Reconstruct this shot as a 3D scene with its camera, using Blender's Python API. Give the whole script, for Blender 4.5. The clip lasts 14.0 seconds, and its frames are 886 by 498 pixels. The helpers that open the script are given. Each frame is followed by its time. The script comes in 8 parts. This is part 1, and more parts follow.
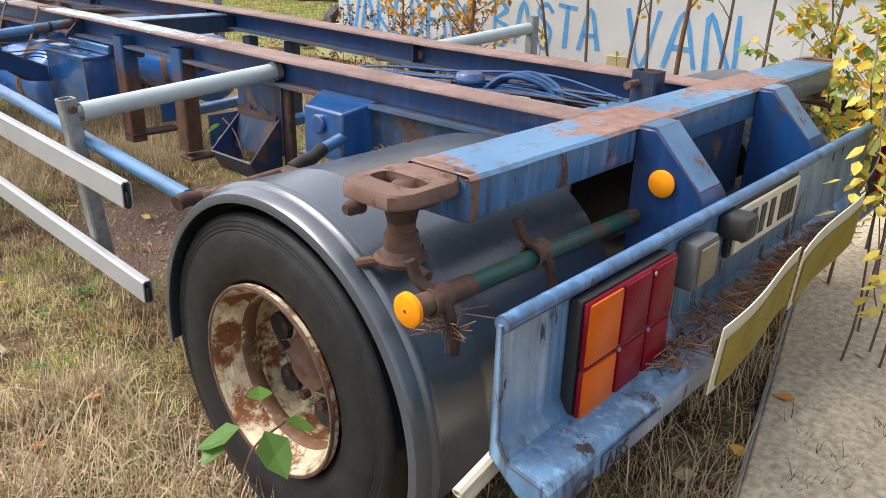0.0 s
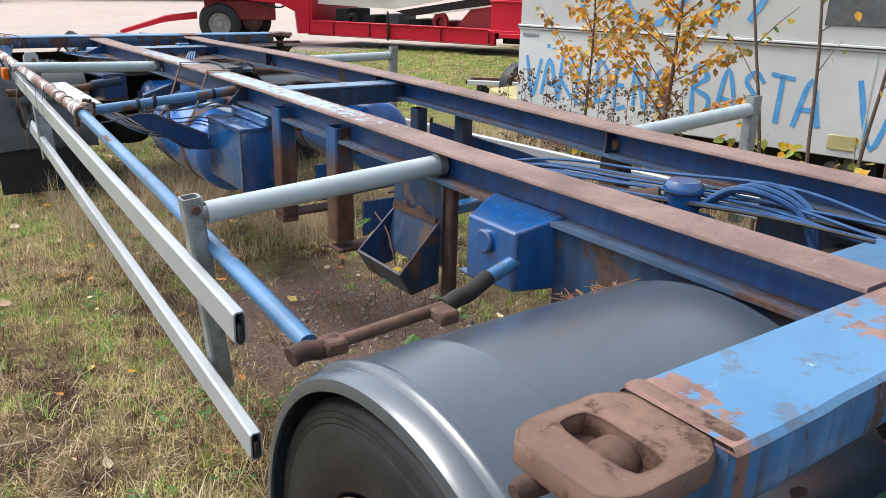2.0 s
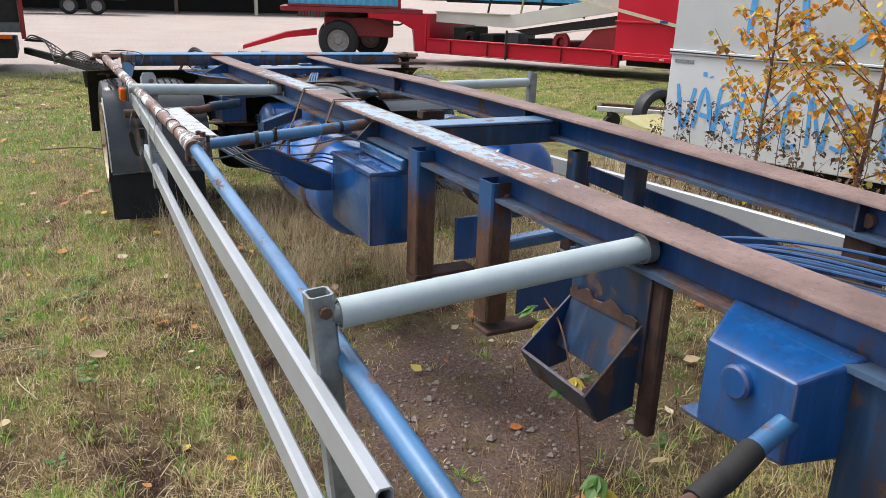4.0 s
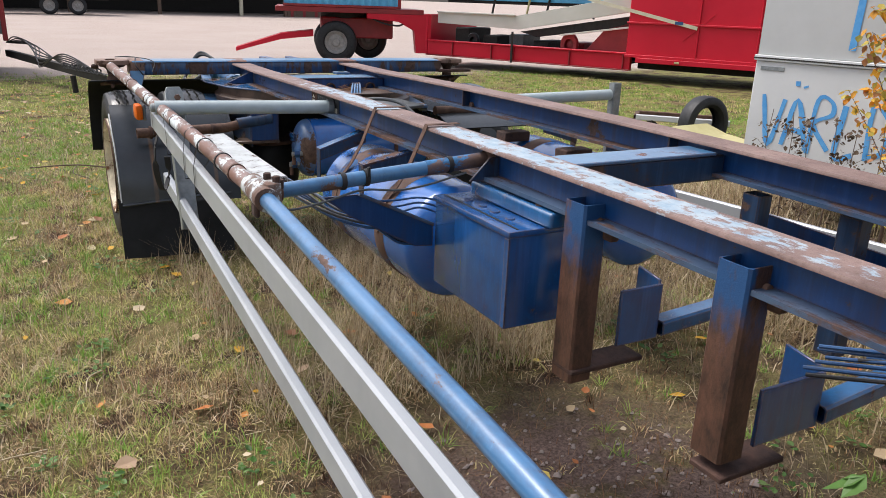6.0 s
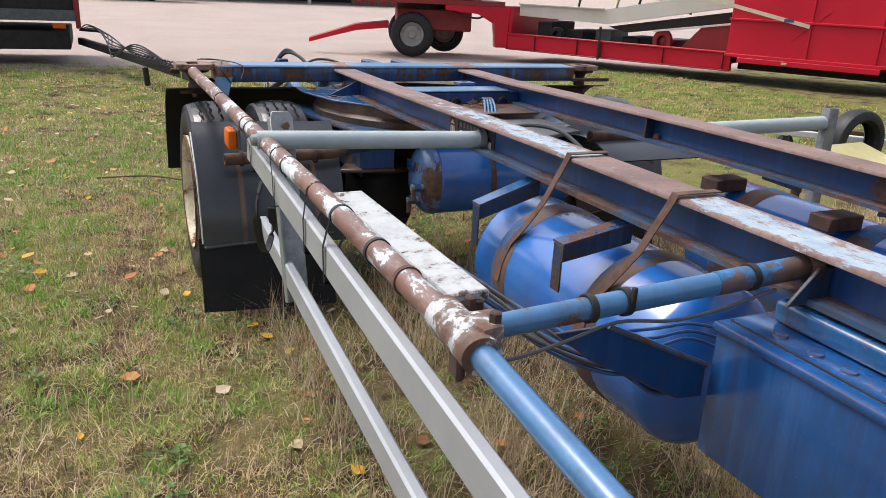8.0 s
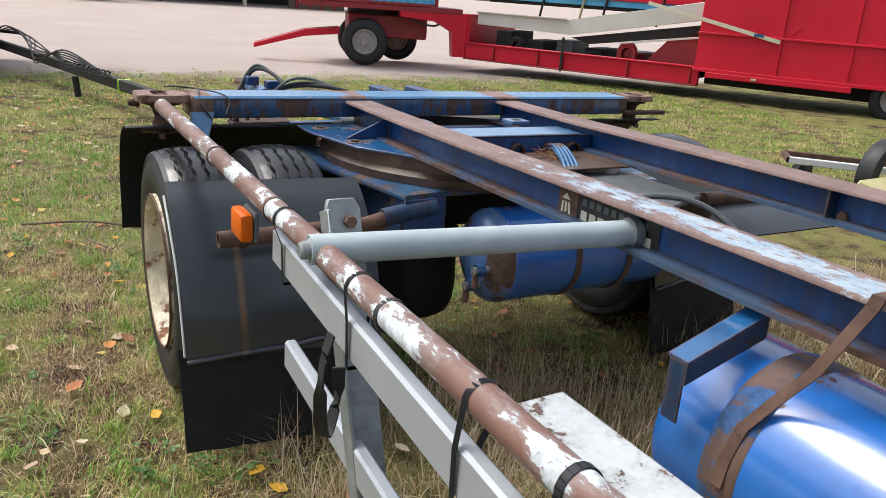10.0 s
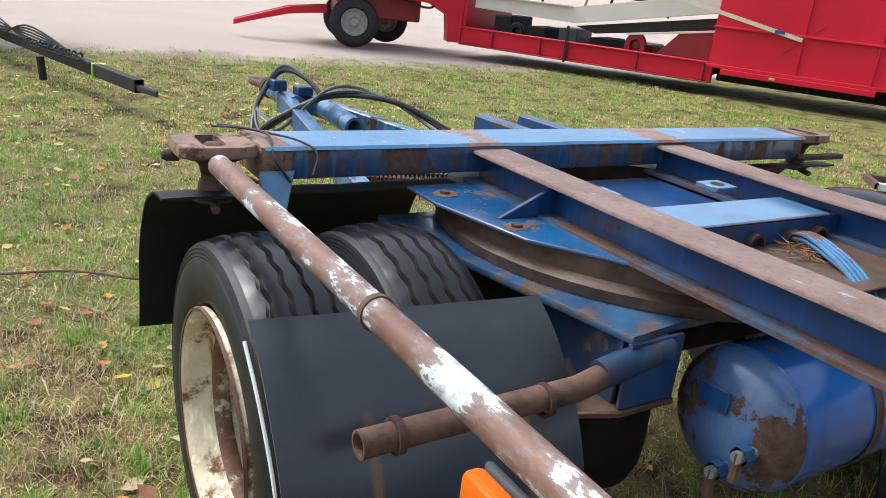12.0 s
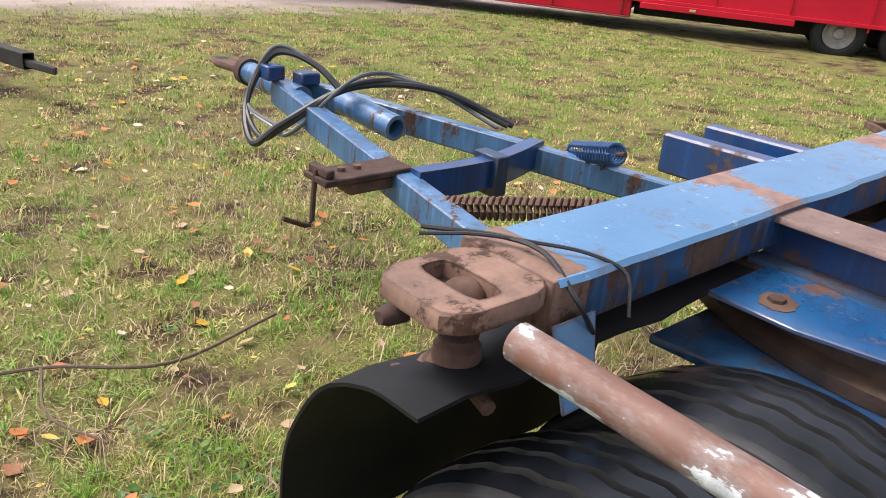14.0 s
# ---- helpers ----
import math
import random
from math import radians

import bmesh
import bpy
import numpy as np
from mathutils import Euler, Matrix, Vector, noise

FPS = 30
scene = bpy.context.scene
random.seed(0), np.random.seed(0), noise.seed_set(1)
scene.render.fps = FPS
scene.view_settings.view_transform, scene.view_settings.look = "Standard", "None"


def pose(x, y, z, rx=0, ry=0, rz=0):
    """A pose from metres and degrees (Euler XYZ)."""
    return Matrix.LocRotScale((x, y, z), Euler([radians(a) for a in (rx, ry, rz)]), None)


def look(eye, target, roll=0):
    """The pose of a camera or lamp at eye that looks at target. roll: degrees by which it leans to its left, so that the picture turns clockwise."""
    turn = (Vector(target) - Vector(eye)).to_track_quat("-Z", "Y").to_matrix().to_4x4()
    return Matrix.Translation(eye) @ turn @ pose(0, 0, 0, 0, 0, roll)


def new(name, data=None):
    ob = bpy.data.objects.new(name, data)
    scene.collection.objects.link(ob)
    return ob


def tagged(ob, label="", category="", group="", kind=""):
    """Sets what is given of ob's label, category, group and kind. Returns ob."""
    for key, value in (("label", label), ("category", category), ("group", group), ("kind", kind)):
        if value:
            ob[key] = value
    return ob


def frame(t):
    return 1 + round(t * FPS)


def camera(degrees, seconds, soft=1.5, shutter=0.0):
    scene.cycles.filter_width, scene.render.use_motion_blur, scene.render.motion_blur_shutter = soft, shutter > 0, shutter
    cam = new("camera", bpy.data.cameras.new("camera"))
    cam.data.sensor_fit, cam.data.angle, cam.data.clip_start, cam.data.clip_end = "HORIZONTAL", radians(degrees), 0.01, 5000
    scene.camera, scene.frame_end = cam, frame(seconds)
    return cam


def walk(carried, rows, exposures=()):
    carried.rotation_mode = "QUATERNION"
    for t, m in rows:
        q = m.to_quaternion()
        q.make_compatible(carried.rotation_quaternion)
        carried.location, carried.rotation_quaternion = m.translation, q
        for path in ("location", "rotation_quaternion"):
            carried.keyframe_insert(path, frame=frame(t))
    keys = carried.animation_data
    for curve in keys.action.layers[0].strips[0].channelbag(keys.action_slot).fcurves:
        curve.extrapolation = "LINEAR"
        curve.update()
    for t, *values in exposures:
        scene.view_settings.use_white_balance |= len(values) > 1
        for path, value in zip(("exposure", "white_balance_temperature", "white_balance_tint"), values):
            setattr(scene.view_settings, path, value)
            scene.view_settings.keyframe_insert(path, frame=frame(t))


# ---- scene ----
cam = camera(60.2, 14.0, 0.6)
PATH = [
    (0, (0.157, 0.297, 1.453), (1.539, 1.528, 0.693), 1.6),
    (0.5, (0.297, 0.411, 1.472), (1.687, 1.644, 0.73), 2.4),
    (1, (0.379, 0.529, 1.486), (1.688, 1.874, 0.795), 2.0),
    (1.5, (0.469, 0.669, 1.491), (1.697, 2.103, 0.829), 1.1),
    (2, (0.554, 0.794, 1.493), (1.649, 2.335, 0.838), 1.5),
    (2.5, (0.675, 0.933, 1.494), (1.604, 2.582, 0.846), 3.2),
    (3, (0.725, 1.091, 1.494), (1.564, 2.793, 0.863), 3.4),
    (3.5, (0.709, 1.28, 1.491), (1.611, 2.958, 0.883), 1.2),
    (4, (0.707, 1.433, 1.489), (1.586, 3.118, 0.868), 2.0),
    (4.2, (0.705, 1.515, 1.482), (1.561, 3.213, 0.862), 2.2),
    (6.3, (0.628, 2.493, 1.456), (1.549, 4.156, 0.835), 2.1),
    (6.5, (0.644, 2.592, 1.453), (1.552, 4.261, 0.828), 2.3),
    (7, (0.684, 2.861, 1.462), (1.531, 4.561, 0.834), 3.3),
    (7.5, (0.686, 3.072, 1.469), (1.491, 4.784, 0.82), 3.2),
    (8, (0.669, 3.378, 1.468), (1.456, 5.099, 0.821), 2.8),
    (8.2, (0.657, 3.492, 1.476), (1.45, 5.21, 0.827), 2.7),
    (10.3, (0.65, 4.666, 1.455), (1.615, 6.301, 0.827), 4.5),
    (10.5, (0.651, 4.802, 1.451), (1.629, 6.426, 0.814), 4.8),
    (11, (0.67, 5.107, 1.469), (1.663, 6.719, 0.825), 5.5),
    (11.5, (0.658, 5.416, 1.472), (1.664, 7.012, 0.808), 6.0),
    (12, (0.632, 5.69, 1.479), (1.65, 7.271, 0.811), 6.4),
    (12.5, (0.644, 6.001, 1.483), (1.685, 7.558, 0.782), 6.6),
    (13, (0.61, 6.267, 1.492), (1.672, 7.799, 0.768), 6.8),
    (13.5, (0.523, 6.586, 1.492), (1.68, 8.036, 0.744), 6.1),
    (14, (0.485, 6.894, 1.475), (1.73, 8.243, 0.682), 5.5),
]
walk(cam, [(t, look(eye, target, roll)) for t, eye, target, roll in PATH], [(0, 1.27, 6600, 12), (1, 1.3, 6450, 11), (2, 1.17, 6250, 9), (3, 1.04, 6200, 10), (4, 0.94, 6250, 11), (7.5, 0.85, 6400, 14), (10.5, 0.95, 6250, 10), (12, 1.08, 6100, 8), (13, 1.14, 6200, 9), (14, 1.19, 6550, 15)])

# ---- sky and light ----
world = bpy.data.worlds.new("overcast_sky")
scene.world = world
world.use_nodes = True
wn, wl = world.node_tree.nodes, world.node_tree.links
sky = wn.new("ShaderNodeTexSky")
sky.sky_type, sky.sun_disc = "NISHITA", False
sky.sun_elevation, sky.sun_rotation = radians(58), radians(-40)
sky.air_density, sky.dust_density, sky.ozone_density = 1.0, 4.0, 1.0
veil = wn.new("ShaderNodeHueSaturation")
veil.inputs["Saturation"].default_value = 0.42
wl.new(sky.outputs[0], veil.inputs["Color"])
wl.new(veil.outputs[0], wn["Background"].inputs["Color"])
wn["Background"].inputs["Strength"].default_value = 0.132
sun = new("sun", bpy.data.lights.new("sun", "SUN"))
sun.data.energy, sun.data.angle, sun.data.color = 1.2, radians(25), (1.0, 0.95, 0.87)
sun.matrix_world = look((-5.6, 6.7, 14), (0, 0, 0))


# ---- materials ----
def mat(name, rough=0.6, metal=0.0, spec=0.5):
    m = bpy.data.materials.new(name)
    m.use_nodes = True
    b = m.node_tree.nodes["Principled BSDF"]
    b.inputs["Roughness"].default_value = rough
    b.inputs["Metallic"].default_value = metal
    b.inputs["Specular IOR Level"].default_value = spec
    return m, m.node_tree.nodes, m.node_tree.links, b


def rgb(c):
    return (c[0], c[1], c[2], 1.0)


def where(nt, scale=(1, 1, 1)):
    g = nt.nodes.new("ShaderNodeNewGeometry")
    if scale == (1, 1, 1):
        return g.outputs["Position"]
    mp = nt.nodes.new("ShaderNodeMapping")
    mp.inputs["Scale"].default_value = scale
    nt.links.new(g.outputs["Position"], mp.inputs["Vector"])
    return mp.outputs[0]


def nz(nt, scale, detail=6, rough=0.6, stretch=(1, 1, 1), lo=0.0, hi=1.0):
    """Noise in metres, sharpened between lo and hi."""
    n = nt.nodes.new("ShaderNodeTexNoise")
    n.inputs["Scale"].default_value, n.inputs["Detail"].default_value, n.inputs["Roughness"].default_value = scale, detail, rough
    nt.links.new(where(nt, stretch), n.inputs["Vector"])
    if (lo, hi) == (0.0, 1.0):
        return n.outputs["Fac"]
    r = nt.nodes.new("ShaderNodeMapRange")
    r.inputs["From Min"].default_value, r.inputs["From Max"].default_value = lo, hi
    nt.links.new(n.outputs["Fac"], r.inputs["Value"])
    return r.outputs[0]


def val(nt, op, a, b=None):
    n = nt.nodes.new("ShaderNodeMath")
    n.operation, n.use_clamp = op, True
    for k, v in enumerate((a, b)):
        if v is None:
            continue
        if isinstance(v, (int, float)):
            n.inputs[k].default_value = v
        else:
            nt.links.new(v, n.inputs[k])
    return n.outputs[0]


def mix(nt, f, a, b):
    n = nt.nodes.new("ShaderNodeMix")
    n.data_type = "RGBA"
    for sock, v in ((n.inputs[0], f), (n.inputs[6], a), (n.inputs[7], b)):
        if isinstance(v, (int, float)):
            sock.default_value = v
        elif isinstance(v, tuple):
            sock.default_value = rgb(v)
        else:
            nt.links.new(v, sock)
    return n.outputs[2]


def bump(nt, b, height, strength=0.3, dist=0.004):
    n = nt.nodes.new("ShaderNodeBump")
    n.inputs["Strength"].default_value, n.inputs["Distance"].default_value = strength, dist
    nt.links.new(height, n.inputs["Height"])
    nt.links.new(n.outputs[0], b.inputs["Normal"])


def edges(nt, radius, lo=0.01, hi=0.16):
    """1 along sharp edges, where paint is knocked off first."""
    bv = nt.nodes.new("ShaderNodeBevel")
    bv.samples = 4
    bv.inputs["Radius"].default_value = radius
    g = nt.nodes.new("ShaderNodeNewGeometry")
    d = nt.nodes.new("ShaderNodeVectorMath")
    d.operation = "DOT_PRODUCT"
    nt.links.new(bv.outputs[0], d.inputs[0])
    nt.links.new(g.outputs["Normal"], d.inputs[1])
    r = nt.nodes.new("ShaderNodeMapRange")
    r.inputs["From Min"].default_value, r.inputs["From Max"].default_value = 1 - lo, 1 - hi
    nt.links.new(d.outputs["Value"], r.inputs["Value"])
    return r.outputs[0]


def painted(name, base, faded, under, wear=0.6, soft=0.06, scale=5.0, rough=0.34, dirt=0.5, stretch=(1, 1, 1), edge=0.0, coat=0.0, runs=0.0):
    """Old paint: fades in clouds, streaks with dirt, and flakes off to what lies under it. wear: the noise level past which it is gone."""
    m, n, l, b = mat(name, rough)
    nt = m.node_tree
    c = mix(nt, nz(nt, 2.3, 6, 0.65, (1, 1, 1), 0.35, 0.7), base, faded)
    c = mix(nt, val(nt, "MULTIPLY", nz(nt, 9, 9, 0.75, (1, 1, 0.3), 0.48, 0.7), dirt), c, tuple(v * 0.35 + 0.016 for v in base))
    c = mix(nt, val(nt, "MULTIPLY", nz(nt, 55, 7, 0.8, (1, 1, 1), 0.58, 0.72), 0.45 * dirt), c, tuple(v * 1.6 + 0.025 for v in faded))
    if runs:
        c = mix(nt, val(nt, "MULTIPLY", nz(nt, 30, 6, 0.6, (1, 1, 0.06), 0.52, 0.66), runs), c, tuple(1.3 * v + 0.025 for v in faded))
        c = mix(nt, val(nt, "MULTIPLY", nz(nt, 23, 6, 0.6, (1, 1, 0.05), 0.56, 0.68), runs), c, tuple(0.7 * v for v in under))
    flake = nz(nt, scale * 1.5, 12, 0.7, stretch, wear, wear + 0.6 * soft)
    halo = nz(nt, scale * 1.5, 12, 0.7, stretch, wear - 0.08, wear + soft)
    if edge:
        e = val(nt, "MULTIPLY", edges(nt, 0.009), nz(nt, 26, 9, 0.7, (1, 1, 1), 0.6 - edge * 0.25, 0.68 - edge * 0.25))
        flake = val(nt, "MAXIMUM", flake, e)
        halo = val(nt, "MAXIMUM", halo, e)
    rustc = mix(nt, nz(nt, 38, 8, 0.75, (1, 1, 1), 0.3, 0.7), tuple(v * 0.4 for v in under), tuple(min(1, v * 1.45) for v in under))
    c = mix(nt, val(nt, "MULTIPLY", halo, 0.5), c, tuple(0.45 * u + 0.25 * v for u, v in zip(under, base)))
    c = mix(nt, flake, c, rustc)
    l.new(c, b.inputs["Base Color"])
    r = nt.nodes.new("ShaderNodeMapRange")
    r.inputs["To Min"].default_value, r.inputs["To Max"].default_value = rough, 0.85
    l.new(flake, r.inputs["Value"])
    l.new(r.outputs[0], b.inputs["Roughness"])
    if coat:
        b.inputs["Coat Roughness"].default_value = 0.16
        k = nt.nodes.new("ShaderNodeMapRange")
        k.inputs["To Min"].default_value, k.inputs["To Max"].default_value = coat, 0.0
        l.new(halo, k.inputs["Value"])
        l.new(k.outputs[0], b.inputs["Coat Weight"])
    grain = nt.nodes.new("ShaderNodeMix")
    grain.data_type = "FLOAT"
    l.new(flake, grain.inputs[0])
    l.new(nz(nt, 14, 3, 0.5), grain.inputs[2])
    l.new(nz(nt, 120, 5, 0.8), grain.inputs[3])
    bump(nt, b, grain.outputs[0], 0.3, 0.002)
    return m


def plain(name, base, other, rough=0.6, scale=8.0, metal=0.0, grain=60.0, height=0.2, spec=0.5):
    m, n, l, b = mat(name, rough, metal, spec)
    if spec > 0.9:
        b.inputs["Coat Weight"].default_value, b.inputs["Coat Roughness"].default_value = 0.6, 0.26
    nt = m.node_tree
    c = mix(nt, nz(nt, scale, 7, 0.65, (1, 1, 1), 0.3, 0.72), base, other)
    l.new(c, b.inputs["Base Color"])
    bump(nt, b, nz(nt, grain, 6, 0.7), height, 0.003)
    return m


RUSTC = (0.085, 0.048, 0.034)
BLUE = painted("blue_paint", (0.002, 0.032, 0.125), (0.004, 0.055, 0.19), RUSTC, 0.61, 0.05, 4.0, 0.36, 0.7, edge=1.1, coat=0.25, runs=0.35)
# for upward faces: the sky's sheen is mixed into a paler base
BLUE_TOP = painted("sky_paled_blue_paint", (0.035, 0.14, 0.29), (0.09, 0.23, 0.4), (0.15, 0.068, 0.042), 0.6, 0.03, 3.6, 0.33, 0.5, edge=1.0, coat=0.6)
BLUE_WORN = painted("worn_blue_paint", (0.005, 0.023, 0.062), (0.012, 0.045, 0.105), RUSTC, 0.55, 0.06, 5.0, 0.4, 0.8, edge=1.2, runs=0.5)
BLUE_CLEAN = painted("glossy_blue_paint", (0.003, 0.052, 0.19), (0.009, 0.09, 0.29), RUSTC, 0.66, 0.04, 4.0, 0.26, 0.7, edge=1.1, coat=1.0, runs=0.3)
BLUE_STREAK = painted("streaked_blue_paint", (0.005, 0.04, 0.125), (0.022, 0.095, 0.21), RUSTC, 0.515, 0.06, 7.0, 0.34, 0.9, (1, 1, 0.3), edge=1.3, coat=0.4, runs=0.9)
BLUE_MID = painted("scuffed_blue_paint", (0.006, 0.07, 0.2), (0.018, 0.125, 0.3), (0.1, 0.05, 0.034), 0.59, 0.05, 5.0, 0.26, 0.6, edge=1.3, coat=0.8, runs=0.2)
BLUE_BASE = painted("grimy_blue_plate", (0.006, 0.06, 0.18), (0.05, 0.15, 0.27), (0.1, 0.062, 0.042), 0.52, 0.1, 4.0, 0.3, 0.9, edge=1.4, coat=0.6, runs=0.2)
# worn rusty blue; reflected sky on the flange is in the greyer base
BLUE_EDGE = painted("sheen_greyed_blue_flange", (0.03, 0.068, 0.135), (0.075, 0.12, 0.19), (0.1, 0.052, 0.035), 0.51, 0.1, 6.0, 0.4, 0.6, (1, 0.3, 1), coat=0.4)
BLUE_RUSTY = painted("rusted_blue_plate", (0.006, 0.03, 0.08), (0.014, 0.05, 0.11), (0.07, 0.04, 0.03), 0.49, 0.09, 4.0, 0.45, 0.8, edge=1.2, runs=0.7)
RUST = plain("rust", (0.05, 0.026, 0.017), (0.16, 0.088, 0.06), 0.85, 17, 0, 90, 0.6)
GREASE = plain("greasy_brown_steel", (0.03, 0.018, 0.012), (0.13, 0.078, 0.052), 0.45, 14, 0, 70, 0.4)
RUST_DARK = plain("dark_rust", (0.026, 0.015, 0.012), (0.095, 0.047, 0.033), 0.85, 20, 0, 80, 0.7)
PINK = painted("brown_primer", (0.14, 0.078, 0.055), (0.27, 0.16, 0.115), (0.07, 0.034, 0.02), 0.54, 0.08, 9.0, 0.6, 0.7, edge=0.9)
POLE_BLUE = painted("pale_blue_pole", (0.035, 0.145, 0.31), (0.07, 0.19, 0.36), (0.12, 0.07, 0.052), 0.585, 0.05, 5.0, 0.33, 0.7, (1, 0.5, 1), coat=0.4)
POLE_RUST = painted("flaking_white_on_brown", (0.14, 0.068, 0.048), (0.21, 0.108, 0.08), (0.55, 0.59, 0.6), 0.543, 0.012, 10.0, 0.6, 0.4, (1, 0.4, 1))
POLE_GREEN = painted("flaking_green_pole", (0.012, 0.075, 0.06), (0.03, 0.11, 0.085), (0.1, 0.06, 0.045), 0.56, 0.06, 7.0, 0.45, 0.6)
GREY_POLE = plain("grey_paint", (0.33, 0.395, 0.41), (0.43, 0.49, 0.5), 0.42, 12, 0, 120, 0.15)
GALV = plain("galvanised_steel", (0.19, 0.21, 0.21), (0.36, 0.38, 0.38), 0.5, 26, 0.5, 70, 0.3)
ALU = plain("aluminium_profile", (0.36, 0.38, 0.4), (0.44, 0.46, 0.48), 0.4, 5, 0.3, 200, 0.05)
RUBBER = plain("tyre_rubber", (0.006, 0.007, 0.0085), (0.024, 0.025, 0.027), 0.5, 18, 0, 90, 0.35, 0.35)
RUBBER_TREAD = plain("worn_tread", (0.003, 0.0035, 0.005), (0.009, 0.011, 0.014), 0.23, 26, 0, 140, 0.2, 0.5)
GUARD = plain("black_plastic", (0.034, 0.046, 0.062), (0.06, 0.078, 0.1), 0.27, 2.0, 0, 60, 0.0, 0.95)
GUARD_DARK = plain("dark_rubber_guard", (0.014, 0.018, 0.022), (0.034, 0.041, 0.049), 0.26, 3.0, 0, 14, 0.05, 0.7)
def guard_stains(m, spots, top):
    """Thin rust runs down a guard from the hooks above it."""
    nt = m.node_tree
    b = nt.nodes["Principled BSDF"]
    sep = nt.nodes.new("ShaderNodeSeparateXYZ")
    nt.links.new(where(nt), sep.inputs[0])
    base = b.inputs["Base Color"].links[0].from_socket
    for x0 in spots:
        d = nt.nodes.new("ShaderNodeMath")
        d.operation, d.inputs[1].default_value = "SUBTRACT", x0
        nt.links.new(sep.outputs[0], d.inputs[0])
        e = nt.nodes.new("ShaderNodeMath")
        e.operation = "ABSOLUTE"
        nt.links.new(d.outputs[0], e.inputs[0])
        near = nt.nodes.new("ShaderNodeMapRange")
        near.inputs["From Min"].default_value, near.inputs["From Max"].default_value = 0.014, 0.004
        nt.links.new(e.outputs[0], near.inputs["Value"])
        run = nt.nodes.new("ShaderNodeMapRange")
        run.inputs["From Min"].default_value, run.inputs["From Max"].default_value = top, top - 0.03
        nt.links.new(sep.outputs[2], run.inputs["Value"])
        f = val(nt, "MULTIPLY", val(nt, "MULTIPLY", near.outputs[0], run.outputs[0]), nz(nt, 20, 6, 0.7, (1, 1, 0.2), 0.3, 0.65))
        base = mix(nt, val(nt, "MULTIPLY", f, 0.75), base, (0.2, 0.1, 0.035))
    nt.links.new(base, b.inputs["Base Color"])


guard_stains(GUARD_DARK, (1.205, 1.525), 0.715)
FLAP = plain("rubber_flap", (0.005, 0.0055, 0.006), (0.014, 0.0145, 0.016), 0.6, 7, 0, 60, 0.2, 0.25)
DARK = plain("dirty_black_steel", (0.008, 0.0075, 0.007), (0.028, 0.024, 0.021), 0.8, 12, 0, 60, 0.4)
RIM = painted("cream_rim_paint", (0.5, 0.43, 0.28), (0.62, 0.56, 0.4), (0.17, 0.06, 0.016), 0.475, 0.14, 8.0, 0.5, 0.8, edge=1.2, runs=1.0)
RIM_SOUND = painted("sound_cream_rim_paint", (0.54, 0.46, 0.31), (0.65, 0.58, 0.42), (0.17, 0.065, 0.02), 0.535, 0.1, 6.0, 0.5, 0.7, edge=1.4, runs=0.9)
RIM_DISC = painted("rusted_disc_paint", (0.42, 0.34, 0.21), (0.54, 0.47, 0.33), (0.085, 0.034, 0.014), 0.47, 0.14, 8.0, 0.55, 0.8, edge=1.2, runs=0.9)
HOSE_BLUE = plain("blue_air_hose", (0.01, 0.045, 0.14), (0.03, 0.1, 0.24), 0.35, 20, 0, 100, 0.1)
HOSE_BLACK = plain("black_hose", (0.012, 0.012, 0.013), (0.03, 0.03, 0.032), 0.45, 20, 0, 100, 0.1)
STRAP = plain("black_strap", (0.01, 0.01, 0.011), (0.02, 0.02, 0.022), 0.7, 20, 0, 200, 0.3)
WHITE = plain("white_panel", (0.52, 0.54, 0.54), (0.64, 0.65, 0.64), 0.45, 1.6, 0, 30, 0.08)
GREYPANEL = plain("grey_panel", (0.42, 0.43, 0.42), (0.52, 0.53, 0.52), 0.5, 1.2, 0, 25, 0.1)
CHIPWHITE = painted("flaking_white_plank", (0.42, 0.45, 0.45), (0.5, 0.52, 0.52), (0.1, 0.065, 0.05), 0.585, 0.03, 11.0, 0.6, 0.5, edge=0.9)
REDPAINT = plain("red_paint", (0.5, 0.007, 0.026), (0.6, 0.013, 0.036), 0.36, 0.8, 0, 20, 0.05, 0.3)
REDDARK = plain("dull_red_paint", (0.2, 0.012, 0.016), (0.3, 0.02, 0.025), 0.5, 3, 0, 40, 0.15)
CREAM = plain("cream_panel", (0.52, 0.51, 0.45), (0.62, 0.61, 0.55), 0.5, 1.0, 0, 30, 0.05)
SKYBLUE = plain("light_blue_steel", (0.08, 0.36, 0.62), (0.11, 0.42, 0.68), 0.45, 1.5, 0, 40, 0.08)
SPRAY = plain("blue_spray_paint", (0.05, 0.27, 0.6), (0.12, 0.38, 0.7), 0.6, 14, 0, 60, 0.1)
YELLOW = plain("faded_yellow", (0.4, 0.36, 0.16), (0.5, 0.46, 0.24), 0.5, 6, 0, 50, 0.1)
OLIVE = plain("worn_reflective_olive", (0.17, 0.125, 0.012), (0.3, 0.23, 0.03), 0.6, 9, 0, 70, 0.2, 0.2)
OFFWHITE = plain("dirty_cream_plate", (0.52, 0.47, 0.33), (0.62, 0.58, 0.45), 0.5, 9, 0, 70, 0.15)
INK = plain("black_ink", (0.015, 0.015, 0.016), (0.03, 0.03, 0.03), 0.5, 20)
PLATEGREY = plain("worn_number_plate", (0.5, 0.47, 0.36), (0.6, 0.57, 0.46), 0.4, 9, 0, 70, 0.1)
CONCRETE = plain("weathered_concrete", (0.24, 0.2, 0.14), (0.62, 0.55, 0.42), 0.9, 34, 0, 55, 0.9)
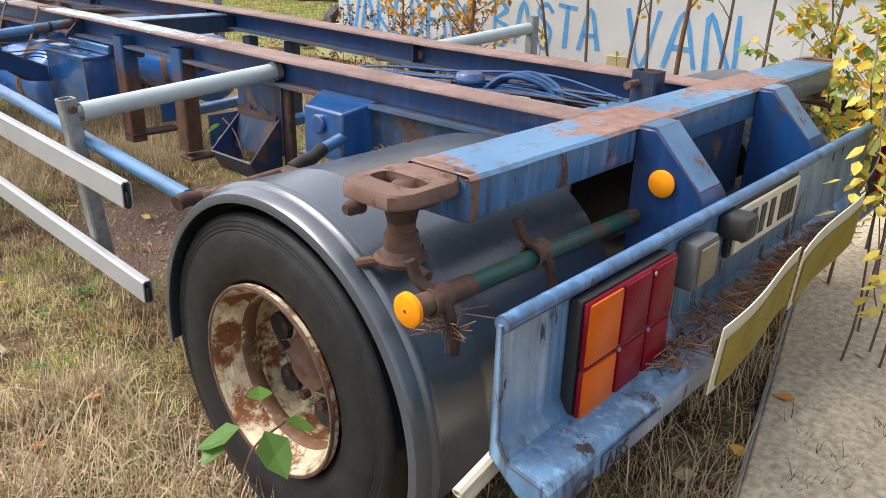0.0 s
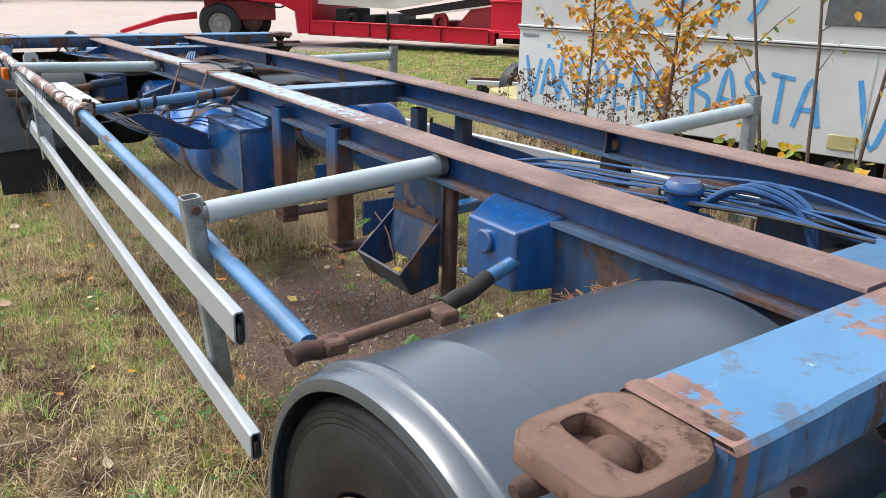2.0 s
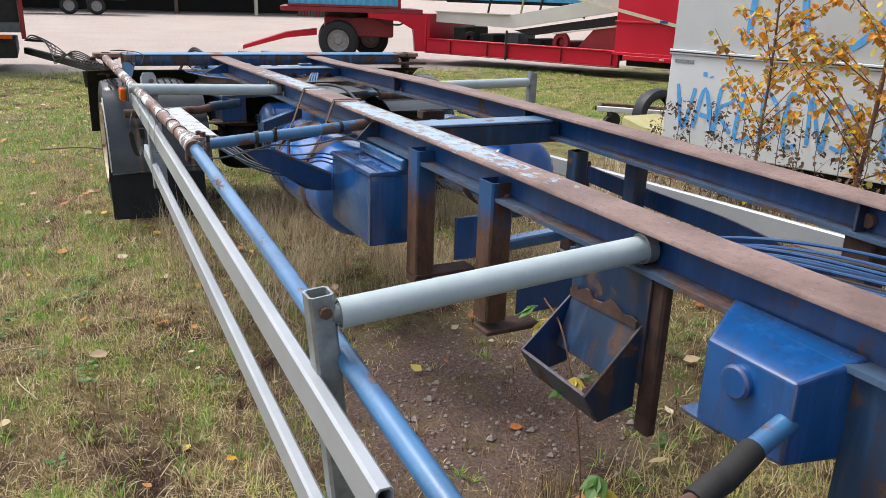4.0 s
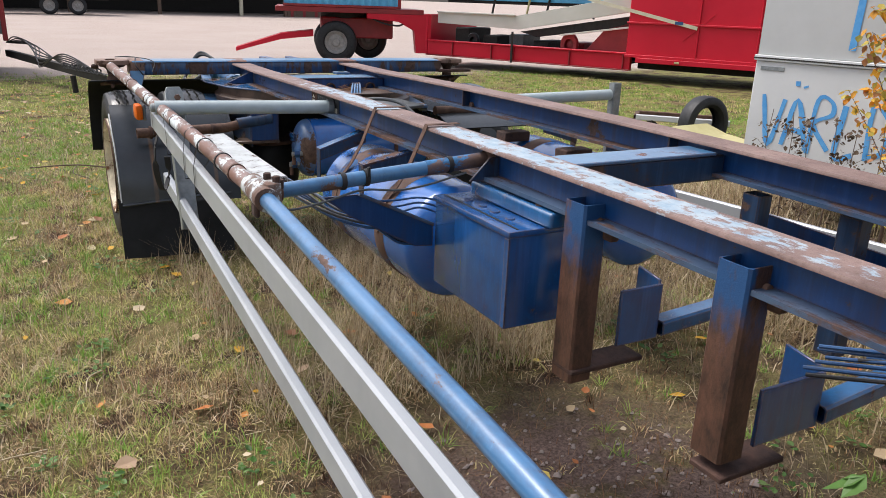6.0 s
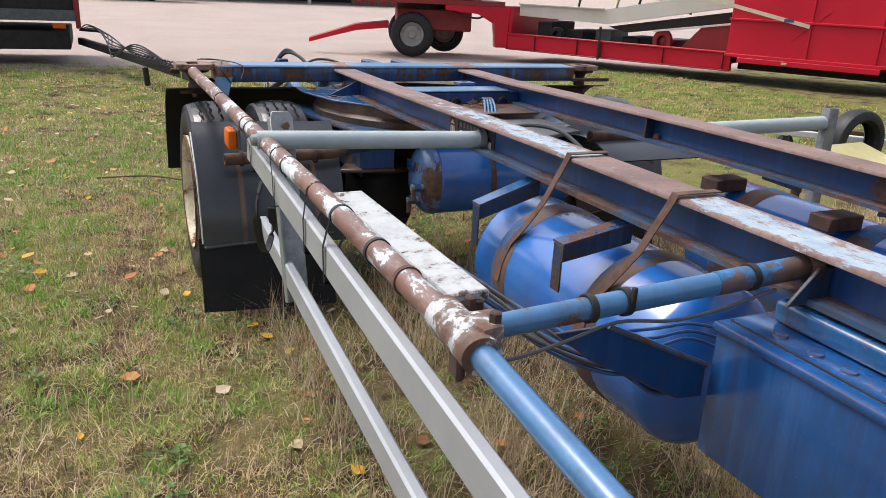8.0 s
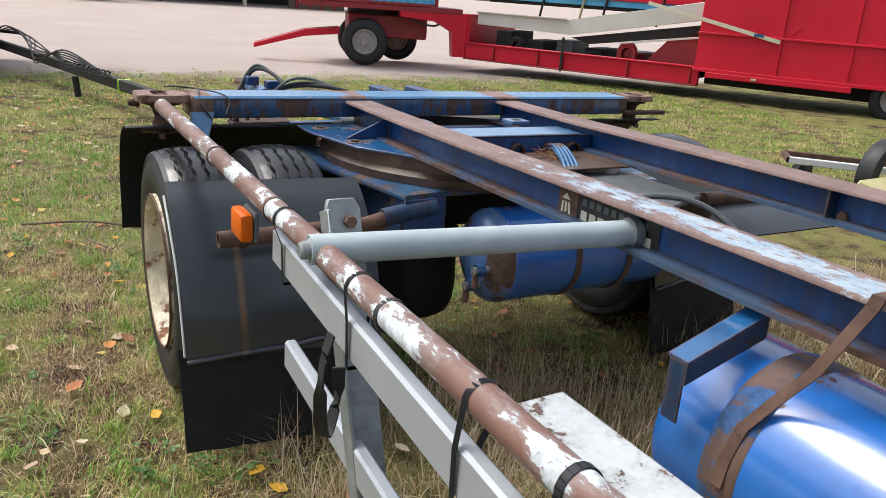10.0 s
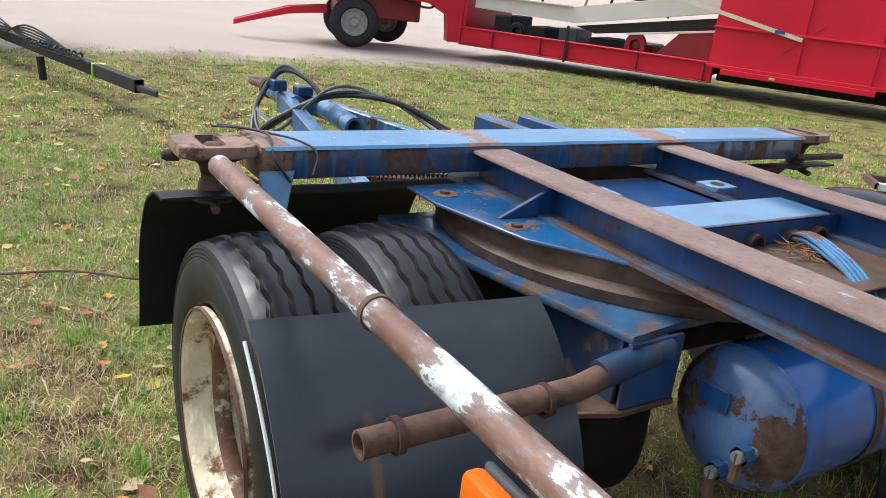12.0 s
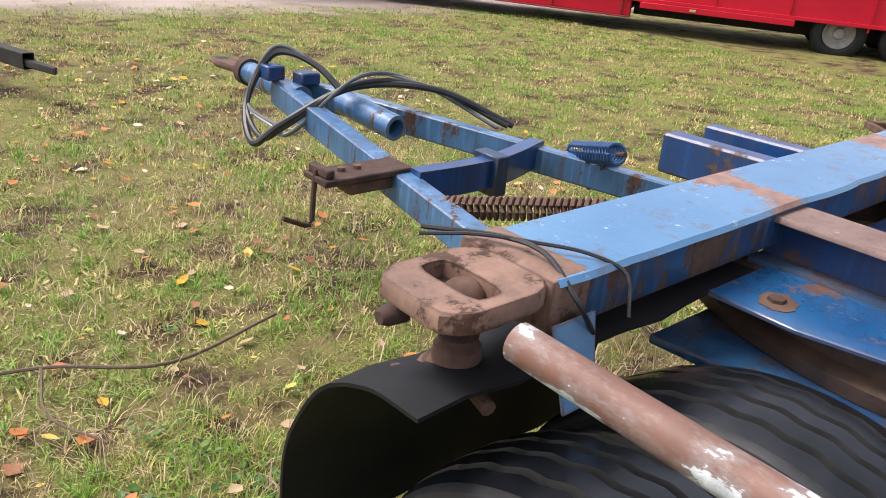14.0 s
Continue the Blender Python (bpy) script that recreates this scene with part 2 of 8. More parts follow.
BARK = plain("bark", (0.09, 0.06, 0.045), (0.16, 0.11, 0.08), 0.85, 30, 0, 80, 0.5)
BARK_RED = plain("reddish_bark", (0.1, 0.05, 0.032), (0.19, 0.095, 0.055), 0.8, 22, 0, 80, 0.4)
STONE = plain("stone", (0.2, 0.16, 0.14), (0.36, 0.3, 0.27), 0.85, 25, 0, 60, 0.4)
GREENTAG = plain("yellow_green_tag", (0.35, 0.6, 0.06), (0.4, 0.66, 0.08), 0.5, 20)
GREYCAP = plain("grey_lamp_housing", (0.06, 0.067, 0.072), (0.12, 0.13, 0.135), 0.5, 15)


def lens(name, c):
    m, n, l, b = mat(name, 0.34, 0.0, 0.2)
    nt = m.node_tree
    l.new(mix(nt, nz(nt, 14, 5, 0.6), tuple(v * 0.75 for v in c), c), b.inputs["Base Color"])
    w = nt.nodes.new("ShaderNodeTexWave")
    w.inputs["Scale"].default_value = 55
    l.new(where(nt), w.inputs["Vector"])
    bump(nt, b, w.outputs["Fac"], 0.12, 0.001)
    return m


LENS_RED = lens("red_lens", (0.2, 0.001, 0.016))
LENS_ORANGE = lens("orange_lens", (0.7, 0.13, 0.005))
REFLECTOR = lens("orange_reflector", (0.95, 0.33, 0.01))
LENS_CLEAR = lens("clear_lens", (0.22, 0.19, 0.12))


def leafy(name, colours, rough=0.55, trans=0.25, steps="LINEAR"):
    """Leaves or blades, each of its own tint."""
    m, n, l, b = mat(name, rough, 0.0, 0.3)
    nt = m.node_tree
    g = nt.nodes.new("ShaderNodeNewGeometry")
    r = nt.nodes.new("ShaderNodeValToRGB")
    r.color_ramp.interpolation = steps
    e = r.color_ramp.elements
    e[0].position, e[0].color = 0.0, rgb(colours[0])
    e[1].position, e[1].color = 1.0, rgb(colours[-1])
    for k, c in enumerate(colours[1:-1]):
        e.new((k + 1) / (len(colours) - (1 if steps == "LINEAR" else 0))).color = rgb(c)
    if steps != "LINEAR":
        e[len(colours) - 1].position = (len(colours) - 1) / len(colours)
    l.new(g.outputs["Random Per Island"], r.inputs[0])
    c = mix(nt, nz(nt, 45, 4), r.outputs[0], tuple(0.6 * v for v in colours[0]))
    c = mix(nt, 0.3, r.outputs[0], c)
    l.new(c, b.inputs["Base Color"])
    t = nt.nodes.new("ShaderNodeBsdfTranslucent")
    l.new(c, t.inputs["Color"])
    s = nt.nodes.new("ShaderNodeMixShader")
    s.inputs[0].default_value = trans
    l.new(b.outputs[0], s.inputs[1])
    l.new(t.outputs[0], s.inputs[2])
    l.new(s.outputs[0], n["Material Output"].inputs["Surface"])
    return m


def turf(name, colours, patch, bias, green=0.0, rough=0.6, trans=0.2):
    """Grass blades whose tint wanders from patch to patch: the ramp runs from brown to green, green grows by that much
    for each metre ahead. Below the trailer both dry brown and its shade are put into the tint.
    """
    m = leafy(name, colours, rough, trans)
    nt = m.node_tree
    ramp = [k for k in nt.nodes if k.bl_idname == "ShaderNodeValToRGB"][0]
    isl = nt.nodes.new("ShaderNodeNewGeometry").outputs["Random Per Island"]
    sp = nt.nodes.new("ShaderNodeSeparateXYZ")
    nt.links.new(where(nt), sp.inputs[0])

    def sums(a, b):
        k = nt.nodes.new("ShaderNodeMath")
        nt.links.new(a, k.inputs[0])
        nt.links.new(b, k.inputs[1])
        return k.outputs[0]

    def times(a, f, o=0.0):
        k = nt.nodes.new("ShaderNodeMath")
        k.operation = "MULTIPLY_ADD"
        nt.links.new(a, k.inputs[0])
        k.inputs[1].default_value, k.inputs[2].default_value = f, o
        return k.outputs[0]
    f = sums(times(isl, 0.48, bias), times(nz(nt, 1.9, 6, 0.65, (1, 1, 0), 0.4, 0.6), patch))
    f = sums(f, times(nz(nt, 8, 5, 0.6, (1, 1, 0), 0.38, 0.62), 0.5))
    ahead = nt.nodes.new("ShaderNodeMapRange")
    ahead.inputs["From Min"].default_value, ahead.inputs["From Max"].default_value = 2.0, 10.0
    ahead.inputs["To Max"].default_value = green
    nt.links.new(sp.outputs[1], ahead.inputs["Value"])
    f = sums(f, ahead.outputs[0])
    # band below the trailer: dead grass, and the trailer's shade as darker tint
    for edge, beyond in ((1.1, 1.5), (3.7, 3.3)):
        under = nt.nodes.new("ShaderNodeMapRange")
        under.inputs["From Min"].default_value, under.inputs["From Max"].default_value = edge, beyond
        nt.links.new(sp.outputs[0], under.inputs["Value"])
        withered_shade = times(under.outputs[0], 1.0) if edge < 2 else val(nt, "MULTIPLY", withered_shade, under.outputs[0])
    f = sums(f, times(withered_shade, -0.24))
    nt.links.new(f, ramp.inputs[0])
    return m


TURFC = [(0.085, 0.042, 0.022), (0.42, 0.265, 0.14), (0.78, 0.61, 0.35), (0.66, 0.6, 0.22), (0.46, 0.52, 0.13), (0.22, 0.37, 0.055)]
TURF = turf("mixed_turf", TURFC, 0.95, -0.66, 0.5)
MOSS = turf("green_turf", [(0.6, 0.52, 0.2), (0.44, 0.48, 0.12), (0.25, 0.42, 0.07), (0.1, 0.25, 0.035), (0.22, 0.44, 0.06)], 0.55, 0.0, 0.08)
STRAW = leafy("dry_grass", [(0.2, 0.13, 0.08), (0.5, 0.38, 0.24), (0.68, 0.56, 0.37), (0.36, 0.27, 0.15), (0.76, 0.66, 0.47)])
NEEDLE = leafy("dry_needles", [(0.1, 0.042, 0.02), (0.3, 0.145, 0.07), (0.48, 0.29, 0.155), (0.2, 0.088, 0.042)])
FALLEN = leafy("fallen_leaves", [(0.42, 0.15, 0.05), (0.55, 0.43, 0.26), (0.62, 0.36, 0.03), (0.26, 0.12, 0.06), (0.66, 0.57, 0.4), (0.55, 0.24, 0.06), (0.6, 0.48, 0.12), (0.45, 0.33, 0.22), (0.55, 0.2, 0.06)], 0.6, 0.1, "CONSTANT")
AUTUMN = leafy("autumn_leaves", [(0.75, 0.3, 0.03), (0.8, 0.42, 0.05), (0.85, 0.58, 0.1), (0.5, 0.45, 0.1), (0.72, 0.36, 0.05), (0.35, 0.36, 0.1), (0.4, 0.2, 0.1)], 0.5, 0.35, "CONSTANT")
YLEAF = leafy("yellowing_leaves", [(0.16, 0.27, 0.05), (0.42, 0.43, 0.07), (0.78, 0.5, 0.04), (0.7, 0.55, 0.1), (0.3, 0.34, 0.07), (0.8, 0.42, 0.04)], 0.5, 0.35, "CONSTANT")
GLEAF = leafy("green_leaves", [(0.045, 0.11, 0.02), (0.09, 0.2, 0.04), (0.19, 0.3, 0.09)], 0.45, 0.3)
DEADWEED = leafy("dead_weed", [(0.09, 0.06, 0.04), (0.17, 0.12, 0.08), (0.13, 0.09, 0.05)], 0.8, 0.1)


# ---- building helpers ----
ORIGIN = {}


def thing(name, at, label, category, group=""):
    ob = new(name)
    ob.location = at
    ob.empty_display_size = 0.2
    ORIGIN[ob.name] = Vector(at)
    return tagged(ob, label, category, group)


def hang(name, me, parent, label="", kind="", smooth=None):
    ob = new(name, me)
    if parent is not None:
        ob.parent = parent
    if smooth:
        me.polygons.foreach_set("use_smooth", [True] * len(me.polygons))
        me.set_sharp_from_angle(angle=radians(smooth))
    return tagged(ob, label, kind=kind)


def part(name, bm, material, parent, label="", smooth=38, kind=""):
    """Links a bmesh, in the world's coordinates, as one mesh under a thing or a part (or alone, with parent None)."""
    me = bpy.data.meshes.new(name)
    bmesh.ops.recalc_face_normals(bm, faces=bm.faces)
    co = [v.co for v in bm.verts]
    lo = Vector([min(c[k] for c in co) for k in range(3)])
    hi = Vector([max(c[k] for c in co) for k in range(3)])
    mid = (lo + hi) / 2
    if parent is None:
        mid.z = lo.z
    bmesh.ops.translate(bm, verts=bm.verts, vec=-mid)
    bm.to_mesh(me)
    bm.free()
    for m in material if isinstance(material, (list, tuple)) else [material]:
        me.materials.append(m)
    ob = hang(name, me, parent, label, kind, smooth)
    base = ORIGIN[parent.name] if parent is not None else Vector((0, 0, 0))
    ob.location = mid - base
    ORIGIN[ob.name] = mid
    return ob


def add_box(bm, x0, x1, y0, y1, z0, z1, bev=0.004, seg=1, mi=0):
    vs = [bm.verts.new((x, y, z)) for x in (x0, x1) for y in (y0, y1) for z in (z0, z1)]
    fs = [bm.faces.new([vs[i] for i in f]) for f in ((0, 1, 3, 2), (4, 6, 7, 5), (0, 4, 5, 1), (2, 3, 7, 6), (0, 2, 6, 4), (1, 5, 7, 3))]
    for f in fs:
        f.material_index = mi
    if bev > 0:
        es = list({e for f in fs for e in f.edges})
        bmesh.ops.bevel(bm, geom=es, offset=bev, segments=seg, affect="EDGES", profile=0.5)
    return bm


def box(x0, x1, y0, y1, z0, z1, bev=0.004, seg=1):
    return add_box(bmesh.new(), x0, x1, y0, y1, z0, z1, bev, seg)


def moved(bm, m):
    bmesh.ops.transform(bm, matrix=m, verts=bm.verts)
    return bm


def frame_of(d, up=(0, 0, 1)):
    d = Vector(d).normalized()
    u = Vector(up)
    if abs(d.dot(u)) > 0.98:
        u = Vector((1, 0, 0))
    s = d.cross(u).normalized()
    return s, s.cross(d).normalized()


def add_sweep(bm, pts, ring, closed=True, caps=True):
    """Sweeps a ring of (side, up) offsets along points."""
    pts = [Vector(p) for p in pts]
    rows = []
    for i, p in enumerate(pts):
        d = pts[min(i + 1, len(pts) - 1)] - pts[max(i - 1, 0)]
        s, u = frame_of(d)
        rows.append([bm.verts.new(p + s * a + u * b) for a, b in ring])
    n = len(ring)
    for r0, r1 in zip(rows, rows[1:]):
        for k in range(n if closed else n - 1):
            bm.faces.new((r0[k], r0[(k + 1) % n], r1[(k + 1) % n], r1[k]))
    if caps and closed:
        bm.faces.new(rows[0])
        bm.faces.new(rows[-1][::-1])
    return bm


def circle(r, n=16):
    return [(r * math.cos(2 * math.pi * k / n), r * math.sin(2 * math.pi * k / n)) for k in range(n)]


def tube(pts, r, n=16, hollow=0.0, bm=None):
    """A round bar, or with hollow (the bore) a pipe with open ends."""
    bm = bm or bmesh.new()
    if not hollow:
        return add_sweep(bm, pts, circle(r, n))
    pts = [Vector(p) for p in pts]
    loop = pts + pts[::-1]
    rows = []
    for i, p in enumerate(loop):
        j = i if i < len(pts) else len(loop) - 1 - i
        d = pts[min(j + 1, len(pts) - 1)] - pts[max(j - 1, 0)]
        s, u = frame_of(d)
        rows.append([bm.verts.new(p + s * a + u * b) for a, b in circle(r if i < len(pts) else hollow, n)])
    for r0, r1 in zip(rows, rows[1:] + rows[:1]):
        for k in range(n):
            bm.faces.new((r0[k], r0[(k + 1) % n], r1[(k + 1) % n], r1[k]))
    return bm


def hollow_bar(p0, p1, w, h, wall=0.004):
    """A rectangular hollow section between two points, with open ends."""
    bm = bmesh.new()
    p0, p1 = Vector(p0), Vector(p1)
    s, u = frame_of(p1 - p0)
    c = 0.006
    outer = [(-w / 2 + c, -h / 2), (w / 2 - c, -h / 2), (w / 2, -h / 2 + c), (w / 2, h / 2 - c), (w / 2 - c, h / 2), (-w / 2 + c, h / 2), (-w / 2, h / 2 - c), (-w / 2, -h / 2 + c)]
    inner = [(a * (w - 2 * wall) / w, b * (h - 2 * wall) / h) for a, b in outer]
    rows = [[bm.verts.new(p + s * a + u * b) for a, b in ring] for p, ring in ((p0, outer), (p1, outer), (p1, inner), (p0, inner))]
    for r0, r1 in zip(rows, rows[1:] + rows[:1]):
        for k in range(8):
            bm.faces.new((r0[k], r0[(k + 1) % 8], r1[(k + 1) % 8], r1[k]))
    return bm


def lathe(profile, centre, axis="x", n=48, a0=0.0, a1=360.0, bm=None):
    """Turns a profile of (along, radius) round an axis through centre."""
    bm = bm or bmesh.new()
    full = abs(a1 - a0) >= 359.9
    cols = []
    for k in range(n if full else n + 1):
        a = radians(a0 + (a1 - a0) * k / n)
        ca, sa = math.cos(a), math.sin(a)
        col = []
        for t, r in profile:
            p = (t, r * ca, r * sa) if axis == "x" else (r * ca, t, r * sa) if axis == "y" else (r * ca, r * sa, t)
            col.append(bm.verts.new(Vector(centre) + Vector(p)))
        cols.append(col)
    for c0, c1 in zip(cols, cols[1:] + (cols[:1] if full else [])):
        for k in range(len(profile) - 1):
            bm.faces.new((c0[k], c1[k], c1[k + 1], c0[k + 1]))
    bmesh.ops.remove_doubles(bm, verts=bm.verts, dist=1e-5)
    return bm


def prism(outline, axis, lo, hi, bev=0.003):
    """A flat outline of two coordinates made thick along an axis."""
    bm = bmesh.new()
    def at(a, b, t):
        return (t, a, b) if axis == "x" else (a, t, b) if axis == "y" else (a, b, t)
    v0 = [bm.verts.new(at(a, b, lo)) for a, b in outline]
    v1 = [bm.verts.new(at(a, b, hi)) for a, b in outline]
    bm.faces.new(v0)
    bm.faces.new(v1[::-1])
    n = len(outline)
    for k in range(n):
        bm.faces.new((v0[k], v1[k], v1[(k + 1) % n], v0[(k + 1) % n]))
    if bev:
        bmesh.ops.bevel(bm, geom=list(bm.edges), offset=bev, segments=1, affect="EDGES")
    return bm


def bolt(parent, at, axis="x", r=0.014, h=0.012, material=None, label=""):
    ring = [(0, 0), (0, r), (h * 0.8, r), (h, r * 0.8), (h, 0)]
    return part("bolt", lathe([(-t if axis == "-x" else t, q) for t, q in ring], at, axis[-1], 6), material or RUST, parent, label)


def curve_pts(p, n=10):
    """A smooth line through points (Catmull-Rom)."""
    p = [Vector(q) for q in p]
    p = [p[0] * 2 - p[1]] + p + [p[-1] * 2 - p[-2]]
    out = []
    for i in range(1, len(p) - 2):
        for k in range(n):
            t = k / n
            a, b, c, d = p[i - 1], p[i], p[i + 1], p[i + 2]
            out.append(0.5 * (2 * b + (c - a) * t + (2 * a - 5 * b + 4 * c - d) * t * t + (3 * b - a - 3 * c + d) * t ** 3))
    return out + [p[-2]]


def raw(name, verts, faces, material, parent=None, label="", kind="", category=""):
    me = bpy.data.meshes.new(name)
    me.from_pydata(verts, [], faces)
    me.materials.append(material)
    ob = hang(name, me, parent, label, kind)
    if category:
        ob["category"] = category
    if parent is not None:
        ob.location = -ORIGIN[parent.name]
    ORIGIN[ob.name] = Vector((0, 0, 0))
    return ob


# ---- ground ----
def lie(x, y):
    """Height of the ground: level round the trailer, falling gently towards the yard."""
    fall = -0.013 * min(max(y - 9.0, 0.0), 16.0)
    near = 1.0 if y < 22 else 0.0
    return fall + near * (0.022 * noise.noise((x * 0.9, y * 0.9, 3.1)) + 0.012 * noise.noise((x * 3.1, y * 3.1, 7.7)))


def ground_material():
    m, n, l, b = mat("grass_and_gravel_ground", 0.95, 0, 0.2)
    nt = m.node_tree
    sep = nt.nodes.new("ShaderNodeSeparateXYZ")
    l.new(where(nt), sep.inputs[0])
    far = nt.nodes.new("ShaderNodeMapRange")
    far.inputs["From Min"].default_value, far.inputs["From Max"].default_value = 3.0, 9.0
    far.inputs["To Min"].default_value, far.inputs["To Max"].default_value = 0.25, 1.0
    l.new(sep.outputs[1], far.inputs["Value"])
    soil = mix(nt, nz(nt, 70, 8, 0.8, (1, 1, 1), 0.38, 0.62), (0.012, 0.008, 0.006), (0.11, 0.068, 0.045))
    straw = mix(nt, nz(nt, 110, 7, 0.8, (1, 1, 1), 0.4, 0.6), (0.02, 0.014, 0.008), (0.36, 0.26, 0.14))
    green = mix(nt, nz(nt, 100, 7, 0.8, (1, 1, 1), 0.4, 0.6), (0.04, 0.045, 0.01), (0.31, 0.32, 0.09))
    green = mix(nt, nz(nt, 5, 6, 0.7, (1, 1, 1), 0.45, 0.6), green, (0.22, 0.19, 0.075))
    c = mix(nt, nz(nt, 4.0, 8, 0.7, (1, 1, 1), 0.42, 0.58), soil, straw)
    c = mix(nt, val(nt, "MULTIPLY", nz(nt, 2.0, 8, 0.65, (1, 1, 1), 0.4, 0.54), far.outputs[0]), c, green)
    dist = nt.nodes.new("ShaderNodeVectorMath")
    dist.operation = "DISTANCE"
    dist.inputs[1].default_value = (2.05, 3.75, 0.0)
    l.new(where(nt), dist.inputs[0])
    bald = nt.nodes.new("ShaderNodeMapRange")
    bald.inputs["From Min"].default_value, bald.inputs["From Max"].default_value = 0.95, 0.45
    l.new(dist.outputs["Value"], bald.inputs["Value"])
    gravel = mix(nt, nz(nt, 80, 7, 0.8, (1, 1, 1), 0.36, 0.66), (0.06, 0.04, 0.032), (0.27, 0.19, 0.16))
    c = mix(nt, val(nt, "MULTIPLY", bald.outputs[0], nz(nt, 6, 6, 0.7, (1, 1, 1), 0.3, 0.5)), c, gravel)
    grit = mix(nt, nz(nt, 90, 5, 0.8, (1, 1, 1), 0.3, 0.7), (0.3, 0.235, 0.2), (0.52, 0.44, 0.39))
    grit = mix(nt, nz(nt, 0.35, 5, 0.6, (1, 1, 1), 0.4, 0.7), grit, (0.44, 0.37, 0.33))
    edge = nt.nodes.new("ShaderNodeMath")
    edge.operation = "ADD"
    wob = nt.nodes.new("ShaderNodeMath")
    wob.operation = "MULTIPLY"
    wob.inputs[1].default_value = 3.5
    l.new(nz(nt, 0.7, 8, 0.7), wob.inputs[0])
    l.new(sep.outputs[1], edge.inputs[0])
    l.new(wob.outputs[0], edge.inputs[1])
    road = nt.nodes.new("ShaderNodeMapRange")
    road.inputs["From Min"].default_value, road.inputs["From Max"].default_value = 19.3, 20.9
    l.new(edge.outputs[0], road.inputs["Value"])
    c = mix(nt, road.outputs[0], c, grit)
    l.new(c, b.inputs["Base Color"])
    bump(nt, b, nz(nt, 45, 8, 0.75), 0.8, 0.03)
    return m


def ground():
    def steps(spans):
        out = []
        for a, b, d in spans:
            out += list(np.arange(a, b, d))
        return out + [spans[-1][1]]
    xs = steps([(-600, -60, 90), (-60, -4, 7), (-4, 7, 0.13), (7, 20, 0.8), (20, 60, 8), (60, 600, 90)])
    ys = steps([(-600, -60, 90), (-60, -2, 6), (-2, 13, 0.13), (13, 26, 0.8), (26, 80, 9), (80, 700, 62)])
    verts = [(float(x), float(y), lie(x, y)) for y in ys for x in xs]
    w = len(xs)
    faces = [(j * w + i, j * w + i + 1, (j + 1) * w + i + 1, (j + 1) * w + i) for j in range(len(ys) - 1) for i in range(w - 1)]
    ob = raw("ground", verts, faces, ground_material(), None, "patchy dry grass yard with a pale gravel drive", "structure")
    ob.data.polygons.foreach_set("use_smooth", [True] * len(faces))
    slab = part("concrete_slab", moved(box(-1.6, 2.6, -0.6, 0.6, -0.12, 0.03, 0.008), Matrix.Translation((3.62, 0.58, 0)) @ Matrix.Rotation(radians(13.4), 4, "Z")), CONCRETE, None)
    tagged(slab, "weathered pale concrete slab with a steel edge strip", "slab", kind="structure")
    part("steel_edge", moved(box(-1.6, 2.6, 0.602, 0.615, -0.12, 0.036, 0.002), Matrix.Translation((3.62, 0.58, 0)) @ Matrix.Rotation(radians(13.4), 4, "Z")), GALV, slab)
    return ob


ground()


# ---- the trailer ----
T = thing("container_trailer", (2.3, 4.3, 0), "old blue skeletal container trailer with rusted rails, parked on grass", "trailer")
XL, XR = 1.9, 2.635          # webs of the two long rails
ZT = 1.025                   # top of the rails


def camber(x, y):
    """How far the rails arch upwards between the bogies."""
    t = (y - 2.6) / 4.3
    return (0.018 if x < 2.2 else 0.026) * math.sin(math.pi * t) if 0 < t < 1 else 0.0


def rail_strip(x, y0, y1, ring, wobble=0.0, n=60):
    """A bar of (side, height) corners along a rail, following its arch."""
    bm = bmesh.new()
    rows = []
    for k in range(n + 1):
        y = y0 + (y1 - y0) * k / n
        wob = wobble * noise.noise((x, y * 5, 0))
        rows.append([bm.verts.new((x + dx + (math.copysign(wob, dx) if dx else 0), y, ZT + dz + camber(x, y))) for dx, dz in ring])
    m = len(ring)
    for r0, r1 in zip(rows, rows[1:]):
        for k in range(m):
            bm.faces.new((r0[k], r0[(k + 1) % m], r1[(k + 1) % m], r1[k]))
    bm.faces.new(rows[0])
    bm.faces.new(rows[-1][::-1])
    return bm


def rail(x):
    y0, y1 = 1.36, 7.5
    fl = 0.06
    r = part("rail", rail_strip(x, y0, y1, ((-0.006, -0.092), (0.006, -0.092), (0.006, -0.01), (-0.006, -0.01))), BLUE, T, "dark blue rail web with rust at the welds")
    part("top_flange", rail_strip(x, y0, y1, ((-fl, -0.004), (-fl * 0.95, 0), (fl * 0.95, 0), (fl, -0.004), (fl, -0.011), (-fl, -0.011)), 0.0025), FLANGE, r, "brown rusted top flange with remnants of pale blue paint")
    part("bottom_flange", rail_strip(x, y0, y1, ((-fl, -0.103), (fl, -0.103), (fl, -0.094), (-fl, -0.091)), 0.002), BLUE_EDGE, r, "scraped lower flange, greyed by wear and by reflected sky in its colour")
    for y in (1.75, 3.1, 4.25, 4.7, 5.3, 6.9) if x < 2 else (2.67, 4.3, 5.75):
        s = -1 if x > 2 else 1
        xa, xb = (x + 0.0065, x + 0.05) if s > 0 else (x - 0.05, x - 0.0065)
        part("stiffener", box(xa, xb, y - 0.004, y + 0.004, ZT - 0.091 + camber(x, y), ZT - 0.012 + camber(x, y), 0.001), BLUE_WORN, r)
    return r


